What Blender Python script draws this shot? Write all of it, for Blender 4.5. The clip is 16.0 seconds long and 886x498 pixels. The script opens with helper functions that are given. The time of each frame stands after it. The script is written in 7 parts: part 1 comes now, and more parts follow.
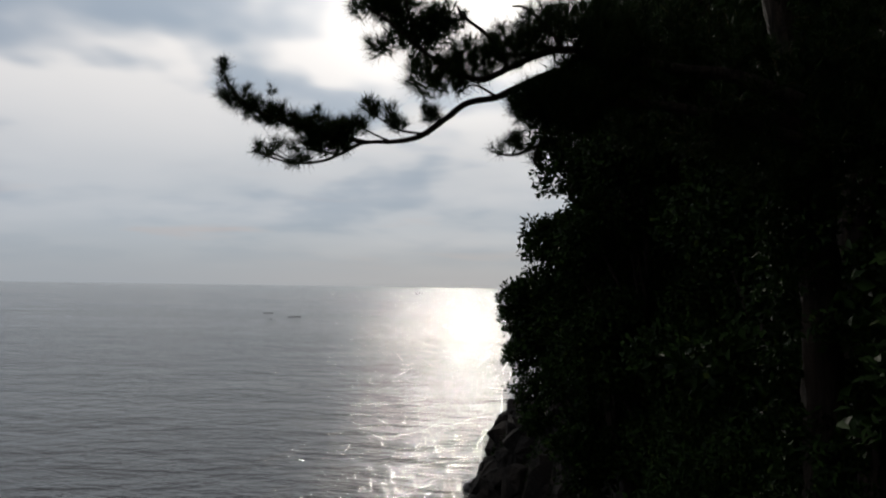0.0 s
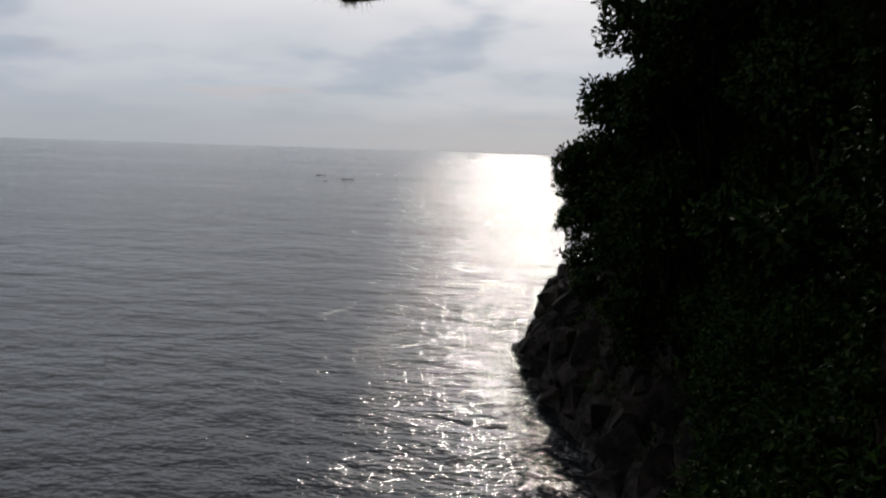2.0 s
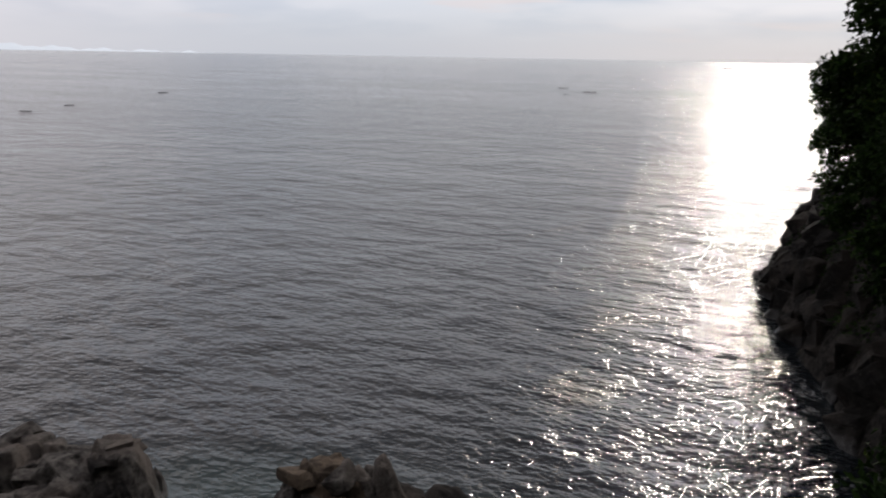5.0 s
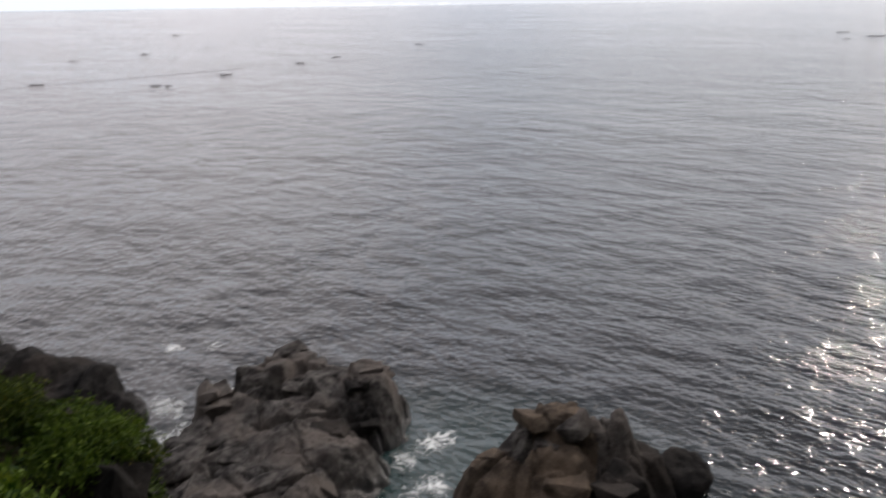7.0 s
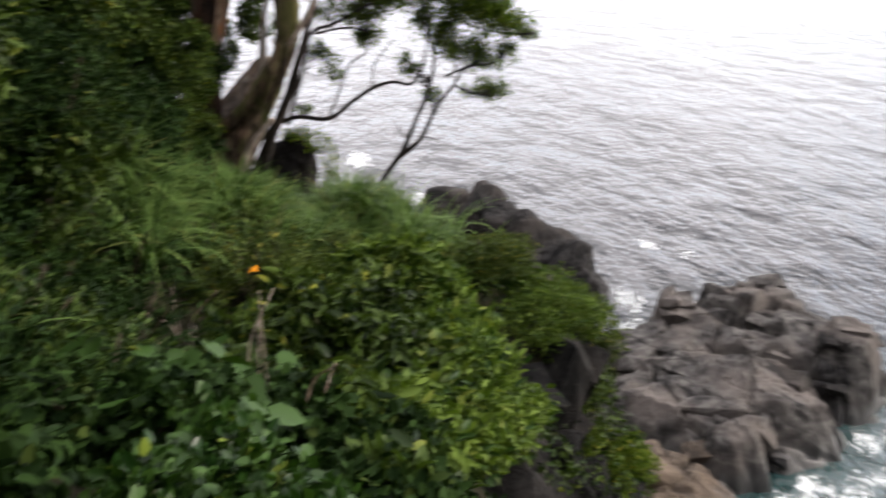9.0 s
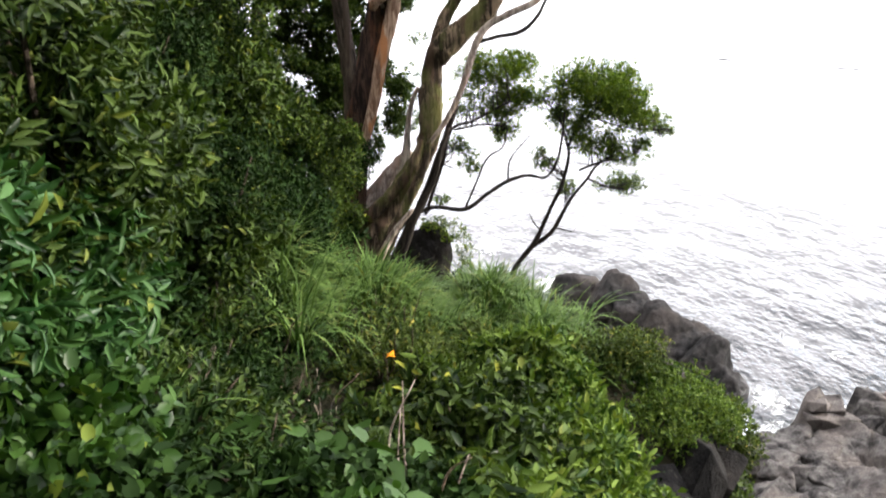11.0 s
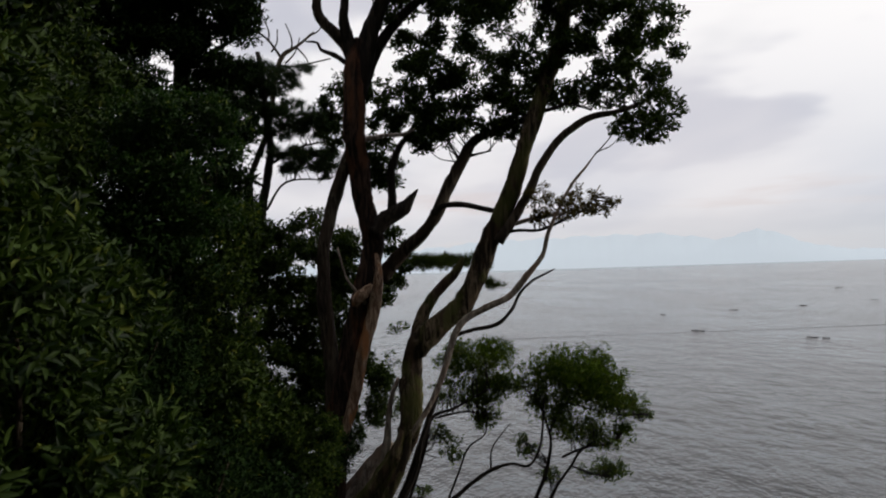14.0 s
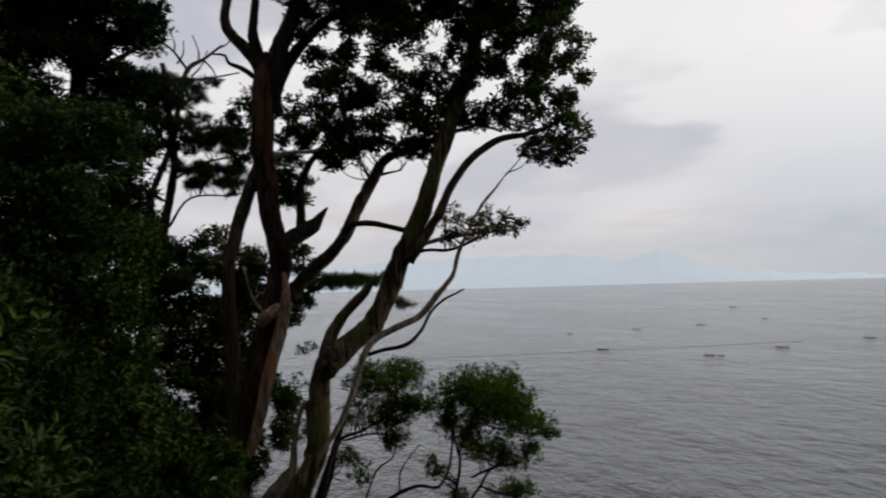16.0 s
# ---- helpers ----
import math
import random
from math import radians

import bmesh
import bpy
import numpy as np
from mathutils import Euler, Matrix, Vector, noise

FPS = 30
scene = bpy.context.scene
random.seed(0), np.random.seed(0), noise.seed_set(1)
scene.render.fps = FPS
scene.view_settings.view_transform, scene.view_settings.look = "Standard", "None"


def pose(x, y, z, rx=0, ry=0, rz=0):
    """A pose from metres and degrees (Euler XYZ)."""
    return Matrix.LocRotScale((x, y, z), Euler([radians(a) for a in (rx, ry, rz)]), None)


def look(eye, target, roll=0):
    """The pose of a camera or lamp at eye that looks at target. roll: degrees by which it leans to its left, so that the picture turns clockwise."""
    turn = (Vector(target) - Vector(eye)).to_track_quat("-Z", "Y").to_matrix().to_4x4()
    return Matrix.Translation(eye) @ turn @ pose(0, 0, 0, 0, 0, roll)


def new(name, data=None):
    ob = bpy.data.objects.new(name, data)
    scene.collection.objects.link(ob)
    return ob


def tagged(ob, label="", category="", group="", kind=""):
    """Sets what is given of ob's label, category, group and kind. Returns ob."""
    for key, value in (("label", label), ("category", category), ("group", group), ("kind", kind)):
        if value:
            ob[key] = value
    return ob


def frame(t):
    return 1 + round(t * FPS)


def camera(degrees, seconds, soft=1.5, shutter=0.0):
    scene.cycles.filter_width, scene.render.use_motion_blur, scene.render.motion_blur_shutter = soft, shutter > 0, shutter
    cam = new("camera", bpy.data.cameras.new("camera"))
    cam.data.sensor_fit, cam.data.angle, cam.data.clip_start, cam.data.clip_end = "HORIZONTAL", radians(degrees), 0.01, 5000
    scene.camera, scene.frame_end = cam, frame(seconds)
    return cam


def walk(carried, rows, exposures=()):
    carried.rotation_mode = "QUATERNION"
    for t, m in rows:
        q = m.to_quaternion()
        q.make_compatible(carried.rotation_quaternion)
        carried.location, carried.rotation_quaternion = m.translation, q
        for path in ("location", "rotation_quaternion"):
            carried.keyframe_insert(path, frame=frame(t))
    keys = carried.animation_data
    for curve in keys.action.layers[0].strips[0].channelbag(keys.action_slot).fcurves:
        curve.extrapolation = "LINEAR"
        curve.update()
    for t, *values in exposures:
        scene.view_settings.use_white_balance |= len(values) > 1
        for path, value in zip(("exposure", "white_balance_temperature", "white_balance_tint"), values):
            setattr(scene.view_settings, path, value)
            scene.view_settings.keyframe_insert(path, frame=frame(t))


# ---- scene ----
cam = camera(59.82, 16.0, soft=1.9, shutter=0.5)
EYE = 13.0  # height of the eye over the sea
# seconds, x, y, z from the standing place, yaw, pitch, roll
PATH = [
    (0, 0.154, -0.257, 0.089, 2.4, 2.72, -0.9),
    (0.5, 0.141, -0.217, 0.061, 2.71, 0.39, -0.78),
    (1, 0.115, -0.134, 0.031, 3.97, -2.75, -1.44),
    (1.5, 0.111, -0.123, 0.01, 5.34, -4.97, -1.36),
    (2, 0.038, 0.054, -0.036, 6.25, -7.37, -1.9),
    (2.5, -0.02, 0.161, -0.031, 7.86, -9.97, -3.08),
    (3, -0.063, 0.177, -0.092, 10.77, -11.02, -3.41),
    (3.2, -0.021, 0.167, -0.001, 11.76, -11.38, -2.94),
    (3.7, 0.05, 0.14, 0.03, 14.2, -12.1, -2.4),
    (4.4, 0.25, 0.04, 0.09, 19.5, -13.3, -1.8),
    (5.5, 0.539, -0.152, 0.135, 28, -14.86, -0.08),
    (6, 0.492, -0.054, 0.127, 32.89, -15.23, 0.8),
    (6.5, 0.36, -0.083, 0.019, 37.05, -15.1, 0.82),
    (7, 0.194, -0.051, -0.047, 41.69, -17.76, 0.78),
    (7.5, 0.051, 0.19, -0.113, 53.08, -19.28, -0.92),
    (8, -0.037, 0.163, -0.106, 61.11, -20.03, 0.6),
    (8.5, -0.168, 0.065, -0.209, 65.92, -22.57, -0.84),
    (9, -0.413, 0.051, -0.288, 79.17, -24.69, -0.65),
    (9.2, -0.408, 0.065, -0.307, 83.64, -24.71, 0.2),
    (9.7, -0.36, 0.04, -0.25, 88.2, -23.2, 0.6),
    (10.5, -0.28, 0, -0.15, 89, -20.2, 0.8),
    (11.3, -0.211, -0.021, -0.081, 88.85, -16.05, 0.7),
    (11.5, -0.178, 0.023, -0.027, 89.11, -13.54, 0.43),
    (12, -0.137, -0.022, 0.008, 89.12, -8.76, 1.29),
    (12.5, -0.126, -0.02, 0.054, 88.91, -3.83, 1.26),
    (13, -0.161, -0.018, 0.075, 88.44, -1.34, 1.65),
    (13.5, -0.144, -0.002, 0.086, 88.17, -0.17, 1.72),
    (14, -0.14, 0.02, 0.102, 87.32, 1.6, 1.81),
    (14.5, -0.149, 0.025, 0.112, 86.27, 2.68, 1.89),
    (15, -0.147, 0.027, 0.112, 85.85, 2.84, 2.04),
    (15.5, -0.202, 0.027, 0.109, 84.41, 2.86, 1.88),
    (16, -0.208, 0.042, 0.104, 80.73, 2.85, 1.61),
]
EXPOSURES = [(0, -0.6, 6500, 10), (1.5, -0.5, 6500, 12), (3.2, -0.25, 6600, 13), (5.5, 0.15, 6650, 15), (7, 0.62, 6650, 15), (8, 1.12, 6650, 15), (8.5, 1.36, 6650, 15), (9.0, 1.98, 6600, 14), (9.2, 2.18, 6600, 13), (11.3, 2.8, 6500, 12), (11.8, 2.45, 6500, 12), (12.0, 2.1, 6500, 12), (12.5, 1.2, 6500, 12), (13, 0.45, 6500, 10), (13.5, 0.05, 6500, 10), (14.5, -0.15, 6500, 9), (16, -0.28, 6500, 9)]
walk(cam, [(t, pose(x, y, EYE + z, 90 + pitch, roll, yaw)) for t, x, y, z, yaw, pitch, roll in PATH], EXPOSURES)

# ---- sky and sun -------------------------------------------------------
SUN_UP, SUN_SIDE = radians(24), radians(0.5)
SUN_WAY = Vector((-math.sin(SUN_SIDE) * math.cos(SUN_UP), math.cos(SUN_SIDE) * math.cos(SUN_UP), math.sin(SUN_UP)))


class Nodes:
    """Short hand for building a node tree."""

    def __init__(self, tree):
        self.tree = tree
        tree.nodes.clear()

    def add(self, kind, **values):
        node = self.tree.nodes.new(kind)
        for key, value in values.items():
            if key == "op":
                node.operation = value
            elif key == "blend":
                node.blend_type = value
            elif key == "shape":
                node.feature = value
        return node

    def link(self, a, b):
        self.tree.links.new(a, b)

    def put(self, socket, value):
        if isinstance(value, bpy.types.NodeSocket):
            self.tree.links.new(value, socket)
        elif isinstance(value, (tuple, list)) and len(value) == 3 and socket.type == "RGBA":
            socket.default_value = (*value, 1)
        else:
            socket.default_value = value

    def math(self, op, a, b=0.0, clamp=False):
        n = self.tree.nodes.new("ShaderNodeMath")
        n.operation, n.use_clamp = op, clamp
        self.put(n.inputs[0], a)
        self.put(n.inputs[1], b)
        return n.outputs[0]

    def vec(self, op, a, b=(0, 0, 0)):
        n = self.tree.nodes.new("ShaderNodeVectorMath")
        n.operation = op
        self.put(n.inputs[0], a)
        self.put(n.inputs[1], b)
        return n.outputs["Value"] if op == "DOT_PRODUCT" else n.outputs[0]

    def mix(self, fac, a, b, blend="MIX"):
        n = self.tree.nodes.new("ShaderNodeMixRGB")
        n.blend_type = blend
        self.put(n.inputs[0], fac)
        self.put(n.inputs[1], a)
        self.put(n.inputs[2], b)
        return n.outputs[0]

    def noise(self, vector, scale, detail=4.0, rough=0.55, distort=0.0):
        n = self.tree.nodes.new("ShaderNodeTexNoise")
        if vector is not None:
            self.put(n.inputs["Vector"], vector)
        n.inputs["Scale"].default_value = scale
        n.inputs["Detail"].default_value = detail
        n.inputs["Roughness"].default_value = rough
        n.inputs["Distortion"].default_value = distort
        return n.outputs["Fac"]

    def band(self, value, low, high, a=0.0, b=1.0):
        n = self.tree.nodes.new("ShaderNodeMapRange")
        n.interpolation_type = "SMOOTHSTEP"
        self.put(n.inputs[0], value)
        for i, v in enumerate((low, high, a, b)):
            n.inputs[i + 1].default_value = v
        return n.outputs[0]

    def mapped(self, vector, scale=(1, 1, 1), turn=(0, 0, 0)):
        n = self.tree.nodes.new("ShaderNodeMapping")
        self.put(n.inputs["Vector"], vector)
        n.inputs["Scale"].default_value = scale
        n.inputs["Rotation"].default_value = turn
        return n.outputs[0]


world = bpy.data.worlds.new("sky")
scene.world = world
world.use_nodes = True
w = Nodes(world.node_tree)
way = w.add("ShaderNodeTexCoord").outputs["Generated"]
axes = w.add("ShaderNodeSeparateXYZ")
w.link(way, axes.inputs[0])
up = axes.outputs["Z"]
lift = w.math("ADD", w.math("MAXIMUM", up, 0.0), 0.20)
flat = w.add("ShaderNodeCombineXYZ")
w.link(w.math("DIVIDE", axes.outputs["X"], lift), flat.inputs[0])
w.link(w.math("DIVIDE", axes.outputs["Y"], lift), flat.inputs[1])
cloud = w.band(w.noise(flat.outputs[0], 1.0, 4, 0.48, 0.1), 0.38, 0.60)
veil = w.band(w.noise(w.mapped(flat.outputs[0], (0.6, 1.0, 1.0)), 1.2, 3, 0.45, 0.1), 0.35, 0.7)
shade = w.band(w.noise(w.vec("ADD", flat.outputs[0], (7.3, 2.1, 0.4)), 0.9, 4, 0.5, 0.1), 0.52, 0.70)
shade = w.math("MULTIPLY", shade, w.band(up, 0.20, 0.31))
near_sun = w.math("MAXIMUM", w.vec("DOT_PRODUCT", way, tuple(SUN_WAY)), 0.0)
glow = w.math("ADD", w.math("MULTIPLY", w.math("POWER", near_sun, 70.0), 0.9), w.math("MULTIPLY", w.math("POWER", near_sun, 8.0), 0.22))
glow = w.math("MULTIPLY", glow, w.band(up, 0.12, 0.34))
sky = w.add("ShaderNodeTexSky")
sky.sky_type, sky.sun_disc = "NISHITA", False
sky.sun_elevation, sky.sun_rotation = SUN_UP, SUN_SIDE
sky.air_density, sky.dust_density, sky.ozone_density = 1.0, 1.0, 1.5
clear = w.mix(1.0, sky.outputs[0], (0.09, 0.09, 0.09), "MULTIPLY")
sunward = w.band(axes.outputs["Y"], 0.35, 0.95)
grey = w.mix(veil, w.mix(sunward, (0.665, 0.665, 0.745), (0.40, 0.515, 0.65)), w.mix(sunward, (0.83, 0.80, 0.84), (0.54, 0.63, 0.75)))
white = w.mix(shade, w.mix(sunward, (1.10, 1.07, 1.07), (1.28, 1.24, 1.21)), (0.42, 0.45, 0.53))
high = w.mix(w.band(up, 0.05, 0.30), w.mix(w.math("MULTIPLY", cloud, 0.28), grey, white), w.mix(w.band(cloud, 0.0, 0.6), grey, white))
blush = w.math("MULTIPLY", w.band(w.noise(w.mapped(way, (3.0, 3.0, 26.0)), 1.3, 4, 0.5, 0.3), 0.55, 0.72), w.band(up, 0.16, 0.05))
high = w.mix(w.math("MULTIPLY", blush, 0.55), high, (0.78, 0.66, 0.64))
low = w.mix(w.band(up, 0.0, 0.09), w.mix(sunward, (0.73, 0.735, 0.775), (0.50, 0.57, 0.65)), high)
overcast = w.mix(0.07, low, clear)
lit = w.mix(1.0, overcast, w.mix(1.0, glow, (1.0, 0.96, 0.90), "MULTIPLY"), "ADD")
bg = w.add("ShaderNodeBackground")
w.link(lit, bg.inputs["Color"])
bg.inputs["Strength"].default_value = 1.0
w.link(bg.outputs[0], w.add("ShaderNodeOutputWorld").inputs["Surface"])

sun = new("sun", bpy.data.lights.new("sun", "SUN"))
sun.data.energy, sun.data.angle, sun.data.color = 1.35, radians(2.6), (1.0, 0.92, 0.80)
sun.matrix_world = look(SUN_WAY * 60, (0, 0, 0))


# ---- materials ---------------------------------------------------------
def material(name):
    m = bpy.data.materials.new(name)
    m.use_nodes = True
    n = Nodes(m.node_tree)
    p = n.add("ShaderNodeBsdfPrincipled")
    n.link(p.outputs[0], n.add("ShaderNodeOutputMaterial").inputs["Surface"])
    return m, n, p


def bump(n, p, height, distance, strength=1.0):
    b = n.add("ShaderNodeBump")
    b.inputs["Strength"].default_value, b.inputs["Distance"].default_value = strength, distance
    n.put(b.inputs["Height"], height)
    n.link(b.outputs[0], p.inputs["Normal"])
    return b


def here(n):
    return n.add("ShaderNodeTexCoord").outputs["Object"]


def leaf_material(name, dark, light, yellow, gloss=0.5, shine=0.06, thinness=0.20):
    """Leaves: each leaf takes its own shade of green."""
    m, n, p = material(name)
    rnd = n.add("ShaderNodeNewGeometry").outputs["Random Per Island"]
    patch = n.noise(here(n), 1.6, 3)
    c = n.mix(n.band(n.math("ADD", n.math("MULTIPLY", rnd, 0.7), n.math("MULTIPLY", patch, 0.5)), 0.2, 0.95), dark, light)
    c = n.mix(n.band(rnd, 0.955, 0.965), c, yellow)
    c = n.mix(n.math("MULTIPLY", n.noise(here(n), 60, 2), 0.35), c, dark)
    n.put(p.inputs["Base Color"], c)
    n.put(p.inputs["Roughness"], n.band(rnd, 0, 1, gloss - 0.08, gloss + 0.15))
    p.inputs["Specular IOR Level"].default_value = shine
    thin = n.add("ShaderNodeBsdfTranslucent")
    n.put(thin.inputs[0], n.mix(1.0, c, (1.0, 1.15, 0.5), "MULTIPLY"))
    both = n.add("ShaderNodeMixShader")
    both.inputs[0].default_value = thinness
    n.link(p.outputs[0], both.inputs[1])
    n.link(thin.outputs[0], both.inputs[2])
    out = [q for q in n.tree.nodes if q.bl_idname == "ShaderNodeOutputMaterial"][0]
    n.link(both.outputs[0], out.inputs["Surface"])
    return m


def bark_material(name, dark, light, patch, moss=0.0, streak=0.5):
    """Bark: long ridges, darker clefts, flaked patches and moss."""
    m, n, p = material(name)
    at = here(n)
    ridge = n.noise(n.mapped(at, (1, 1, 0.16)), 17, 6, 0.7, 0.8)
    cleft = n.noise(n.mapped(at, (1, 1, 0.10)), 7, 4, 0.6, 0.6)
    c = n.mix(n.band(ridge, 0.40, 0.62), dark, light)
    c = n.mix(n.band(n.noise(n.mapped(at, (1, 1, 0.30)), 4.5, 5), 0.50, 0.60), c, patch)
    c = n.mix(n.math("MULTIPLY", n.band(cleft, 0.50, 0.40), streak), c, dark)
    if moss:
        c = n.mix(n.math("MULTIPLY", n.band(n.noise(n.mapped(at, (1, 1, 0.5)), 3.5, 5), 0.46, 0.60), moss), c, (0.085, 0.095, 0.022))
    n.put(p.inputs["Base Color"], c)
    p.inputs["Roughness"].default_value = 0.9
    p.inputs["Specular IOR Level"].default_value = 0.15
    bump(n, p, n.math("ADD", n.math("ADD", ridge, n.math("MULTIPLY", cleft, 1.2)), n.math("MULTIPLY", n.noise(at, 60, 3), 0.3)), 0.05, 1.0)
    return m


bark_dark = bark_material("dark_bark", (0.009, 0.007, 0.006), (0.036, 0.029, 0.022), (0.023, 0.017, 0.013))
bark_grey = bark_material("grey_bark", (0.020, 0.015, 0.011), (0.105, 0.082, 0.060), (0.058, 0.041, 0.029))
bark_red = bark_material("peeling_red_bark", (0.008, 0.005, 0.004), (0.062, 0.037, 0.026), (0.095, 0.042, 0.023), 0.0, 0.8)
bark_bare = bark_material("stripped_tan_wood", (0.11, 0.060, 0.036), (0.46, 0.33, 0.235), (0.36, 0.16, 0.07), 0.0, 0.4)
bark_moss = bark_material("mossy_bark", (0.012, 0.008, 0.005), (0.175, 0.130, 0.085), (0.060, 0.038, 0.024), 0.55, 0.85)
bark_pale = bark_material("bleached_wood", (0.13, 0.10, 0.08), (0.40, 0.34, 0.28), (0.28, 0.20, 0.15), 0.0, 0.3)

leaf_glossy = leaf_material("glossy_leaf", (0.0037, 0.0112, 0.0023), (0.057, 0.09, 0.0165), (0.1125, 0.135, 0.0225), 0.45, 0.10)
leaf_fresh = leaf_material("fresh_leaf", (0.0054, 0.0137, 0.0032), (0.0829, 0.1254, 0.0234), (0.20, 0.21, 0.03))
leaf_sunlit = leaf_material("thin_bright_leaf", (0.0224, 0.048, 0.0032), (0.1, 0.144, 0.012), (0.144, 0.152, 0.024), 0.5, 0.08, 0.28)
leaf_olive = leaf_material("olive_leaf", (0.0119, 0.0238, 0.0048), (0.0785, 0.1047, 0.0214), (0.22, 0.20, 0.04))
# near-black leaf: shade of backlit and sheltered plants is put into its colour
leaf_dark_shaded = leaf_material("dark_shaded_leaf", (0.0045, 0.0112, 0.003), (0.018, 0.0375, 0.0075), (0.03, 0.045, 0.009), 0.6, 0.04, 0.05)
leaf_crown = leaf_material("crown_leaf", (0.009, 0.0225, 0.0037), (0.045, 0.069, 0.009), (0.0825, 0.0975, 0.015), 0.5, 0.08)
leaf_yellow = leaf_material("yellowing_leaf", (0.035, 0.070, 0.007), (0.125, 0.165, 0.018), (0.30, 0.25, 0.03))
leaf_edge = leaf_material("soft_yellow_green_leaf", (0.0103, 0.0298, 0.0046), (0.1125, 0.1629, 0.0252), (0.14, 0.17, 0.03), 0.5, 0.08, 0.22)
leaf_broad = leaf_material("broad_leaf", (0.0085, 0.0255, 0.0043), (0.0374, 0.0799, 0.0127), (0.12, 0.16, 0.02), 0.4, 0.16)
leaf_blue = leaf_material("blue_green_leaf", (0.0108, 0.0367, 0.0086), (0.0497, 0.108, 0.0281), (0.12, 0.144, 0.024), 0.42, 0.16)
leaf_brown = leaf_material("brownish_leaf", (0.030, 0.022, 0.010), (0.13, 0.095, 0.040), (0.16, 0.12, 0.05), 0.6, 0.06, 0.4)
needle_mat = leaf_material("pine_needle", (0.006, 0.014, 0.005), (0.024, 0.042, 0.012), (0.06, 0.05, 0.02), 0.6, 0.05, 0.1)
spray_mat = leaf_material("fresh_needle", (0.020, 0.036, 0.008), (0.070, 0.095, 0.018), (0.12, 0.11, 0.03), 0.6, 0.06)
grass_mat = leaf_material("grass_blade", (0.020, 0.048, 0.010), (0.115, 0.178, 0.046), (0.21, 0.22, 0.07), 0.5)
flower_mat = leaf_material("orange_petal", (0.55, 0.20, 0.01), (0.75, 0.33, 0.02), (0.7, 0.4, 0.03), 0.6)


def rock_material(name, dark, light, warm, wet):
    m, n, p = material(name)
    at = n.add("ShaderNodeNewGeometry").outputs["Position"]
    big, mid, fine = n.noise(at, 0.7, 4), n.noise(at, 3.2, 6, 0.65), n.noise(at, 26, 4, 0.7)
    c = n.mix(n.band(mid, 0.35, 0.68), dark, light)
    c = n.mix(n.band(big, 0.42, 0.66), c, warm)
    c = n.mix(n.band(n.noise(at, 9, 4, 0.7), 0.60, 0.70, 0, 0.28), c, (0.17, 0.155, 0.13))
    c = n.mix(n.band(fine, 0.3, 0.7, 0.6, 0.0), c, dark)
    axes = n.add("ShaderNodeSeparateXYZ")
    n.link(at, axes.inputs[0])
    low = n.band(n.math("ADD", axes.outputs["Z"], n.math("MULTIPLY", mid, 0.7)), 0.45, 1.15, 1.0, 0.0)
    c = n.mix(low, c, wet)
    n.put(p.inputs["Base Color"], c)
    n.put(p.inputs["Roughness"], n.band(low, 0, 1, 0.9, 0.35))
    n.put(p.inputs["Specular IOR Level"], n.band(low, 0, 1, 0.08, 0.5))
    bump(n, p, n.math("ADD", mid, n.math("MULTIPLY", fine, 0.35)), 0.09, 0.8)
    return m


rock_grey = rock_material("grey_brown_rock", (0.014, 0.013, 0.013), (0.118, 0.112, 0.104), (0.112, 0.098, 0.088), (0.014, 0.014, 0.013))
rock_dark = rock_material("black_lava_rock", (0.007, 0.007, 0.007), (0.032, 0.030, 0.029), (0.045, 0.039, 0.035), (0.007, 0.006, 0.007))
# blacker copy of the lava rock, with the cliffs' shade in its colour
rock_shaded = rock_material("shaded_black_rock", (0.004, 0.004, 0.004), (0.018, 0.017, 0.016), (0.028, 0.024, 0.021), (0.005, 0.005, 0.005))
rock_warm = rock_material("pale_warm_rock", (0.026, 0.021, 0.017), (0.11, 0.088, 0.068), (0.13, 0.10, 0.074), (0.022, 0.018, 0.016))

ground_mat, n, p = material("leaf_litter_soil")
at = n.add("ShaderNodeNewGeometry").outputs["Position"]
steep = n.add("ShaderNodeSeparateXYZ")
n.link(n.add("ShaderNodeNewGeometry").outputs["Normal"], steep.inputs[0])
stone = n.mix(n.band(n.noise(at, 3.0, 6, 0.65), 0.35, 0.7), (0.008, 0.008, 0.008), (0.045, 0.041, 0.037))
soil = n.mix(n.noise(at, 9, 5, 0.7), n.mix(n.noise(at, 1.2, 3), (0.010, 0.012, 0.006), (0.022, 0.026, 0.010)), (0.028, 0.022, 0.015))
n.put(p.inputs["Base Color"], n.mix(n.band(steep.outputs["Z"], 0.45, 0.62), stone, soil))
p.inputs["Roughness"].default_value = 0.95
p.inputs["Specular IOR Level"].default_value = 0.05
bump(n, p, n.math("ADD", n.noise(at, 14, 5, 0.7), n.math("MULTIPLY", n.noise(at, 2.5, 4), 2.0)), 0.10)

# sea: dark water, ripples at four sizes, greener over the shallows
sea_mat, n, p = material("sea_water")
at = n.add("ShaderNodeNewGeometry").outputs["Position"]
calm = n.band(n.noise(n.mapped(at, (0.006, 0.022, 1), (0, 0, 0.25)), 1.0, 4, 0.6), 0.35, 0.65)
swell = n.noise(n.mapped(at, (0.22, 0.34, 1), (0, 0, 0.5)), 1.0, 3, 0.5, 0.2)
chop = n.noise(n.mapped(at, (0.46, 0.88, 1), (0, 0, 0.4)), 1.0, 3, 0.5, 0.0)
ripple = n.noise(n.mapped(at, (2.3, 3.6, 1), (0, 0, 0.7)), 1.0, 2, 0.5, 0.0)
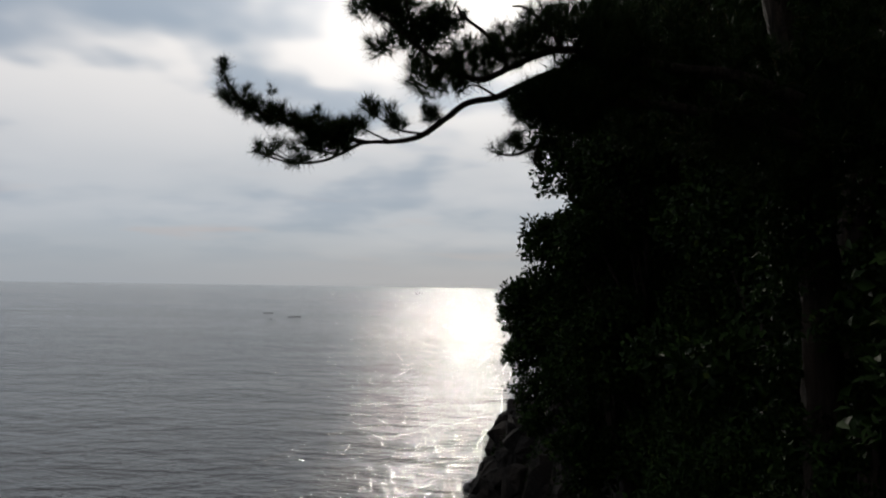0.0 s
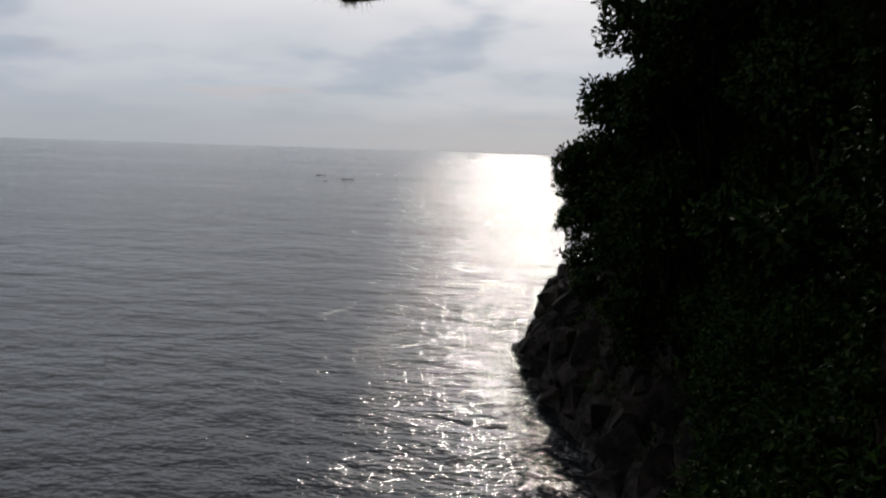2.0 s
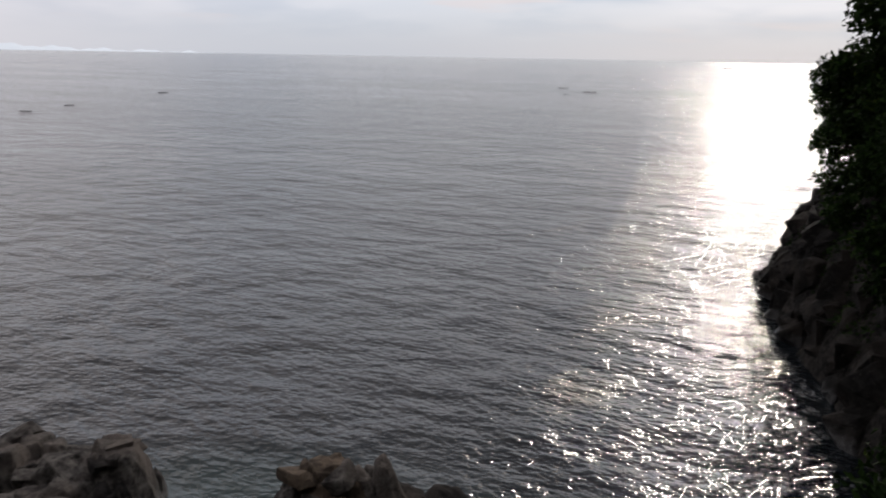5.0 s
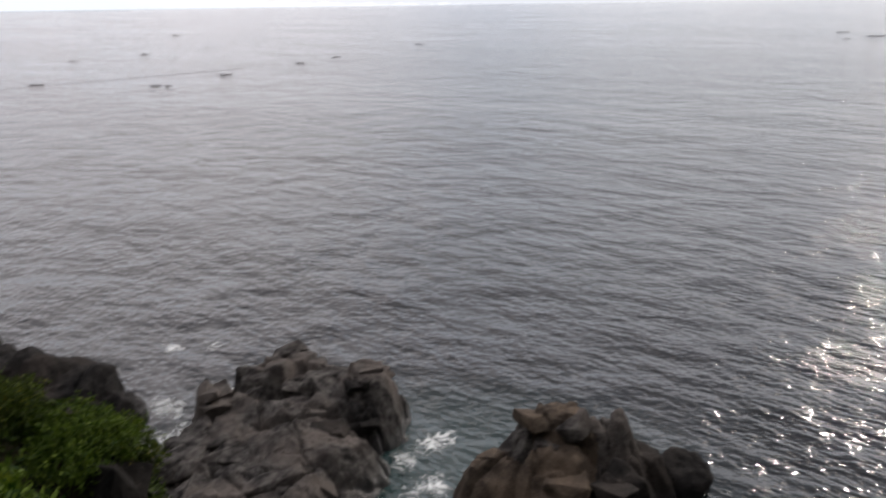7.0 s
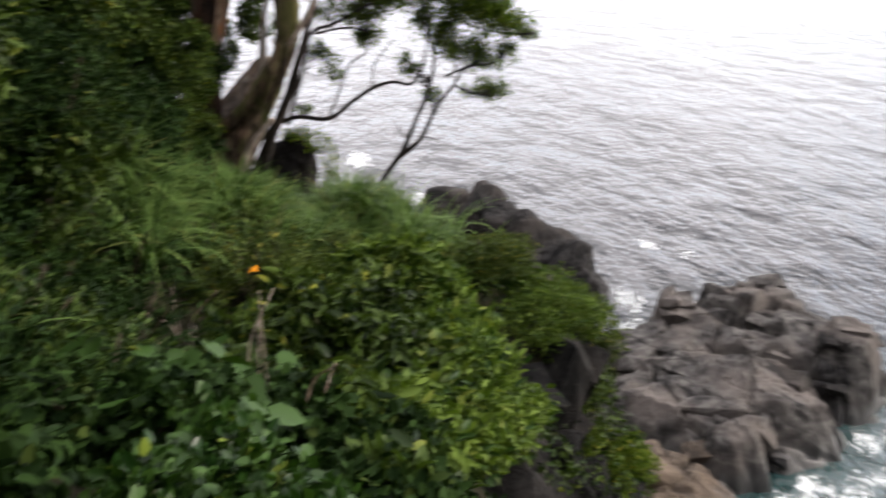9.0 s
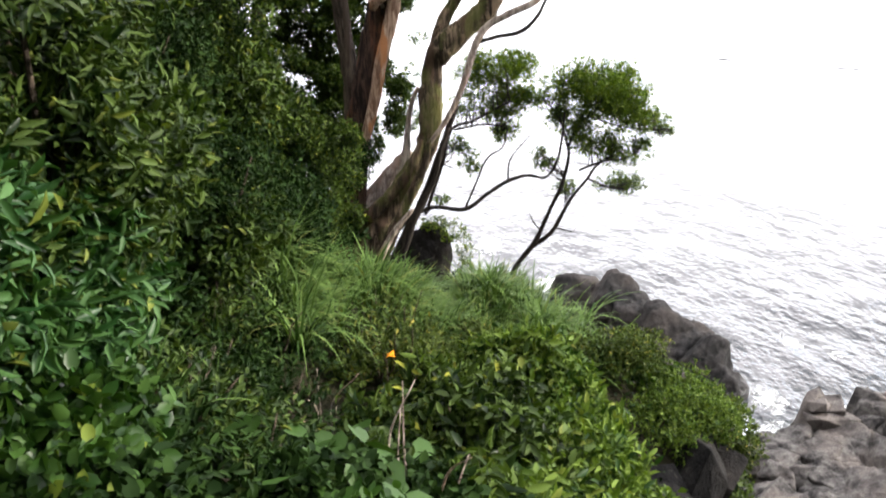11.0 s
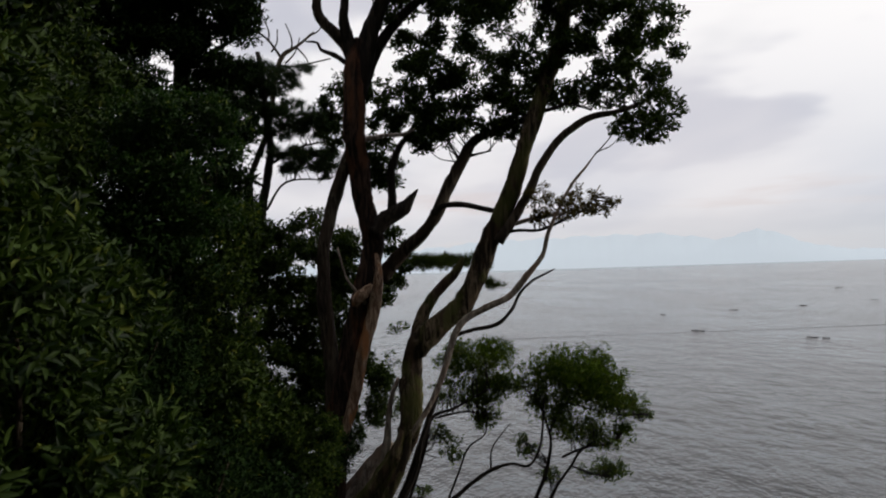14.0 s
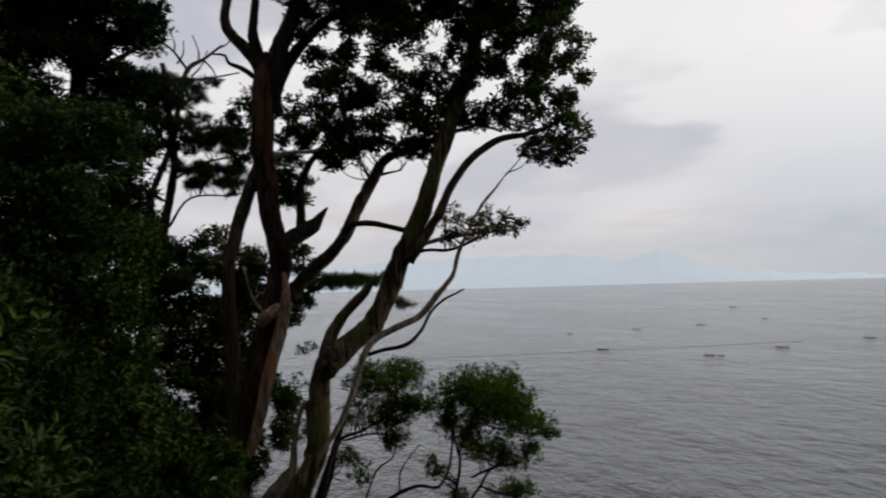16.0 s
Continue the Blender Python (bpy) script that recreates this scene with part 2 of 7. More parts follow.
long_wave = n.noise(n.mapped(at, (0.055, 0.10, 1), (0, 0, 0.3)), 1.0, 2, 0.5, 0.0)
height = n.math("ADD", n.math("ADD", n.math("MULTIPLY", swell, 0.70), n.math("MULTIPLY", long_wave, 1.1)), n.math("ADD", n.math("MULTIPLY", chop, 0.41), n.math("MULTIPLY", ripple, 0.14)))
shallow = n.band(n.vec("DOT_PRODUCT", n.vec("SUBTRACT", at, (-11.0, 11.0, 0)), n.vec("SUBTRACT", at, (-11.0, 11.0, 0))), 3.0, 120.0, 1.0, 0.0)
n.put(p.inputs["Base Color"], n.mix(n.math("MULTIPLY", shallow, 0.5), n.mix(calm, (0.005, 0.007, 0.009), (0.008, 0.011, 0.013)), (0.020, 0.050, 0.047)))
n.put(p.inputs["Roughness"], n.band(calm, 0, 1, 0.09, 0.14))
p.inputs["IOR"].default_value = 1.33
bump(n, p, height, 1.0, 0.85)


# ---- building helpers --------------------------------------------------
def thing(name, at=(0, 0, 0), label="", category="", group="", kind=""):
    ob = new(name)
    ob.location = at
    ob.empty_display_size = 0.2
    return tagged(ob, label, category, group, kind)


def mesh_object(name, verts, faces, mat, parent=None, label="", smooth=False):
    """One mesh object from arrays in world places; faces all of one length."""
    me = bpy.data.meshes.new(name)
    verts = np.asarray(verts, dtype=np.float32).reshape(-1, 3)
    faces = np.asarray(faces, dtype=np.int32)
    if parent is not None:
        verts = verts - np.array(parent.location, dtype=np.float32)
    k = faces.shape[1]
    me.vertices.add(len(verts))
    me.vertices.foreach_set("co", verts.ravel())
    me.loops.add(faces.size)
    me.loops.foreach_set("vertex_index", faces.ravel())
    me.polygons.add(len(faces))
    me.polygons.foreach_set("loop_start", np.arange(0, faces.size, k, dtype=np.int32))
    me.polygons.foreach_set("loop_total", np.full(len(faces), k, dtype=np.int32))
    if smooth:
        me.polygons.foreach_set("use_smooth", np.ones(len(faces), dtype=bool))
    me.update(calc_edges=True)
    me.materials.append(mat)
    ob = new(name, me)
    ob.parent = parent
    if label:
        ob["label"] = label
    return ob


def curve_through(points, steps=5):
    """Catmull-Rom through rows of (x, y, z, radius)."""
    q = np.array(points, dtype=float)
    q = np.vstack([2 * q[0] - q[1], q, 2 * q[-1] - q[-2]])
    out = []
    for i in range(1, len(q) - 2):
        for s in np.arange(steps) / steps:
            a, b, c, d = q[i - 1:i + 3]
            out.append(0.5 * (2 * b + (c - a) * s + (2 * a - 5 * b + 4 * c - d) * s ** 2 + (3 * b - a - 3 * c + d) * s ** 3))
    out.append(q[-2])
    return np.array(out)


def tube(points, sides=9, knots=0.10, seed=0):
    """Verts and quads of a tapered, slightly knotty limb."""
    rng = np.random.default_rng(seed)
    q = np.array(points, dtype=float)
    q[1:-1, :3] += rng.normal(0, 0.12, (len(q) - 2, 3)) * q[1:-1, 3:4]
    q[1:-1, 3] *= rng.uniform(0.9, 1.12, len(q) - 2)
    c = curve_through(q)
    c[:, 3] = np.maximum(c[:, 3], 0.003)
    way = np.gradient(c[:, :3], axis=0)
    way /= np.linalg.norm(way, axis=1)[:, None] + 1e-9
    side = np.cross(way, (0.31, 0.22, 0.92) if abs(way[0, 2]) < 0.8 else (1.0, 0.2, 0.1))
    side /= np.linalg.norm(side, axis=1)[:, None] + 1e-9
    other = np.cross(way, side)
    a = np.arange(sides) / sides * 2 * np.pi
    lobes = 1 + knots * np.sin(3 * a + rng.uniform(0, 6)) + 0.5 * knots * np.sin(5 * a + rng.uniform(0, 6))
    r = c[:, 3:4] * lobes[None] * (1 + rng.normal(0, knots * 0.6, (len(c), sides)))
    v = c[:, None, :3] + r[..., None] * (np.cos(a)[None, :, None] * side[:, None] + np.sin(a)[None, :, None] * other[:, None])
    n = len(c)
    v = np.vstack([v.reshape(-1, 3), c[:1, :3], c[-1:, :3]])
    i, j = np.meshgrid(np.arange(n - 1), np.arange(sides), indexing="ij")
    k = (j + 1) % sides
    f = np.stack([i * sides + j, i * sides + k, (i + 1) * sides + k, (i + 1) * sides + j], -1).reshape(-1, 4)
    j = np.arange(sides)
    k = (j + 1) % sides
    tip = (n - 1) * sides
    caps = np.vstack([np.stack([k, j, 0 * j + n * sides, 0 * j + n * sides], -1), np.stack([tip + j, tip + k, 0 * j + n * sides + 1, 0 * j + n * sides + 1], -1)])
    return v, f, caps


TURNED = [0]
GROWN = {}


def limb(name, points, mat, parent, label=""):
    TURNED[0] += 1
    GROWN.setdefault(parent.name, []).extend(curve_through(points)[:, :3])
    v, f, caps = tube(points, 12 if points[0][3] > 0.1 else 8, 0.10, TURNED[0])
    tris = np.vstack([f[:, [0, 1, 2]], f[:, [0, 2, 3]], caps[:, :3]])
    return mesh_object(name, v, tris, mat, parent, label, smooth=True)


def unit(v):
    return v / (np.linalg.norm(v, axis=-1, keepdims=True) + 1e-9)


LEAF_FULL = (np.array([(0, 0, 0), (0.3, 0.5, 0.10), (0.7, 0.42, 0.08), (1, 0, -0.10), (0.7, -0.42, 0.08), (0.3, -0.5, 0.10), (0.35, 0, 0), (0.7, 0, -0.02)]),
             np.array([(0, 1, 6), (1, 2, 7), (1, 7, 6), (2, 3, 7), (0, 6, 5), (5, 6, 7), (5, 7, 4), (4, 7, 3)]))
LEAF_LITE = (np.array([(0, 0, 0), (0.5, 0.5, 0.12), (1, 0, -0.06), (0.5, -0.5, 0.12)]), np.array([(0, 2, 1), (0, 3, 2)]))
LEAF_ROUND = (np.array([(0.15, 0, 0), (0, 0.3, 0.06), (0.3, 0.55, 0.12), (0.7, 0.45, 0.08), (1, 0, 0), (0.7, -0.45, 0.08), (0.3, -0.55, 0.12), (0, -0.3, 0.06)]),
              np.array([(0, 2, 1), (0, 3, 2), (0, 4, 3), (0, 5, 4), (0, 6, 5), (0, 7, 6)]))


def spread(template, base, way, normal, length, width):
    """Copies of a small template: along way, across, along normal."""
    tv, tf = template
    way = unit(way)
    across = unit(np.cross(normal, way))
    normal = np.cross(way, across)
    v = base[:, None] + tv[None, :, 0:1] * (way * length[:, None])[:, None] + tv[None, :, 1:2] * (across * width[:, None])[:, None] + tv[None, :, 2:3] * (normal * length[:, None])[:, None]
    f = tf[None] + (np.arange(len(base)) * len(tv))[:, None, None]
    return v.reshape(-1, 3), f.reshape(-1, tf.shape[1])


def in_clumps(clumps, density, rng, hollow=0.45):
    """Places inside ellipsoids (x, y, z, radius, height), and the outward way."""
    at, out = [], []
    for x, y, z, r, h in clumps:
        n = max(4, int(density * r * (r + h)))
        d = unit(rng.normal(size=(n, 3)))
        s = rng.uniform(hollow ** 3, 1, n) ** (1 / 3)
        at.append(np.array((x, y, z)) + d * s[:, None] * np.array((r, r, h)) * rng.normal(1, 0.16, (n, 1)))
        out.append(unit(d * np.array((1 / r, 1 / r, 1 / h))))
    return np.vstack(at), np.vstack(out)


def foliage(name, clumps, mat, parent, size=0.06, density=160, per=7, seed=1, template=LEAF_LITE, slim=0.42, rise=0.35, hollow=0.45, label=""):
    """A crown of leaf rosettes filling the clumps."""
    rng = np.random.default_rng(seed)
    at, out = in_clumps(clumps, density, rng, hollow)
    n = len(at)
    axis = unit(out + np.array((0, 0, rise)) + rng.normal(0, 0.45, (n, 3)))
    base = np.repeat(at, per, 0) + rng.normal(0, size * 0.35, (n * per, 3))
    ax = np.repeat(axis, per, 0)
    way = unit(ax * rng.uniform(0.1, 1.1, (n * per, 1)) + unit(rng.normal(size=(n * per, 3))) * 0.9)
    normal = unit(ax + rng.normal(0, 0.45, (n * per, 3)) + np.array((0, 0, 0.25)))
    length = size * rng.uniform(0.65, 1.25, n * per)
    v, f = spread(template, base, way, normal, length, length * slim)
    return mesh_object(name, v, f, mat, parent, label)


def needles(name, clumps, parent, length=0.12, density=300, per=26, seed=1, thick=0.0035, rise=0.8, hollow=0.2, label="", mat=None):
    """Tufts of pine needles filling the clumps."""
    rng = np.random.default_rng(seed)
    at, out = in_clumps(clumps, density, rng, hollow)
    n = len(at)
    axis = unit(out * 0.6 + np.array((0, 0, rise)) + rng.normal(0, 0.35, (n, 3)))
    ax = np.repeat(axis, per, 0)
    base = np.repeat(at, per, 0) - ax * length * 0.25 + ax * rng.uniform(0, 0.5, (n * per, 1)) * length
    way = unit(ax * rng.uniform(0.25, 1.3, (n * per, 1)) + unit(rng.normal(size=(n * per, 3))) * 0.85)
    size = length * rng.uniform(0.7, 1.15, n * per)
    template = (np.array([(0, 0.5, 0), (0.5, 0.35, -0.03), (1, 0, -0.12), (0, -0.5, 0), (0.5, -0.35, -0.03)]), np.array([(0, 3, 4), (0, 4, 1), (1, 4, 2)]))
    v, f = spread(template, base, way, rng.normal(size=(n * per, 3)), size, np.full(n * per, thick))
    return mesh_object(name, v, f, mat or needle_mat, parent, label)


def broken(clumps, count, size, flat, seed):
    """Each clump broken into smaller flatter ones with gaps between."""
    rng = np.random.default_rng(seed)
    out = []
    for x, y, z, r, h in clumps:
        k = max(3, int(count * rng.uniform(0.7, 1.2)))
        d = unit(rng.normal(size=(k, 3))) * rng.uniform(0.35, 1.0, (k, 1)) ** 0.5
        for q in d:
            s = r * size * rng.uniform(0.6, 1.25)
            out.append((x + q[0] * r, y + q[1] * r, z + q[2] * h, s, s * flat))
    return out


def twiggery(clumps, parent, mat, seed, fan=3, name="twigwork"):
    """Thin twigs from the tree's limbs to its clumps, fanning out inside them."""
    rng = np.random.default_rng(seed)
    wood = np.array(GROWN[parent.name])
    vs, fs, base = [], [], 0
    for x, y, z, r, h in clumps:
        c = np.array((x, y, z))
        near = wood[np.argsort(np.linalg.norm(wood - c - (0, 0, -0.15), axis=1))[rng.integers(0, 3)]]
        reach = np.linalg.norm(c - near)
        if reach > 0.5:
            continue
        mid = 0.5 * (c + near) + rng.normal(0, 0.08, 3) * reach + (0, 0, -0.04 * reach)
        rows = [[(*near, 0.010), (*mid, 0.007), (*c, 0.005)]]
        for i in range(fan):
            tip = c + unit(rng.normal(size=3) + (0, 0, 0.5)) * np.array((r, r, h)) * 0.9
            rows.append([(*c, 0.005), (*(0.5 * (c + tip) + rng.normal(0, 0.12, 3) * r), 0.004), (*tip, 0.003)])
        for row in rows:
            v, f, caps = tube(row, 4, 0.0, int(rng.integers(1 << 30)))
            vs.append(v)
            fs.append(f + base)
            base += len(v)
    if not vs:
        return None
    return tagged(mesh_object(name, np.vstack(vs), np.vstack(fs), mat, parent), kind="stuff")


def sprays(name, at, radius, tall, mat, parent, shoots=90, leaf=0.065, per=15, seed=1, slim=0.34, droop=0.45, template=LEAF_FULL):
    """Leafy shoots that fan up and out from a root and bend over at their ends."""
    rng = np.random.default_rng(seed)
    a, s = rng.uniform(0, 2 * np.pi, shoots), rng.uniform(0, 1, shoots) ** 0.6
    way = np.stack([np.cos(a) * s * radius * 1.1, np.sin(a) * s * radius * 1.1, tall * (1.15 - 0.55 * s ** 2) * rng.uniform(0.7, 1.15, shoots)], -1)
    root = np.array(at) + np.stack([np.cos(a) * s, np.sin(a) * s, 0 * a], -1) * radius * 0.25
    u = np.linspace(0.30, 1.0, per)[None, :, None] + rng.normal(0, 0.02, (shoots, per, 1))
    drop = np.array((0, 0, 1.0)) * (droop * tall * s)[:, None, None]
    base = (root[:, None] + way[:, None] * u - drop * u ** 2.5).reshape(-1, 3)
    along = unit((way[:, None] - drop * 2.5 * u ** 1.5).reshape(-1, 3))
    n = len(base)
    side = unit(np.cross(along, rng.normal(size=(n, 3))))
    size = leaf * rng.uniform(0.7, 1.25, n) * np.tile(1.15 - 0.45 * np.linspace(0, 1, per), shoots)
    v, f = spread(template, base, along * 0.75 + side * 0.8, along * 0.5 + np.array((0, 0, 0.8)) + rng.normal(0, 0.3, (n, 3)), size, size * slim)
    return mesh_object(name, v, f, mat, parent)


def blades(name, at, mat, parent, length=0.6, per=40, seed=1, width=0.012, lean=(0, 0, 0), label="", spread_r=0.08):
    """Arching grass blades from the given places."""
    rng = np.random.default_rng(seed)
    at = np.repeat(np.asarray(at, dtype=float), per, 0)
    n = len(at)
    a = rng.uniform(0, 2 * np.pi, n)
    flat = np.stack([np.cos(a), np.sin(a), 0 * a], -1)
    at = at + flat * rng.uniform(0, spread_r, (n, 1))
    lean = np.repeat(np.asarray(lean, dtype=float), per, 0) if np.ndim(lean) == 2 else np.array(lean)
    flat = unit(flat + lean + rng.normal(0, 0.2, (n, 3)) * (1, 1, 0))
    size = length * rng.uniform(0.5, 1.15, n)
    bend = rng.uniform(0.5, 1.45, n)
    s = np.linspace(0, 1, 6)
    tilt = 0.25 * bend[:, None] + bend[:, None] * 1.5 * s[None]
    step = np.stack([np.sin(tilt), np.cos(tilt)], -1) * (size / 5)[:, None, None]
    path = np.cumsum(step, 1) - step[:, :1]
    mid = at[:, None] + flat[:, None] * path[..., 0:1] + np.array((0, 0, 1.0)) * path[..., 1:2]
    across = np.cross(flat, (0, 0, 1.0))[:, None] * (width * (1 - s ** 1.5 * 0.95))[None, :, None] * 0.5
    v = np.stack([mid - across, mid + across], 2).reshape(-1, 3)
    k = np.arange(5) * 2
    quad = np.stack([k, k + 1, k + 3, k + 2], -1)
    f = (quad[None] + (np.arange(n) * 12)[:, None, None]).reshape(-1, 4)
    return mesh_object(name, v, f, mat, parent, label)


# ---- the lie of the land: the cliff edge as x, y, height, from one end of the coast to the other
EDGE = np.array([(-90, -34, 10), (-45, -16, 9), (-24, -6, 7.5), (-15, -0.6, 7.6), (-12.6, 1.4, 7.8), (-10.6, 1.9, 8.1), (-8.2, 3.0, 8.1), (-6.4, 1.8, 8.1),
                 (-4.6, 1.1, 8.9), (-2, 0.8, 10.5), (0.8, 0.9, 11.3), (3, 3, 11.2), (5.6, 10, 10), (8.0, 24, 8.4), (6.0, 34, 7.8), (3.7, 42, 6.6), (2.5, 48.5, 5.2), (3.2, 52, 3.2), (6, 57, 4), (30, 68, 6), (100, 100, 8)], dtype=float)


def land(x, y):
    """Height of the ground at x, y (arrays)."""
    x, y = np.asarray(x, dtype=float), np.asarray(y, dtype=float)
    best = np.full(x.shape, 1e9)
    side, top = np.zeros(x.shape), np.zeros(x.shape)
    for a, b in zip(EDGE[:-1], EDGE[1:]):
        d = b[:2] - a[:2]
        s = np.clip(((x - a[0]) * d[0] + (y - a[1]) * d[1]) / (d @ d), 0, 1)
        px, py = x - a[0] - s * d[0], y - a[1] - s * d[1]
        dist = np.hypot(px, py)
        near = dist < best - 1e-6
        best = np.where(near, dist, best)
        side = np.where(near, np.sign(d[1] * px - d[0] * py), side)
        top = np.where(near, a[2] + s * (b[2] - a[2]), top)
    d = best * side
    bumps = 0.25 * np.sin(1.3 * x + 0.7 * y) * np.sin(0.9 * y - 0.5 * x) + 0.18 * np.sin(3.1 * x - 1.7 * y) * np.sin(2.3 * y + 1.1 * x)
    bumps = bumps * np.clip(np.hypot(x, y) / 6, 0, 1)
    # inland rise is steepened so that the unseen hill behind blocks sky light
    inland = top + 0.40 * np.minimum(d, 3.5) + 1.5 * np.clip(d - 3.5, 0, 22)
    sea_side = top + 2.6 * d + 0.6 * np.sin(2.1 * x + 1.3 * y) * np.clip(-d, 0, 1)
    return np.where(d > 0, inland, np.maximum(sea_side, -2.5)) + bumps


def grid_land(x0, x1, nx, y0, y1, ny):
    x, y = np.meshgrid(np.linspace(x0, x1, nx), np.linspace(y0, y1, ny), indexing="ij")
    v = np.stack([x, y, land(x, y)], -1).reshape(-1, 3)
    i, j = np.meshgrid(np.arange(nx - 1), np.arange(ny - 1), indexing="ij")
    a = (i * ny + j).ravel()
    return v, np.stack([a, a + ny, a + ny + 1, a + 1], -1)


v, f = grid_land(-95, 105, 401, -60, 105, 331)
f = f[(v[f][:, :, 2].max(1) > -2.4)]
tagged(mesh_object("ground", v, f, ground_mat, smooth=True), "steep dark soil and rock hillside dropping to the sea", "hillside", kind="structure")

# ---- the sea: rings that widen towards the horizon
rings, spokes = 150, 300
r = 4.0 * (4600 / 4.0) ** (np.arange(rings) / (rings - 1))
a = np.arange(spokes) / spokes * 2 * np.pi
v = np.stack([r[:, None] * np.cos(a), r[:, None] * np.sin(a) + 6, 0 * r[:, None] * a], -1).reshape(-1, 3)
i, j = np.meshgrid(np.arange(rings - 1), np.arange(spokes), indexing="ij")
k = (j + 1) % spokes
f = np.stack([i * spokes + j, (i + 1) * spokes + j, (i + 1) * spokes + k, i * spokes + k], -1).reshape(-1, 4)
tagged(mesh_object("water", v, f, sea_mat, smooth=True), "grey rippled open sea with a bright sun glitter path", "sea", kind="structure")

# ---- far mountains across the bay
haze_glow_mat, n, p = material("mountain_haze_glow")
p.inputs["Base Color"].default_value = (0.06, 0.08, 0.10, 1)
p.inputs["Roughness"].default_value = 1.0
# air haze in front of the mountains is put in as a pale glow
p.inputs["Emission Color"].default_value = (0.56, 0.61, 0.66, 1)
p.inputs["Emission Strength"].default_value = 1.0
ridge = [(100, 0.6), (92, 1.5), (84, 2.2), (76, 2.35), (71, 2.3), (68, 1.8), (66.5, 1.9), (65, 2.45), (63.5, 1.9), (61, 1.0), (56, 0.5), (48, 0.15), (40, 0.02)]
bear = np.linspace(40, 100, 241)
tall = np.interp(bear, [q[0] for q in ridge[::-1]], [q[1] for q in ridge[::-1]]) + 0.07 * np.sin(bear * 2.3) + 0.04 * np.sin(bear * 5.9 + 1)
b = np.radians(bear)
foot = np.stack([-4400 * np.sin(b), 4400 * np.cos(b), 0 * b - 2], -1)
back = np.stack([-4560 * np.sin(b), 4560 * np.cos(b), 0 * b - 2], -1)
peak = np.stack([-4480 * np.sin(b), 4480 * np.cos(b), 4480 * np.tan(np.radians(np.maximum(tall, 0.02)))], -1)
m = len(b)
i = np.arange(m - 1)
f = np.vstack([np.stack([i, i + 1, m + i + 1, m + i], -1), np.stack([m + i, m + i + 1, 2 * m + i + 1, 2 * m + i], -1)])
tagged(mesh_object("backdrop_mountains", np.vstack([foot, peak, back]), f, haze_glow_mat, smooth=True), "pale blue hazy mountain range across the bay", "mountains", kind="structure")


# ---- rocks --------------------------------------------------------------
ICO = {}


def ico(level):
    if level not in ICO:
        bm = bmesh.new()
        bmesh.ops.create_icosphere(bm, subdivisions=level, radius=1)
        ICO[level] = (np.array([q.co for q in bm.verts]), np.array([[q.index for q in t.verts] for t in bm.faces]))
        bm.free()
    return ICO[level]


def boulder(parent, at, size, mat, seed, turn=0.0, cuts=16, rough=0.05, level=5, tilt=0.0, name="boulder", crack=0.7):
    """An angular boulder: a ball cut by random planes, with worn edges and a grainy skin."""
    rng = np.random.default_rng(seed)
    d, f = ico(level)
    plane = unit(rng.normal(size=(cuts, 3)))
    reach = rng.uniform(0.60, 0.95, cuts)
    dots = d @ plane.T
    r = np.where(dots > 0.05, reach / np.maximum(dots, 0.05), 9)
    r = np.minimum(-np.log(np.exp(-70 * r).sum(1) + np.exp(-70.0)) / 70, 1.0)
    off = rng.uniform(0, 50, 3)
    grain = np.array([noise.fractal(Vector(q * 2.6 + off), 1.0, 2.1, 5) for q in d])
    blocks = np.zeros(len(d))
    for i, q in enumerate(d):
        near, seeds = noise.voronoi(Vector(q * (1.6, 1.6, 2.0) + off + 0.12 * grain[i]), distance_metric="DISTANCE")
        c = seeds[0]
        blocks[i] = 0.05 * crack * noise.cell(c * 11.1) - 0.10 * crack * max(0.0, 1 - (near[1] - near[0]) / 0.05)
    r = r * (1 + rough * grain + blocks)
    v = d * r[:, None] * np.array(size)
    c, s = math.cos(tilt), math.sin(tilt)
    v = v @ np.array([(1, 0, 0), (0, c, -s), (0, s, c)]).T
    c, s = math.cos(turn), math.sin(turn)
    v = v @ np.array([(c, -s, 0), (s, c, 0), (0, 0, 1)]).T + np.array(at)
    return mesh_object(name, v, f, mat, parent, smooth=True)


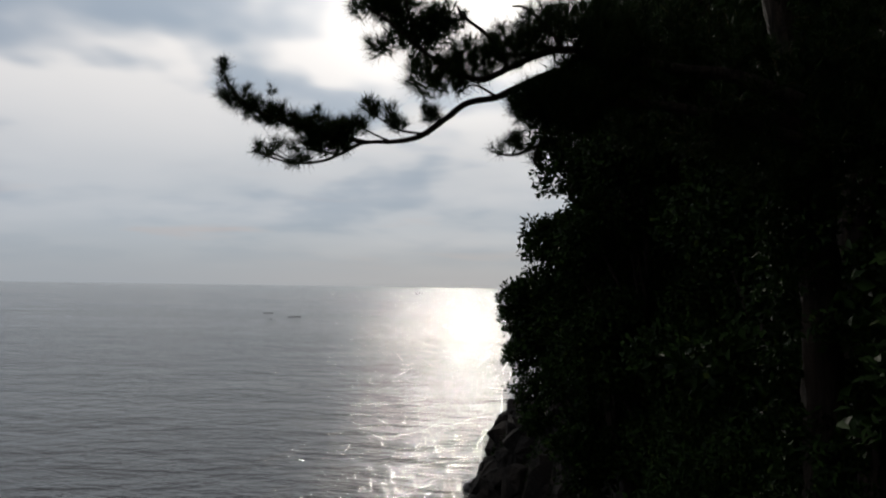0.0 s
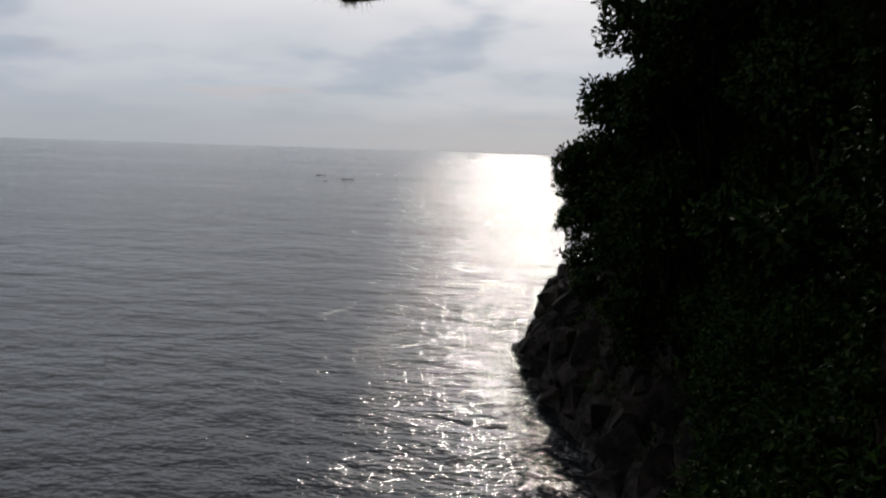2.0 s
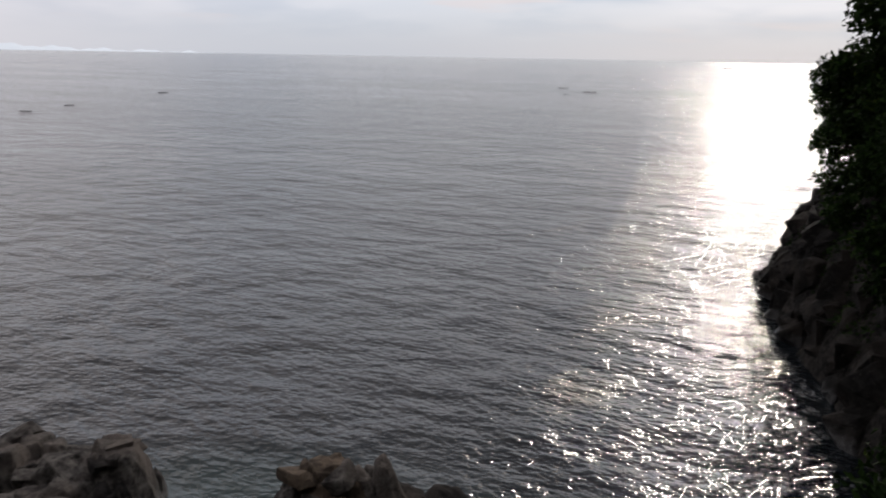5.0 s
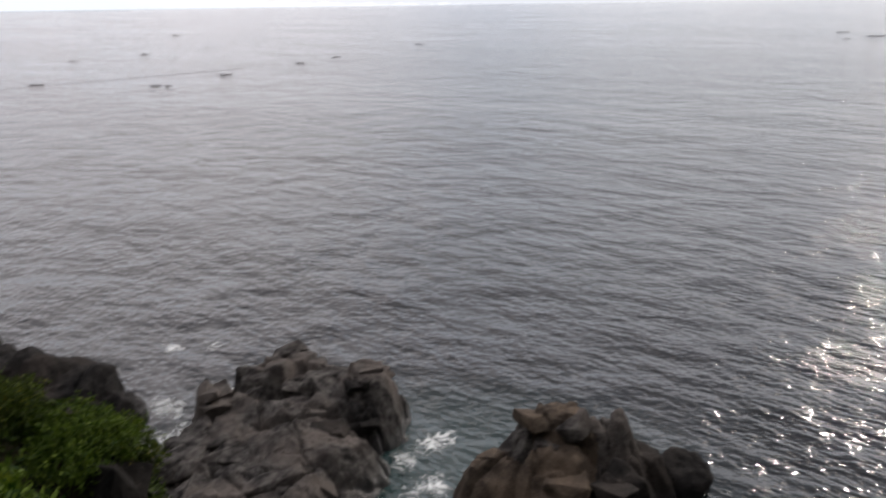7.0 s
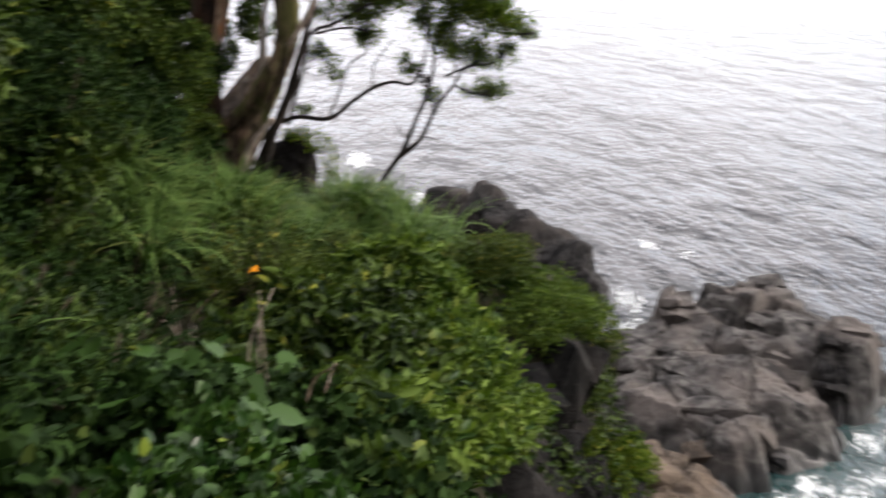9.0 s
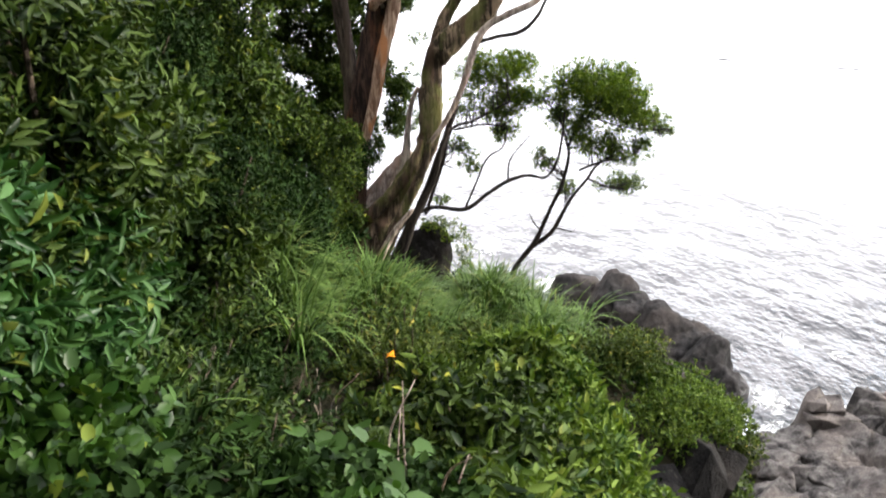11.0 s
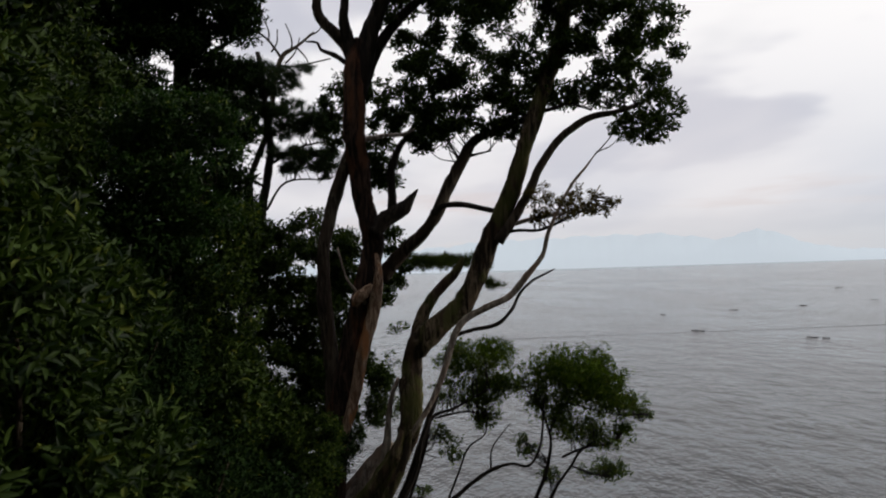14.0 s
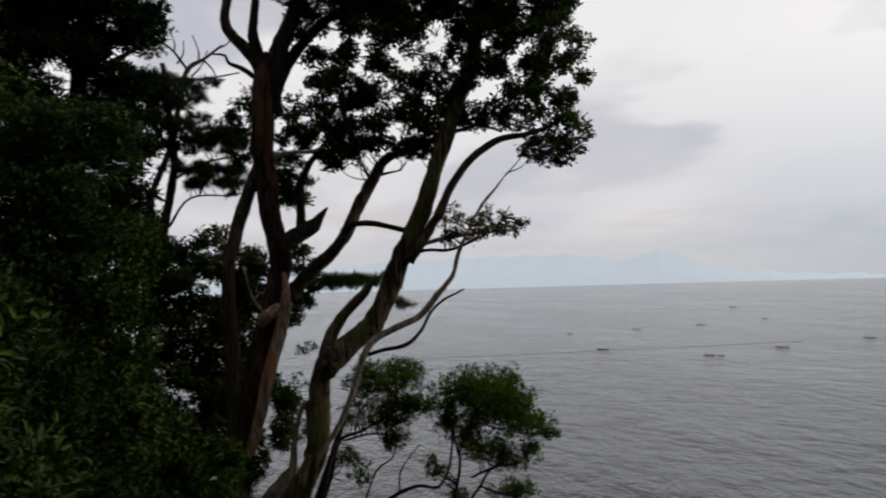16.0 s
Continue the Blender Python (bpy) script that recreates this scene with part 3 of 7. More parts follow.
def block(parent, at, size, mat, rng, turn, tilt, wear=0.10, name="boulder"):
    """A broken angular block: the hull of jittered corners, its edges worn round."""
    bm = bmesh.new()
    for sx in (-1, 1):
        for sy in (-1, 1):
            for sz in (-1, 1):
                bm.verts.new([a * k * rng.uniform(0.42, 1.0) for a, k in zip(size, (sx, sy, sz))])
    for i in range(7):
        q = unit(rng.normal(size=3)) * rng.uniform(0.92, 1.12)
        bm.verts.new(q * np.array(size))
    hull = bmesh.ops.convex_hull(bm, input=bm.verts[:])
    bmesh.ops.delete(bm, geom=list({q for q in hull["geom_interior"] + hull["geom_unused"] if isinstance(q, bmesh.types.BMVert)}), context="VERTS")
    bmesh.ops.bevel(bm, geom=bm.edges[:], offset=wear * min(size), segments=2, profile=0.6, affect="EDGES", clamp_overlap=True)
    bmesh.ops.triangulate(bm, faces=bm.faces[:])
    bmesh.ops.subdivide_edges(bm, edges=[e for e in bm.edges if e.calc_length() > 0.35 * min(size)], cuts=2, use_grid_fill=False)
    bmesh.ops.triangulate(bm, faces=bm.faces[:])
    off = Vector(rng.uniform(0, 60, 3))
    m = pose(*at, math.degrees(tilt[0]), math.degrees(tilt[1]), math.degrees(turn))
    for q in bm.verts:
        q.co += q.co.normalized() * 0.13 * min(size) * noise.fractal(q.co * 2.2 + off, 0.8, 2.1, 5)
    bm.transform(Matrix.Translation(-parent.location) @ m)
    me = bpy.data.meshes.new(name)
    bm.to_mesh(me)
    bm.free()
    me.materials.append(mat)
    ob = new(name, me)
    ob.parent = parent
    return ob


def inside(poly, x, y):
    """Signed distance to a polygon, positive inside."""
    best, odd = np.full(x.shape, 1e9), np.zeros(x.shape, dtype=bool)
    for (ax, ay), (bx, by) in zip(poly, poly[1:] + poly[:1]):
        s = np.clip(((x - ax) * (bx - ax) + (y - ay) * (by - ay)) / ((bx - ax) ** 2 + (by - ay) ** 2), 0, 1)
        best = np.minimum(best, np.hypot(x - ax - s * (bx - ax), y - ay - s * (by - ay)))
        odd ^= ((ay > y) != (by > y)) & (x < (bx - ax) * (y - ay) / (by - ay + 1e-9) + ax)
    return np.where(odd, best, -best)


def cells(x, y, size, rng, tilt, step, gap, level=None):
    """Broken ground: flat tilted plates of about the given size with clefts between."""
    nx, ny = int(np.ptp(x) / size) + 3, int(np.ptp(y) / size) + 3
    i, j = np.meshgrid(np.arange(nx), np.arange(ny), indexing="ij")
    cx = (x.min() + (i - 1 + rng.uniform(0, 1, i.shape)) * size).ravel()
    cy = (y.min() + (j - 1 + rng.uniform(0, 1, i.shape)) * size).ravel()
    off, tx, ty = rng.normal(0, step, len(cx)), rng.normal(0, tilt, len(cx)), rng.normal(0, tilt, len(cx))
    d1, d2 = np.full(x.shape, 1e9), np.full(x.shape, 1e9)
    out = np.zeros(x.shape)
    which = np.zeros(x.shape, dtype=int)
    if level is not None:
        off = off + level(cx, cy)
    for k in range(len(cx)):
        d = np.hypot(x - cx[k], y - cy[k])
        near = d < d1
        d2 = np.where(near, d1, np.minimum(d2, d))
        which = np.where(near, k, which)
        out = np.where(near, off[k] + tx[k] * (x - cx[k]) + ty[k] * (y - cy[k]), out)
        d1 = np.where(near, d, d1)
    return out - gap * np.clip(1 - (d2 - d1) / (0.13 * size), 0, 1) ** 1.5, which


def rock_field(name, label, poly, tall, mat, seed, edge=0.8, big=1.5, small=0.6, tilt=0.25, power=2.0, fall=(0, 0), step=0.05, blocky=0.0):
    """A fractured rock mass over a footprint, tall at its middle, leaning by fall."""
    rng = np.random.default_rng(seed)
    px, py = [q[0] for q in poly], [q[1] for q in poly]
    mx, my = sum(px) / len(px), sum(py) / len(py)
    x, y = np.meshgrid(np.arange(min(px) - 0.5, max(px) + 0.5, step), np.arange(min(py) - 0.5, max(py) + 0.5, step), indexing="ij")
    wob = 0.35 * np.sin(2.3 * x + seed) * np.sin(1.9 * y) + 0.12 * np.sin(3.7 * x + 2.1 * y)
    sd = inside(poly, x, y) + wob * 0.6
    shape = np.clip((sd + 0.15) / edge, 0, 1)

    def dome(s, x, y):
        return tall * (1 - (1 - s) ** power) + (fall[0] * (x - mx) + fall[1] * (y - my)) * s

    def level(x, y):
        return blocky * dome(np.clip((inside(poly, x, y) + 0.15) / edge, 0, 1), x, y)

    z = (1 - blocky) * dome(shape, x, y)
    plates, which = cells(x + 0.3 * wob, y - 0.3 * wob, big, rng, tilt, 0.16, 0.42, level if blocky else None)
    z = z + (plates + cells(x + 0.2 * wob, y, small, rng, tilt * 0.8, 0.07, 0.13)[0]) * np.clip(shape * 1.3 - 0.15 + blocky * 0.5, 0, 1)
    grit = np.array([noise.fractal(Vector((a, c, seed)), 1.0, 2.0, 4) for a, c in zip((x * 1.9).ravel(), (y * 1.9).ravel())]).reshape(x.shape)
    z = z + 0.07 * grit - 0.9 * (shape <= 0)
    n, m = x.shape
    v = np.stack([x, y, z], -1).reshape(-1, 3)
    push = np.array([noise.noise_vector(Vector(q) * 1.1) * 0.22 + noise.noise_vector(Vector(q) * 3.1) * 0.06 + noise.noise_vector(Vector(q) * 8.0) * 0.03 for q in v])
    v = v + push * (1, 1, 0.6)
    i, j = np.meshgrid(np.arange(n - 1), np.arange(m - 1), indexing="ij")
    a = (i * m + j).ravel()
    f = np.stack([a, a + m, a + m + 1, a + 1], -1)
    f = f[v[f][:, :, 2].max(1) > -0.4]
    ob = thing(name, (mx, my, 0), label, "rock")
    slab = which.ravel()[f[:, 0]]
    for k in np.unique(slab):
        used, g = np.unique(f[slab == k], return_inverse=True)
        mesh_object("slab", v[used], g.reshape(-1, 4), mat, ob)
    return ob


def lattice(x, y, seed, octaves=4, rough=0.5):
    """Smooth value noise from -1 to 1 over arrays."""
    out, amp, total = np.zeros(x.shape), 1.0, 0.0
    for o in range(octaves):
        px, py = x * 2.0 ** o + 17.3 * o + seed * 3.7, y * 2.0 ** o - 9.1 * o + seed * 1.9
        i, j = np.floor(px).astype(np.int64), np.floor(py).astype(np.int64)
        u, w_ = px - i, py - j
        u, w_ = u * u * (3 - 2 * u), w_ * w_ * (3 - 2 * w_)

        def corner(a, c):
            h = (a * 374761393 + c * 668265263 + int(seed) * 974711) & 0x7FFFFFFF
            h = ((h ^ (h >> 13)) * 1274126177) & 0x7FFFFFFF
            return (h ^ (h >> 16)) % 10007 / 10007 * 2 - 1

        out = out + amp * ((corner(i, j) * (1 - u) + corner(i + 1, j) * u) * (1 - w_) + (corner(i, j + 1) * (1 - u) + corner(i + 1, j + 1) * u) * w_)
        total += amp
        amp *= rough
    return out / total


def block_rock(name, label, blocks, seed, step=0.045, yaw=0.93, loose=30):
    """A rock mass of angular blocks set against one another, each cut by flat faces, with worn and chipped edges.
    A block: centre x, y, half length along and across the mass, top, fall along and across, steepness, material."""
    rng = np.random.default_rng(seed)
    lo = [min(q[i] - 1.7 * max(q[2], q[3]) for q in blocks) for i in (0, 1)]
    hi = [max(q[i] + 1.7 * max(q[2], q[3]) for q in blocks) for i in (0, 1)]
    x, y = np.meshgrid(np.arange(lo[0], hi[0], step), np.arange(lo[1], hi[1], step), indexing="ij")
    wx = x + 0.10 * lattice(x * 0.9, y * 0.9, seed) + 0.04 * lattice(x * 4, y * 4, seed + 1)
    wy = y + 0.10 * lattice(x * 0.9, y * 0.9, seed + 2) + 0.04 * lattice(x * 4, y * 4, seed + 3)
    z, which = np.full(x.shape, -2.0), np.zeros(x.shape, dtype=int)
    for k, (cx, cy, hu, hv, top, fu, fv, steep, mat) in enumerate(blocks):
        turn = yaw + rng.normal(0, 0.15)
        u = (wx - cx) * math.cos(turn) + (wy - cy) * math.sin(turn)
        w_ = -(wx - cx) * math.sin(turn) + (wy - cy) * math.cos(turn)
        q = top + fu * u + fv * w_
        for i in range(3):
            a = rng.uniform(0, 6.28)
            q = np.minimum(q, top + 0.06 + (fu - rng.uniform(0.08, 0.4) * math.cos(a)) * u + (fv - rng.uniform(0.08, 0.4) * math.sin(a)) * w_)
        count = 8
        for i in range(count):
            a = (i + rng.uniform(-0.3, 0.3)) / count * 2 * math.pi
            reach = math.hypot(hu * math.cos(a), hv * math.sin(a)) * rng.uniform(0.88, 1.08)
            tilt = steep * rng.uniform(0.7, 1.5)
            q = np.minimum(q, 0.6 * top + tilt * (reach - u * math.cos(a) - w_ * math.sin(a)))
        near = q > z
        which = np.where(near, k, which)
        z = np.where(near, q, z)
    chips = cells(wx, wy, 1.5, rng, 0.16, 0.07, 0.22)[0] + cells(wx, wy, 0.5, rng, 0.10, 0.02, 0.03)[0]
    z = z + (chips + 0.04 * lattice(x * 1.6, y * 1.6, seed + 5) + 0.05 * lattice(x * 5, y * 5, seed + 6)) * np.clip(z + 0.8, 0, 1)
    n, m = x.shape
    v = np.stack([x + 0.07 * lattice(x * 2 + z, y * 2 - z, seed + 7), y + 0.07 * lattice(x * 2 - z, y * 2 + z, seed + 8), z], -1).reshape(-1, 3)
    i, j = np.meshgrid(np.arange(n - 1), np.arange(m - 1), indexing="ij")
    a = (i * m + j).ravel()
    f = np.stack([a, a + m, a + m + 1, a + 1], -1)
    f = f[v[f][:, :, 2].max(1) > -0.35]
    ob = thing(name, (blocks[0][0], blocks[0][1], 0), label, "rock")
    slab = which.ravel()[f[:, 0]]
    for k in np.unique(slab):
        used, g = np.unique(f[slab == k], return_inverse=True)
        mesh_object("slab", v[used], g.reshape(-1, 4), blocks[k][8], ob)
    for k in range(loose):
        cx, cy, hu, hv, top, fu, fv, steep, mat = blocks[k % len(blocks)]
        size = rng.uniform(0.45, 0.95, 3) * (1.0, 0.8, 0.5) * min(1.0, hu)
        px, py = cx + rng.uniform(-1, 1) * hu, cy + rng.uniform(-1, 1) * hv
        i, j = int(np.clip((px - lo[0]) / step, 0, n - 1)), int(np.clip((py - lo[1]) / step, 0, m - 1))
        if z[i, j] > 0.15:
            block(ob, (px, py, z[i, j] - 0.74 * size[2]), size, mat, rng, yaw + rng.normal(0, 0.5), (rng.normal(0, 0.2), rng.normal(0, 0.2)), 0.13, "slab")
    return ob


G, W, D = rock_grey, rock_warm, rock_dark
block_rock("rock_outcrop", "large cracked grey-brown rock outcrop washed by the sea", [
    (-18.9, 13.8, 1.25, 1.0, 1.80, -0.10, 0.05, 4.0, G), (-19.5, 12.9, 0.75, 0.8, 1.70, 0.05, 0.1, 3.5, G), (-17.6, 14.5, 1.1, 0.8, 1.5, -0.12, 0.1, 4.0, G), (-15.95, 14.4, 0.8, 0.9, 1.95, -0.08, 0.08, 2.8, G), (-15.6, 13.7, 0.55, 0.6, 1.35, -0.1, 0.0, 3.0, D),
    (-16.9, 13.4, 1.3, 0.9, 1.5, 0.05, 0.1, 2.5, G), (-17.3, 11.9, 2.2, 0.75, 1.68, -0.04, 0.10, 3.0, G), (-15.4, 11.0, 2.2, 1.2, 1.52, -0.02, 0.14, 1.6, G), (-19.1, 10.9, 0.75, 0.7, 1.75, 0.0, 0.0, 2.2, G),
    (-17.5, 9.9, 1.5, 1.3, 1.35, 0.16, 0.08, 1.6, G), (-18.6, 8.9, 1.0, 0.9, 0.75, 0.15, 0.0, 1.5, G), (-15.6, 9.0, 1.7, 1.1, 1.25, 0.08, 0.10, 1.5, G), (-14.8, 12.2, 0.8, 0.6, 1.0, 0.02, 0.05, 3.0, D),
    (-14.1, 9.6, 1.2, 0.8, 1.15, -0.02, 0.15, 1.8, G), (-14.0, 10.7, 0.5, 0.5, 0.7, 0.0, 0.0, 2.5, D), (-12.9, 8.1, 1.1, 0.9, 0.85, 0.0, 0.1, 1.6, W), (-16.9, 7.4, 1.4, 0.8, 0.7, 0.1, 0.0, 1.5, G)], 5, loose=58)
block_rock("rock_outcrop", "rounded pale brown rock with dark cracks beside the sea", [
    (-9.4, 15.4, 1.15, 0.95, 2.75, 0.0, 0.0, 2.2, W), (-10.2, 14.8, 0.85, 0.9, 2.3, 0.2, 0.1, 2.0, G), (-8.6, 16.0, 0.85, 0.85, 2.35, -0.2, 0.1, 2.2, G), (-9.0, 14.4, 1.1, 0.8, 2.1, 0.0, 0.4, 2.2, W), (-7.8, 15.5, 0.9, 0.9, 1.6, -0.2, 0.3, 2.0, D),
    (-10.4, 13.7, 0.8, 0.8, 1.5, 0.3, 0.3, 2.0, W), (-9.8, 16.3, 0.9, 0.6, 1.9, 0.0, -0.2, 2.2, D), (-8.6, 13.4, 1.2, 0.8, 1.2, 0.0, 0.4, 1.8, W), (-7.9, 16.9, 0.6, 0.7, 1.2, -0.3, 0.0, 2.2, D)], 9, loose=7)
rock_d = thing("rock", (-7.2, 17.9, 0), "small dark wet rock at the water's edge", "rock")
boulder(rock_d, (-7.2, 17.9, 0.15), (0.95, 0.75, 1.2), rock_dark, 77, 0.4, 16, 0.05, 4)
rock_c = thing("rock_ridge", (-25, 8.2, 0), "ridge of dark rounded lava boulders in the surf", "rock")
for q in [(-27.6, 6.9, 1.2, 1.2, 1.1, 1.5), (-28.9, 5.8, 0.8, 1.4, 1.3, 1.3), (-26.4, 7.5, 0.9, 1.2, 1.3, 1.55), (-25.3, 8.1, 0.8, 1.1, 1.4, 1.5), (-24.4, 8.7, 0.6, 1.0, 1.4, 1.5), (-23.5, 9.2, 0.5, 1.0, 1.2, 1.4),
          (-22.9, 9.6, 0.1, 0.8, 0.9, 1.2), (-25.4, 6.6, 0.3, 1.8, 1.2, 1.1), (-23.5, 7.8, 0.1, 1.5, 1.1, 1.0), (-21.8, 8.2, -0.2, 1.0, 0.9, 0.8)]:
    boulder(rock_c, q[0:3], q[3:6], rock_dark, int(300 - q[0] * 13), 0.5 + q[1] * 0.7, 14, 0.08, 5, crack=0.8)
rock_field("rock_shelf", "low brown rock shelf at the foot of the cliff", [(-13.0, 7.4), (-11.6, 9.0), (-9.8, 8.6), (-8.6, 7.0), (-9.6, 5.0), (-12.0, 5.2)], 0.9, rock_warm, 12, 1.2, 1.1, 0.5, 0.2, 1.6)
rock_field("rock_shelf", "low grey rocks between the cliff and the sea", [(-19.6, 6.6), (-17.6, 8.0), (-15.0, 7.4), (-12.4, 6.6), (-12.0, 4.6), (-16.0, 3.6), (-19.0, 4.6)], 0.7, rock_grey, 14, 1.2, 1.2, 0.5, 0.3, 1.6)


def face_point(u, z, out):
    """A place on the cliff face: u counts along the edge, z is the height."""
    i = int(u)
    a, c = EDGE[i], EDGE[i + 1]
    q = a + (c - a) * (u - i)
    way = unit((c - a)[:2])
    off = (q[2] - z) / 2.6 + out
    return (q[0] - way[1] * off, q[1] + way[0] * off, z)


crag = thing("cliff_crag", (-8, 3.6, 4), "black craggy cliff face below the shrubs", "cliff")
rng = np.random.default_rng(44)
for i in range(190):
    u = 5.2 + 3.6 * ((i * 0.7549 + 0.13) % 1.0)
    top = float(np.interp(u, np.arange(len(EDGE)), EDGE[:, 2]))
    z = 0.8 + (top - 1.1) * ((i * 0.5698) % 1.0)
    k = rng.uniform(0.6, 1.1)
    block(crag, face_point(u, z, rng.uniform(-0.1, 0.12)), (0.45 * k, 0.34 * k, 0.5 * k), rock_shaded, rng, rng.uniform(0, 6), (rng.normal(0, 0.5), rng.normal(0, 0.5)), 0.08)
# headland blocks are near black: their unlit side is put into the colour
head = thing("headland_rock", (3, 44, 0), "dark craggy headland rock above the glittering water", "cliff")
for i in range(170):
    u = 11.6 + 5.6 * ((i * 0.7549) % 1.0)
    top = float(np.interp(u, np.arange(len(EDGE)), EDGE[:, 2]))
    z = 0.2 + (top - 0.2) * ((i * 0.5698 + 0.2) % 1.0) ** 1.2
    k = rng.uniform(0.7, 1.4)
    block(head, face_point(u, z, rng.uniform(-0.6, 0.1)), (0.9 * k, 0.8 * k, 0.9 * k), rock_shaded, rng, rng.uniform(0, 6), (rng.normal(0, 0.4), rng.normal(0, 0.4)), 0.08)
boulder(head, (0.5, 50.4, 0.1), (1.0, 0.7, 0.5), rock_shaded, 91, 0.3, 14, 0.1, 3)
boulder(head, (1.7, 49.6, 0.9), (1.2, 1.2, 1.6), rock_shaded, 92, 0.9, 14, 0.1, 4)
# ---- the forked tree with reddish bark
forked_tree = thing('forked_tree', (-10.6, -0.9, 8.8), 'tall forked evergreen tree with peeling reddish bark and a broken stub', 'tree')
limb('trunk', [(-10.56, -1.21, 9.42, 0.261), (-10.57, -1.09, 10.37, 0.210), (-10.59, -0.95, 11.15, 0.169), (-10.59, -0.86, 11.61, 0.156), (-10.60, -0.79, 11.92, 0.155), (-10.60, -0.69, 12.30, 0.154), (-10.61, -0.55, 12.84, 0.154), (-10.62, -0.45, 13.30, 0.142), (-10.62, -0.44, 13.56, 0.142), (-10.61, -0.51, 14.09, 0.149), (-10.61, -0.58, 14.51, 0.143), (-10.61, -0.61, 14.96, 0.144), (-10.61, -0.62, 15.41, 0.139), (-10.61, -0.60, 15.95, 0.125), (-10.66, -0.52, 16.30, 0.085)], bark_red, forked_tree)
limb('bare_wood', [(-10.465, -0.98, 10.49, 0.044), (-10.425, -0.85, 11.04, 0.067), (-10.385, -0.73, 11.50, 0.079), (-10.395, -0.63, 11.95, 0.084), (-10.395, -0.51, 12.39, 0.084), (-10.405, -0.40, 12.77, 0.078), (-10.405, -0.36, 13.14, 0.045), (-10.60, -0.42, 13.50, 0.015)], bark_bare, forked_tree)
limb('knot', [(-10.345, -0.67, 12.66, 0.042), (-10.345, -0.61, 12.76, 0.077), (-10.345, -0.53, 12.85, 0.077), (-10.355, -0.45, 12.95, 0.024)], bark_bare, forked_tree)
limb('stem', [(-10.70, -1.22, 9.80, 0.190), (-10.74, -1.08, 10.70, 0.150), (-10.78, -0.99, 11.43, 0.121), (-10.77, -1.07, 12.22, 0.101), (-10.77, -1.11, 12.69, 0.094), (-10.77, -1.12, 13.08, 0.094), (-10.77, -1.08, 13.47, 0.094), (-10.79, -0.96, 14.04, 0.088), (-10.80, -0.82, 14.50, 0.082), (-10.81, -0.66, 14.92, 0.070)], bark_grey, forked_tree)
limb('broken_stub', [(-10.52, -0.41, 13.63, 0.104), (-10.52, -0.21, 13.83, 0.098), (-10.53, 0.00, 13.96, 0.086), (-10.53, 0.11, 14.08, 0.055), (-10.52, 0.20, 14.21, 0.012)], bark_dark, forked_tree)
limb('branch', [(-10.63, -0.15, 13.90, 0.068), (-10.63, -0.16, 14.20, 0.056), (-10.63, -0.16, 14.47, 0.053), (-10.63, -0.04, 14.80, 0.047), (-10.63, 0.13, 15.01, 0.038), (-10.62, 0.27, 15.24, 0.025)], bark_dark, forked_tree)
limb('dead_branch', [(-10.42, -0.48, 14.88, 0.043), (-10.42, -0.22, 14.93, 0.031), (-10.43, 0.00, 14.94, 0.025), (-10.42, 0.19, 15.01, 0.015)], bark_pale, forked_tree)
limb('dead_branch', [(-10.41, -0.54, 12.69, 0.024), (-10.41, -0.67, 12.88, 0.021), (-10.40, -0.79, 13.07, 0.015), (-10.39, -0.89, 13.45, 0.012)], bark_pale, forked_tree)
limb('limb', [(-10.62, -0.60, 15.55, 0.110), (-10.73, -0.58, 16.00, 0.129), (-10.73, -0.69, 16.22, 0.104), (-10.71, -0.85, 16.40, 0.085), (-10.70, -1.04, 16.61, 0.066), (-10.69, -1.12, 16.82, 0.056), (-10.69, -1.06, 17.06, 0.050), (-10.70, -0.99, 17.58, 0.041)], bark_grey, forked_tree)
limb('limb', [(-10.61, -0.60, 15.40, 0.100), (-10.63, -0.64, 16.13, 0.083), (-10.62, -0.73, 16.52, 0.065), (-10.62, -0.72, 16.84, 0.059), (-10.63, -0.65, 17.31, 0.053)], bark_dark, forked_tree)
limb('limb', [(-10.61, -0.60, 15.40, 0.100), (-10.64, -0.51, 15.90, 0.128), (-10.64, -0.37, 16.41, 0.123), (-10.65, -0.22, 16.76, 0.111), (-10.65, -0.06, 17.24, 0.099), (-10.65, 0.12, 17.79, 0.081)], bark_dark, forked_tree)
limb('limb', [(-10.61, -0.60, 15.40, 0.100), (-10.74, -0.36, 16.08, 0.084), (-10.75, -0.15, 16.44, 0.078), (-10.75, 0.17, 16.75, 0.066), (-10.74, 0.53, 17.03, 0.050), (-10.71, 0.98, 17.25, 0.033)], bark_dark, forked_tree)
limb('twig', [(-10.72, -0.72, 15.99, 0.035), (-10.71, -0.89, 16.11, 0.029), (-10.69, -1.06, 16.17, 0.023), (-10.69, -1.12, 16.28, 0.016), (-10.67, -1.27, 16.29, 0.010)], bark_dark, forked_tree)
# ---- the leaning tree on the edge
leaning_tree = thing('leaning_tree', (-10.4, -0.3, 8.6), 'leaning evergreen tree with mossy pale bark on the cliff edge', 'tree')
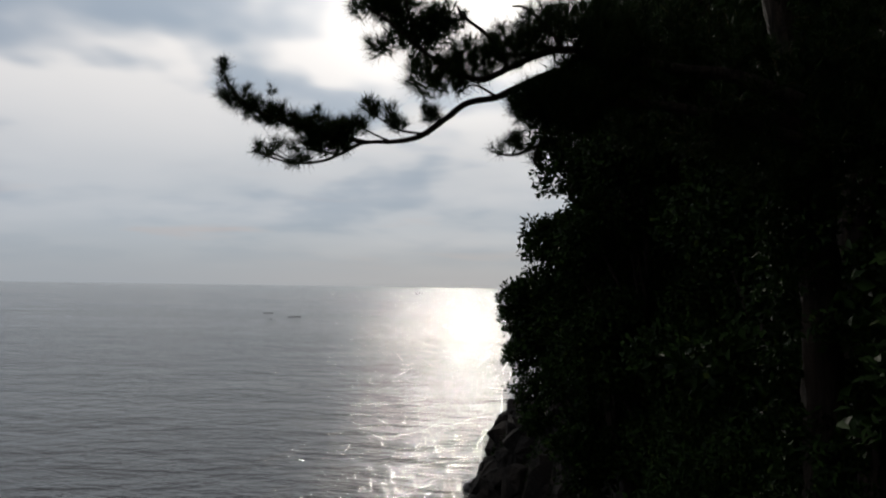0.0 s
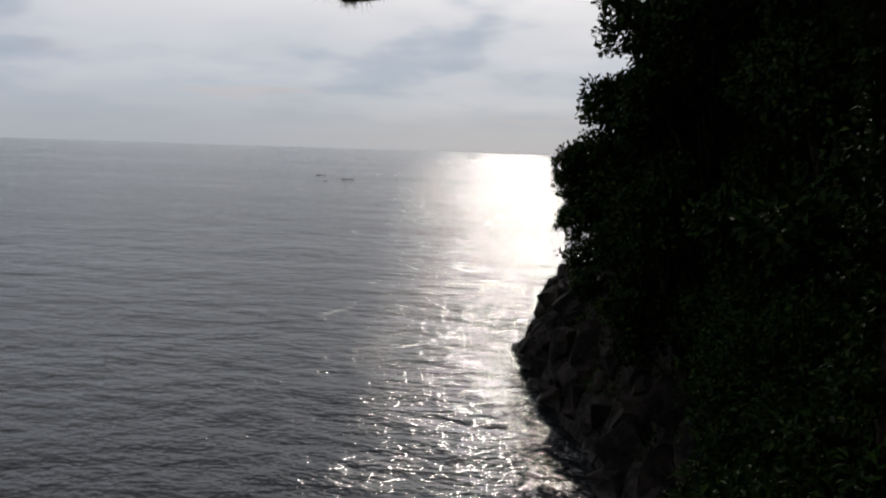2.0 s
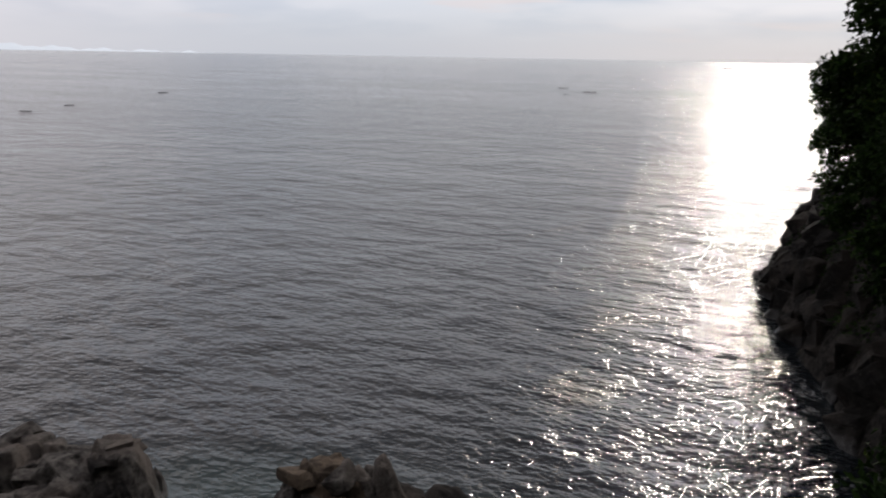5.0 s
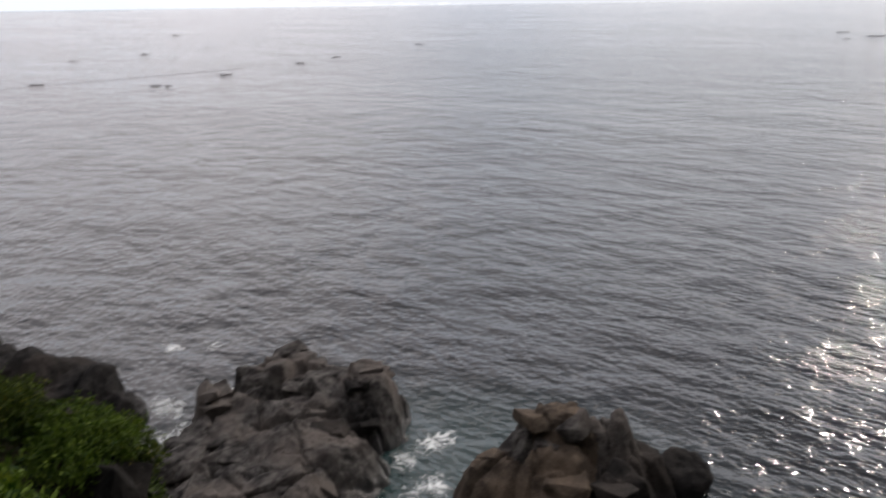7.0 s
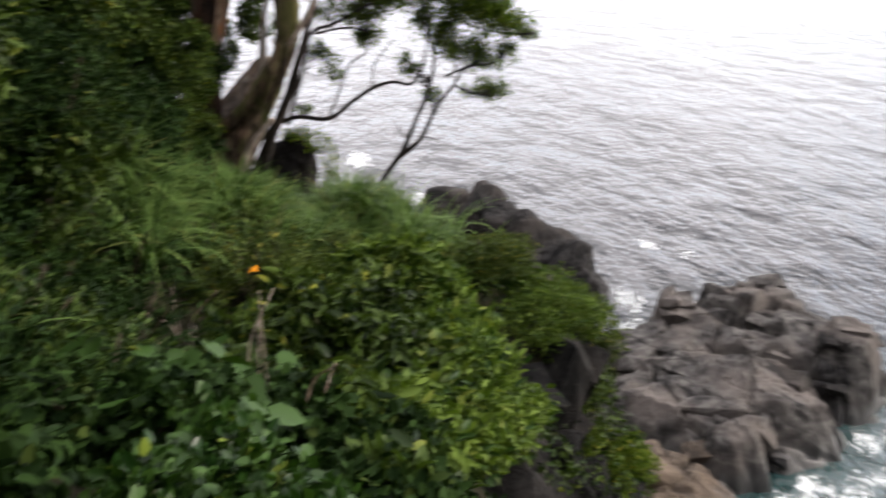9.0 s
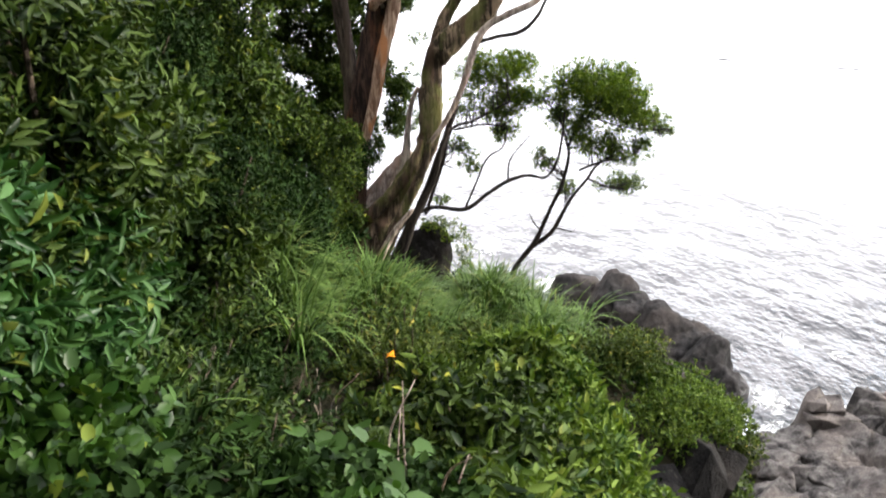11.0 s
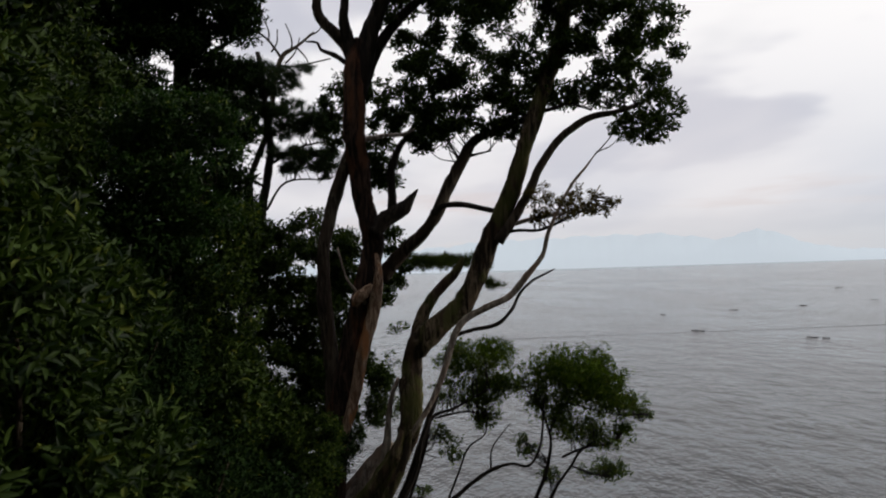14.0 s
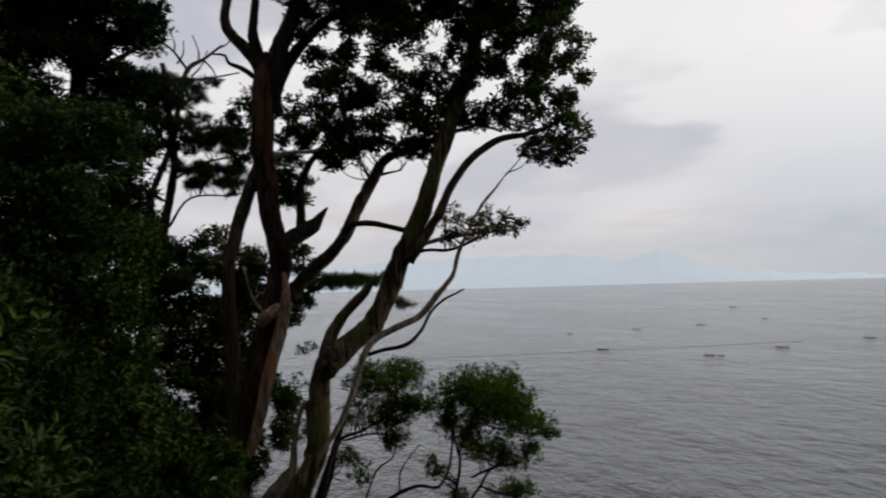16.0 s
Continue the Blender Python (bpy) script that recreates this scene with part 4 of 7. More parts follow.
limb('trunk', [(-10.38, -1.02, 9.01, 0.227), (-10.40, -0.82, 9.63, 0.191), (-10.41, -0.58, 10.01, 0.170), (-10.42, -0.36, 10.39, 0.156), (-10.43, -0.15, 10.77, 0.149), (-10.43, -0.03, 11.15, 0.141), (-10.43, 0.04, 11.54, 0.141), (-10.43, 0.08, 11.92, 0.140), (-10.42, 0.22, 12.18, 0.152), (-10.41, 0.50, 12.43, 0.145), (-10.40, 0.75, 12.66, 0.139), (-10.38, 0.95, 13.03, 0.127), (-10.36, 1.14, 13.44, 0.121), (-10.32, 1.43, 14.14, 0.109), (-10.29, 1.64, 14.71, 0.110), (-10.27, 1.75, 15.00, 0.108), (-10.24, 1.94, 15.56, 0.106), (-10.20, 2.11, 16.05, 0.094), (-10.18, 2.23, 16.61, 0.083)], bark_moss, leaning_tree)
limb('limb', [(-10.53, 0.05, 11.91, 0.092), (-10.52, 0.20, 12.44, 0.080), (-10.52, 0.39, 12.78, 0.067), (-10.50, 0.67, 13.08, 0.055), (-10.50, 0.78, 13.27, 0.024)], bark_moss, leaning_tree)
limb('limb', [(-10.92, -0.34, 13.02, 0.108), (-10.83, -0.04, 13.35, 0.094), (-10.62, 0.32, 13.71, 0.086), (-10.61, 0.57, 14.16, 0.081), (-10.60, 0.79, 14.56, 0.075), (-10.58, 1.00, 14.86, 0.063), (-10.52, 1.46, 15.04, 0.056), (-10.48, 1.73, 15.17, 0.044), (-10.40, 2.13, 15.46, 0.025)], bark_grey, leaning_tree)
limb('limb', [(-10.52, 0.38, 13.88, 0.043), (-10.51, 0.55, 13.98, 0.040), (-10.49, 0.81, 13.98, 0.037), (-10.46, 1.11, 13.91, 0.037), (-10.44, 1.33, 13.85, 0.037)], bark_dark, leaning_tree)
limb('branch', [(-10.60, 0.72, 14.56, 0.028), (-10.58, 0.94, 14.65, 0.022), (-10.55, 1.21, 14.71, 0.009)], bark_dark, leaning_tree)
limb('limb', [(-10.25, 1.23, 13.46, 0.078), (-10.22, 1.47, 13.80, 0.066), (-10.19, 1.67, 14.15, 0.060), (-10.16, 1.82, 14.44, 0.054), (-10.10, 2.10, 14.80, 0.049), (-10.02, 2.45, 15.02, 0.043), (-9.92, 2.81, 15.09, 0.034), (-9.82, 3.14, 15.20, 0.024), (-9.75, 3.36, 15.38, 0.015)], bark_grey, leaning_tree)
limb('branch', [(-10.28, 1.70, 15.15, 0.031), (-10.22, 2.02, 15.20, 0.028), (-10.18, 2.23, 15.26, 0.022), (-10.11, 2.51, 15.15, 0.012)], bark_dark, leaning_tree)
limb('dead_limb', [(-10.13, -0.02, 10.97, 0.024), (-10.12, 0.18, 11.26, 0.036), (-10.12, 0.36, 11.56, 0.040), (-10.11, 0.50, 11.90, 0.042), (-10.11, 0.59, 12.22, 0.042), (-10.10, 0.76, 12.45, 0.042), (-10.07, 1.05, 12.61, 0.042), (-10.04, 1.33, 12.74, 0.042), (-10.00, 1.55, 12.99, 0.038), (-9.97, 1.76, 13.25, 0.030), (-9.95, 1.84, 13.52, 0.026), (-9.92, 1.98, 13.83, 0.023), (-9.89, 2.16, 14.15, 0.019), (-9.85, 2.33, 14.35, 0.014), (-9.81, 2.48, 14.55, 0.005)], bark_pale, leaning_tree)
limb('dead_limb', [(-10.11, 0.57, 12.25, 0.028), (-10.09, 0.86, 12.33, 0.026), (-10.06, 1.15, 12.39, 0.025), (-10.03, 1.35, 12.57, 0.022), (-10.02, 1.46, 12.77, 0.021), (-9.99, 1.62, 12.93, 0.018), (-9.96, 1.79, 13.02, 0.014), (-9.94, 1.91, 13.08, 0.009)], bark_dark, leaning_tree)
limb('branch', [(-10.25, 1.23, 13.58, 0.027), (-10.21, 1.52, 13.60, 0.024), (-10.17, 1.77, 13.60, 0.021), (-10.11, 2.06, 13.70, 0.018), (-10.05, 2.34, 13.84, 0.012), (-10.00, 2.54, 14.04, 0.006)], bark_dark, leaning_tree)
limb('branch', [(-10.23, 1.41, 13.67, 0.024), (-10.18, 1.70, 13.75, 0.027), (-10.10, 2.13, 13.81, 0.024), (-10.03, 2.40, 13.91, 0.015), (-10.00, 2.56, 14.15, 0.006)], bark_pale, leaning_tree)
limb('stem', [(-10.21, -0.55, 9.29, 0.063), (-10.22, -0.35, 9.75, 0.062), (-10.23, -0.07, 10.28, 0.055), (-10.23, 0.13, 10.81, 0.046), (-10.22, 0.25, 11.18, 0.036), (-10.22, 0.37, 11.48, 0.024)], bark_dark, leaning_tree)
limb('stem', [(-10.02, -0.42, 9.44, 0.049), (-10.02, -0.19, 10.04, 0.046), (-10.03, 0.05, 10.55, 0.030), (-10.03, 0.14, 10.92, 0.024), (-10.02, 0.25, 11.22, 0.018)], bark_dark, leaning_tree)
limb('dead_stem', [(-10.51, -0.61, 10.14, 0.076), (-10.52, -0.41, 10.44, 0.063), (-10.52, -0.32, 10.83, 0.050), (-10.52, -0.29, 11.14, 0.040), (-10.52, -0.23, 11.45, 0.034), (-10.53, -0.13, 11.68, 0.025)], bark_pale, leaning_tree)
limb('root', [(-10.66, -1.18, 9.63, 0.150), (-10.69, -0.86, 10.05, 0.136), (-10.71, -0.58, 10.40, 0.115), (-10.72, -0.25, 10.78, 0.089)], bark_pale, leaning_tree)
limb('root', [(-10.29, -0.87, 9.97, 0.094), (-10.31, -0.52, 10.30, 0.087), (-10.32, -0.25, 10.64, 0.074), (-10.33, -0.09, 11.02, 0.049)], bark_moss, leaning_tree)
limb('root', [(-10.09, -0.92, 9.12, 0.107), (-10.11, -0.61, 9.64, 0.087), (-10.12, -0.33, 10.16, 0.073), (-10.13, -0.12, 10.61, 0.054), (-10.13, 0.01, 11.06, 0.030)], bark_moss, leaning_tree)
limb('root', [(-10.45, -1.25, 9.23, 0.130), (-10.48, -1.01, 9.60, 0.116), (-10.50, -0.76, 9.91, 0.096), (-10.52, -0.49, 10.25, 0.063)], bark_dark, leaning_tree)
limb('dead_stem', [(-9.80, -0.76, 9.31, 0.055), (-9.81, -0.59, 9.74, 0.045), (-9.82, -0.40, 10.03, 0.036), (-9.82, -0.23, 10.21, 0.024)], bark_pale, leaning_tree)
leaning_crown = [(-9.58, 3.04, 16.21, 0.47, 0.38), (-9.45, 3.12, 15.70, 0.39, 0.34), (-9.34, 3.13, 14.97, 0.30, 0.33), (-9.52, 2.89, 14.80, 0.36, 0.16), (-10.18, 2.76, 16.03, 0.48, 0.36), (-10.18, 2.77, 15.46, 0.43, 0.23), (-10.29, 2.34, 16.53, 0.56, 0.39), (-10.38, 1.91, 16.02, 0.48, 0.29), (-10.33, 2.15, 15.43, 0.27, 0.20), (-10.44, 1.55, 15.42, 0.47, 0.28), (-10.49, 1.14, 15.71, 0.47, 0.28), (-10.50, 1.01, 16.42, 0.64, 0.40), (-10.53, 0.66, 15.19, 0.47, 0.25), (-10.54, 0.38, 14.89, 0.31, 0.15), (-10.54, 0.38, 15.86, 0.47, 0.32), (-10.55, 0.05, 15.36, 0.39, 0.28), (-10.47, 1.34, 15.01, 0.28, 0.14), (-10.95, -0.93, 15.5, 0.22, 0.25), (-10.95, -0.99, 15.02, 0.18, 0.2), (-10.95, -0.37, 15.69, 0.28, 0.22), (-10.95, -0.22, 15.21, 0.3, 0.22), (-10.95, -0.44, 14.65, 0.2, 0.2), (-10.95, -0.29, 14.45, 0.2, 0.18), (-10.95, 0.22, 15.36, 0.3, 0.22), ]
leaning_crown_top = [(-11.05, 0.17, 16.73, 0.51, 0.42), (-10.24, 2.93, 17.09, 0.74, 0.41), (-10.40, 2.28, 17.28, 0.75, 0.41), (-10.54, 1.51, 17.10, 0.66, 0.41), (-10.63, 0.73, 17.22, 0.66, 0.41), (-10.13, 3.29, 17.01, 0.41, 0.33), (-10.59, 1.14, 17.76, 0.93, 0.51), (-10.38, 2.37, 17.82, 1.01, 0.51), (-10.65, -0.12, 17.48, 0.67, 0.42), (-11.33, -0.68, 15.83, 0.25, 0.25), (-11.14, -0.37, 14.88, 0.33, 0.18), (-11.15, -0.26, 14.56, 0.29, 0.23), ]
bunch = [(-10.07, 1.76, 13.99, 0.21, 0.16), (-10.01, 2.04, 14.02, 0.25, 0.16), (-9.94, 2.35, 14.04, 0.19, 0.16), (-9.90, 2.52, 13.86, 0.16, 0.09), (-9.98, 2.18, 13.81, 0.30, 0.07), (-10.08, 1.69, 13.78, 0.21, 0.07), (-9.86, 2.68, 13.91, 0.09, 0.05), ]
# ---- the small umbrella tree and its neighbour
umbrella_tree = thing('umbrella_tree', (-11.6, 1.3, 8.5), 'small umbrella-shaped evergreen tree with thin dark stems', 'tree')
limb('stem', [(-11.56, 1.25, 8.63, 0.049), (-11.54, 1.36, 8.85, 0.044), (-11.51, 1.60, 9.18, 0.039), (-11.48, 1.81, 9.71, 0.031), (-11.45, 1.96, 10.06, 0.029), (-11.44, 2.05, 10.44, 0.024), (-11.44, 2.07, 10.74, 0.019), (-11.41, 2.21, 11.00, 0.018), (-11.36, 2.46, 11.25, 0.014)], bark_dark, umbrella_tree)
limb('stem', [(-11.53, 1.49, 9.05, 0.034), (-11.48, 1.83, 9.32, 0.031), (-11.45, 2.00, 9.67, 0.027), (-11.42, 2.14, 9.93, 0.024), (-11.38, 2.33, 10.19, 0.021), (-11.35, 2.47, 10.41, 0.016), (-11.29, 2.73, 10.58, 0.012)], bark_dark, umbrella_tree)
limb('branch', [(-11.53, 2.08, 10.55, 0.021), (-11.55, 1.99, 10.89, 0.016), (-11.57, 1.87, 11.15, 0.012), (-11.60, 1.66, 11.36, 0.007)], bark_dark, umbrella_tree)
limb('branch', [(-11.31, 2.19, 10.34, 0.019), (-11.24, 2.51, 10.48, 0.016), (-11.17, 2.82, 10.53, 0.012), (-11.13, 2.98, 10.61, 0.007)], bark_dark, umbrella_tree)
limb('branch', [(-11.63, 2.10, 10.70, 0.019), (-11.59, 2.34, 11.22, 0.016), (-11.52, 2.62, 11.48, 0.012), (-11.45, 2.90, 11.61, 0.007)], bark_dark, umbrella_tree)
limb('branch', [(-11.29, 2.31, 10.22, 0.016), (-11.22, 2.62, 10.10, 0.012), (-11.17, 2.82, 10.07, 0.007)], bark_dark, umbrella_tree)
limb('branch', [(-11.29, 2.28, 11.14, 0.014), (-11.20, 2.67, 11.02, 0.012), (-11.10, 3.06, 10.95, 0.010), (-11.01, 3.36, 10.98, 0.005)], bark_dark, umbrella_tree)
limb('twig', [(-11.37, 1.85, 9.46, 0.012), (-11.34, 2.02, 9.42, 0.010), (-11.32, 2.14, 9.40, 0.007), (-11.31, 2.18, 9.47, 0.005)], bark_dark, umbrella_tree)
limb('twig', [(-11.40, 1.67, 9.39, 0.012), (-11.42, 1.56, 9.52, 0.010), (-11.43, 1.48, 9.69, 0.005)], bark_dark, umbrella_tree)
umbrella_crown = [(-11.45, 2.48, 11.62, 0.53, 0.17), (-11.36, 2.88, 11.41, 0.41, 0.19), (-11.54, 2.08, 11.49, 0.38, 0.17), (-11.27, 3.19, 11.04, 0.29, 0.15), (-11.41, 2.68, 11.20, 0.48, 0.17), (-11.54, 2.07, 11.02, 0.33, 0.17), (-11.58, 1.82, 11.24, 0.22, 0.19), (-11.45, 2.48, 10.73, 0.35, 0.16), (-11.36, 2.87, 10.57, 0.26, 0.12), (-11.30, 3.11, 10.74, 0.16, 0.09), (-11.35, 2.91, 10.14, 0.23, 0.11), (-11.41, 2.67, 10.09, 0.16, 0.09), (-11.60, 1.69, 10.46, 0.15, 0.14), (-11.54, 2.06, 10.03, 0.12, 0.09), (-11.22, 3.38, 10.92, 0.12, 0.06), ]
low_branch_tree = thing('low_branch_tree', (-10.3, 0.1, 8.9), 'low dark branch tree growing out over the sea', 'tree')
limb('trunk', [(-11.11, -0.66, 9.38, 0.041), (-11.12, -0.29, 9.72, 0.035), (-11.13, 0.05, 9.88, 0.032), (-11.11, 0.50, 9.84, 0.030), (-11.09, 0.81, 10.06, 0.027), (-11.07, 1.12, 10.26, 0.025), (-11.03, 1.40, 10.35, 0.022), (-11.00, 1.65, 10.32, 0.020), (-10.97, 1.80, 10.55, 0.018), (-10.96, 1.87, 10.92, 0.016), (-10.96, 1.89, 11.25, 0.011)], bark_dark, low_branch_tree)
limb('branch', [(-11.11, 0.51, 9.87, 0.016), (-11.10, 0.67, 10.26, 0.014), (-11.09, 0.82, 10.59, 0.012), (-11.07, 1.04, 10.76, 0.009), (-11.07, 1.10, 11.00, 0.007)], bark_dark, low_branch_tree)
limb('branch', [(-11.07, 1.12, 10.26, 0.014), (-11.06, 1.14, 10.55, 0.012), (-11.05, 1.28, 10.76, 0.009), (-11.03, 1.42, 10.92, 0.007)], bark_dark, low_branch_tree)
limb('stem', [(-11.53, -0.08, 9.66, 0.024), (-11.52, 0.19, 10.43, 0.023), (-11.52, 0.33, 10.94, 0.021), (-11.51, 0.63, 11.06, 0.018), (-11.49, 0.88, 11.19, 0.014), (-11.46, 1.18, 11.35, 0.010)], bark_dark, low_branch_tree)
limb('branch', [(-11.62, 0.37, 10.92, 0.016), (-11.60, 0.80, 11.00, 0.014), (-11.57, 1.14, 10.95, 0.010)], bark_dark, low_branch_tree)
low_crown = [(-11.88, 1.01, 11.82, 0.42, 0.19), (-11.85, 1.35, 11.56, 0.35, 0.21), (-11.90, 0.75, 11.56, 0.35, 0.23), (-11.83, 1.52, 11.34, 0.26, 0.12), (-11.88, 1.04, 11.21, 0.35, 0.16), (-11.87, 1.17, 10.86, 0.23, 0.09), (-11.91, 0.57, 11.22, 0.19, 0.21), (-11.91, 0.55, 10.51, 0.16, 0.19), (-11.92, 0.42, 10.64, 0.11, 0.11), (-11.91, 0.68, 10.28, 0.12, 0.11), (-11.92, 0.19, 9.76, 0.13, 0.05), ]
hind_leaves = [(-13.62, -0.44, 11.13, 0.24, 0.22), (-13.61, -0.59, 11.38, 0.24, 0.16), (-13.62, -0.30, 10.77, 0.20, 0.18), (-13.62, -0.51, 10.57, 0.14, 0.12), (-13.63, -0.17, 12.17, 0.18, 0.14), (-13.62, -0.28, 11.57, 0.14, 0.20), ]
# ---- pines further along the slope
slope_pine = thing('slope_pine', (-15.3, -2.6, 9.5), 'slender pine with flat dark needle pads on the slope', 'pine tree')
limb('trunk', [(-15.06, -3.40, 8.03, 0.161), (-15.09, -3.26, 10.32, 0.137), (-15.13, -3.06, 12.65, 0.117), (-15.17, -2.89, 13.62, 0.090), (-15.20, -2.71, 14.60, 0.077), (-15.22, -2.62, 15.15, 0.072), (-15.23, -2.57, 15.59, 0.064), (-15.22, -2.62, 16.14, 0.060), (-15.21, -2.67, 16.81, 0.055), (-15.19, -2.76, 17.47, 0.047)], bark_dark, slope_pine)
limb('stem', [(-15.33, -3.08, 12.64, 0.082), (-15.32, -3.13, 13.96, 0.073), (-15.34, -3.04, 14.73, 0.064), (-15.36, -2.95, 15.17, 0.060), (-15.42, -2.61, 16.07, 0.056), (-15.44, -2.51, 16.86, 0.051), (-15.47, -2.35, 17.43, 0.043), (-15.51, -2.04, 17.67, 0.033), (-15.55, -1.70, 17.96, 0.019)], bark_grey, slope_pine)
limb('branch', [(-14.79, -4.06, 16.62, 0.055), (-14.94, -3.48, 16.48, 0.050), (-15.05, -2.97, 16.28, 0.046), (-15.11, -2.67, 15.90, 0.036), (-15.16, -2.36, 15.46, 0.023)], bark_dark, slope_pine)
limb('branch', [(-15.47, -2.35, 17.43, 0.028), (-15.43, -2.58, 17.76, 0.024), (-15.39, -2.79, 17.93, 0.019), (-15.34, -3.05, 18.08, 0.014)], bark_dark, slope_pine)
limb('branch', [(-15.45, -2.43, 17.26, 0.028), (-15.51, -2.05, 17.27, 0.019), (-15.59, -1.38, 17.43, 0.014)], bark_dark, slope_pine)
limb('branch', [(-15.11, -2.65, 14.37, 0.027), (-15.17, -2.27, 14.91, 0.022), (-15.28, -1.47, 14.96, 0.013)], bark_dark, slope_pine)
limb('branch', [(-15.12, -2.58, 15.24, 0.027), (-15.21, -2.04, 15.57, 0.023), (-15.26, -1.61, 15.68, 0.014)], bark_dark, slope_pine)
limb('branch', [(-15.11, -2.64, 14.81, 0.022), (-15.06, -2.95, 14.97, 0.018), (-15.03, -3.10, 15.08, 0.013)], bark_dark, slope_pine)
limb('twig', [(-15.48, -2.26, 17.32, 0.019), (-15.51, -2.07, 17.55, 0.014), (-15.52, -1.98, 17.84, 0.010)], bark_dark, slope_pine)
limb('twig', [(-15.50, -2.15, 17.57, 0.019), (-15.50, -2.14, 17.81, 0.014), (-15.48, -2.25, 18.12, 0.010)], bark_dark, slope_pine)
limb('twig', [(-15.43, -2.58, 17.76, 0.019), (-15.43, -2.58, 17.96, 0.014), (-15.41, -2.68, 18.21, 0.010)], bark_dark, slope_pine)
limb('twig', [(-15.54, -1.81, 17.88, 0.019), (-15.56, -1.62, 17.98, 0.014), (-15.57, -1.53, 18.14, 0.010)], bark_dark, slope_pine)
limb('twig', [(-15.51, -2.04, 17.64, 0.019), (-15.53, -1.88, 17.45, 0.014), (-15.54, -1.83, 17.33, 0.009)], bark_dark, slope_pine)
limb('twig', [(-15.45, -2.43, 17.20, 0.019), (-15.43, -2.56, 17.22, 0.014), (-15.39, -2.80, 17.30, 0.009)], bark_dark, slope_pine)
limb('twig', [(-15.39, -2.79, 17.93, 0.019), (-15.40, -2.76, 18.09, 0.014), (-15.38, -2.83, 18.32, 0.010)], bark_dark, slope_pine)
limb('twig', [(-15.44, -2.53, 17.54, 0.019), (-15.46, -2.42, 17.74, 0.014), (-15.46, -2.41, 18.00, 0.010)], bark_dark, slope_pine)
limb('twig', [(-15.34, -3.05, 18.08, 0.019), (-15.34, -3.07, 18.22, 0.014), (-15.31, -3.20, 18.41, 0.010)], bark_dark, slope_pine)
limb('twig', [(-15.47, -2.32, 14.95, 0.018), (-15.50, -2.15, 15.02, 0.014), (-15.50, -2.10, 15.17, 0.009)], bark_dark, slope_pine)
limb('twig', [(-15.56, -1.64, 15.73, 0.018), (-15.58, -1.45, 15.80, 0.014), (-15.59, -1.36, 15.94, 0.009)], bark_dark, slope_pine)
limb('twig', [(-15.57, -1.50, 15.00, 0.018), (-15.58, -1.41, 15.04, 0.014), (-15.58, -1.44, 15.16, 0.009)], bark_dark, slope_pine)
pad = [(-15.09, -2.75, 16.89, 0.80, 0.16), (-15.18, -2.23, 16.74, 0.46, 0.11), (-15.21, -2.03, 16.13, 0.68, 0.16), (-15.26, -1.60, 16.02, 0.45, 0.11), (-15.18, -2.25, 15.88, 0.45, 0.16), (-15.11, -2.66, 16.29, 0.57, 0.09), (-15.26, -1.62, 15.46, 0.50, 0.18), (-15.23, -1.84, 15.24, 0.45, 0.11), (-15.28, -1.41, 15.12, 0.45, 0.16), (-15.32, -0.94, 16.41, 0.23, 0.09), (-15.23, -1.90, 17.02, 0.30, 0.12), (-15.16, -2.36, 15.46, 0.45, 0.09), (-15.2, -3.83, 16.82, 0.5, 0.16), (-15.2, -3.25, 16.64, 0.5, 0.18), (-15.2, -2.7, 17.02, 0.4, 0.16), (-15.2, -2.77, 16.47, 0.45, 0.16), (-15.2, -2.24, 16.07, 0.4, 0.14), (-15.2, -1.7, 15.93, 0.35, 0.14), (-15.2, -2.12, 16.35, 0.35, 0.12), (-15.2, -1.49, 15.44, 0.3, 0.12), (-15.2, -3.05, 15.98, 0.4, 0.14), ]
dark_conifer = thing('dark_conifer', (-12.2, -4.6, 10.0), 'tall dark conifer with dense layered foliage', 'conifer')
limb('trunk', [(-12.58, -3.78, 8.93, 0.216), (-12.60, -3.71, 11.00, 0.193), (-12.62, -3.64, 12.77, 0.176), (-12.64, -3.58, 14.20, 0.153), (-12.65, -3.55, 15.56, 0.140), (-12.67, -3.46, 16.94, 0.119), (-12.69, -3.40, 17.88, 0.106), (-12.71, -3.34, 19.29, 0.084)], bark_dark, dark_conifer)
limb('branch', [(-12.65, -3.55, 15.29, 0.054), (-12.76, -3.14, 15.67, 0.039), (-12.86, -2.71, 15.91, 0.023)], bark_dark, dark_conifer)
limb('branch', [(-12.67, -3.48, 16.48, 0.055), (-12.78, -3.04, 16.78, 0.040), (-12.88, -2.60, 17.09, 0.024)], bark_dark, dark_conifer)
limb('branch', [(-12.64, -3.57, 14.83, 0.054), (-12.50, -4.05, 15.27, 0.039), (-12.28, -4.65, 15.51, 0.023)], bark_dark, dark_conifer)
limb('branch', [(-12.67, -3.46, 16.76, 0.055), (-12.48, -4.10, 17.07, 0.040), (-12.23, -4.78, 17.18, 0.024)], bark_dark, dark_conifer)
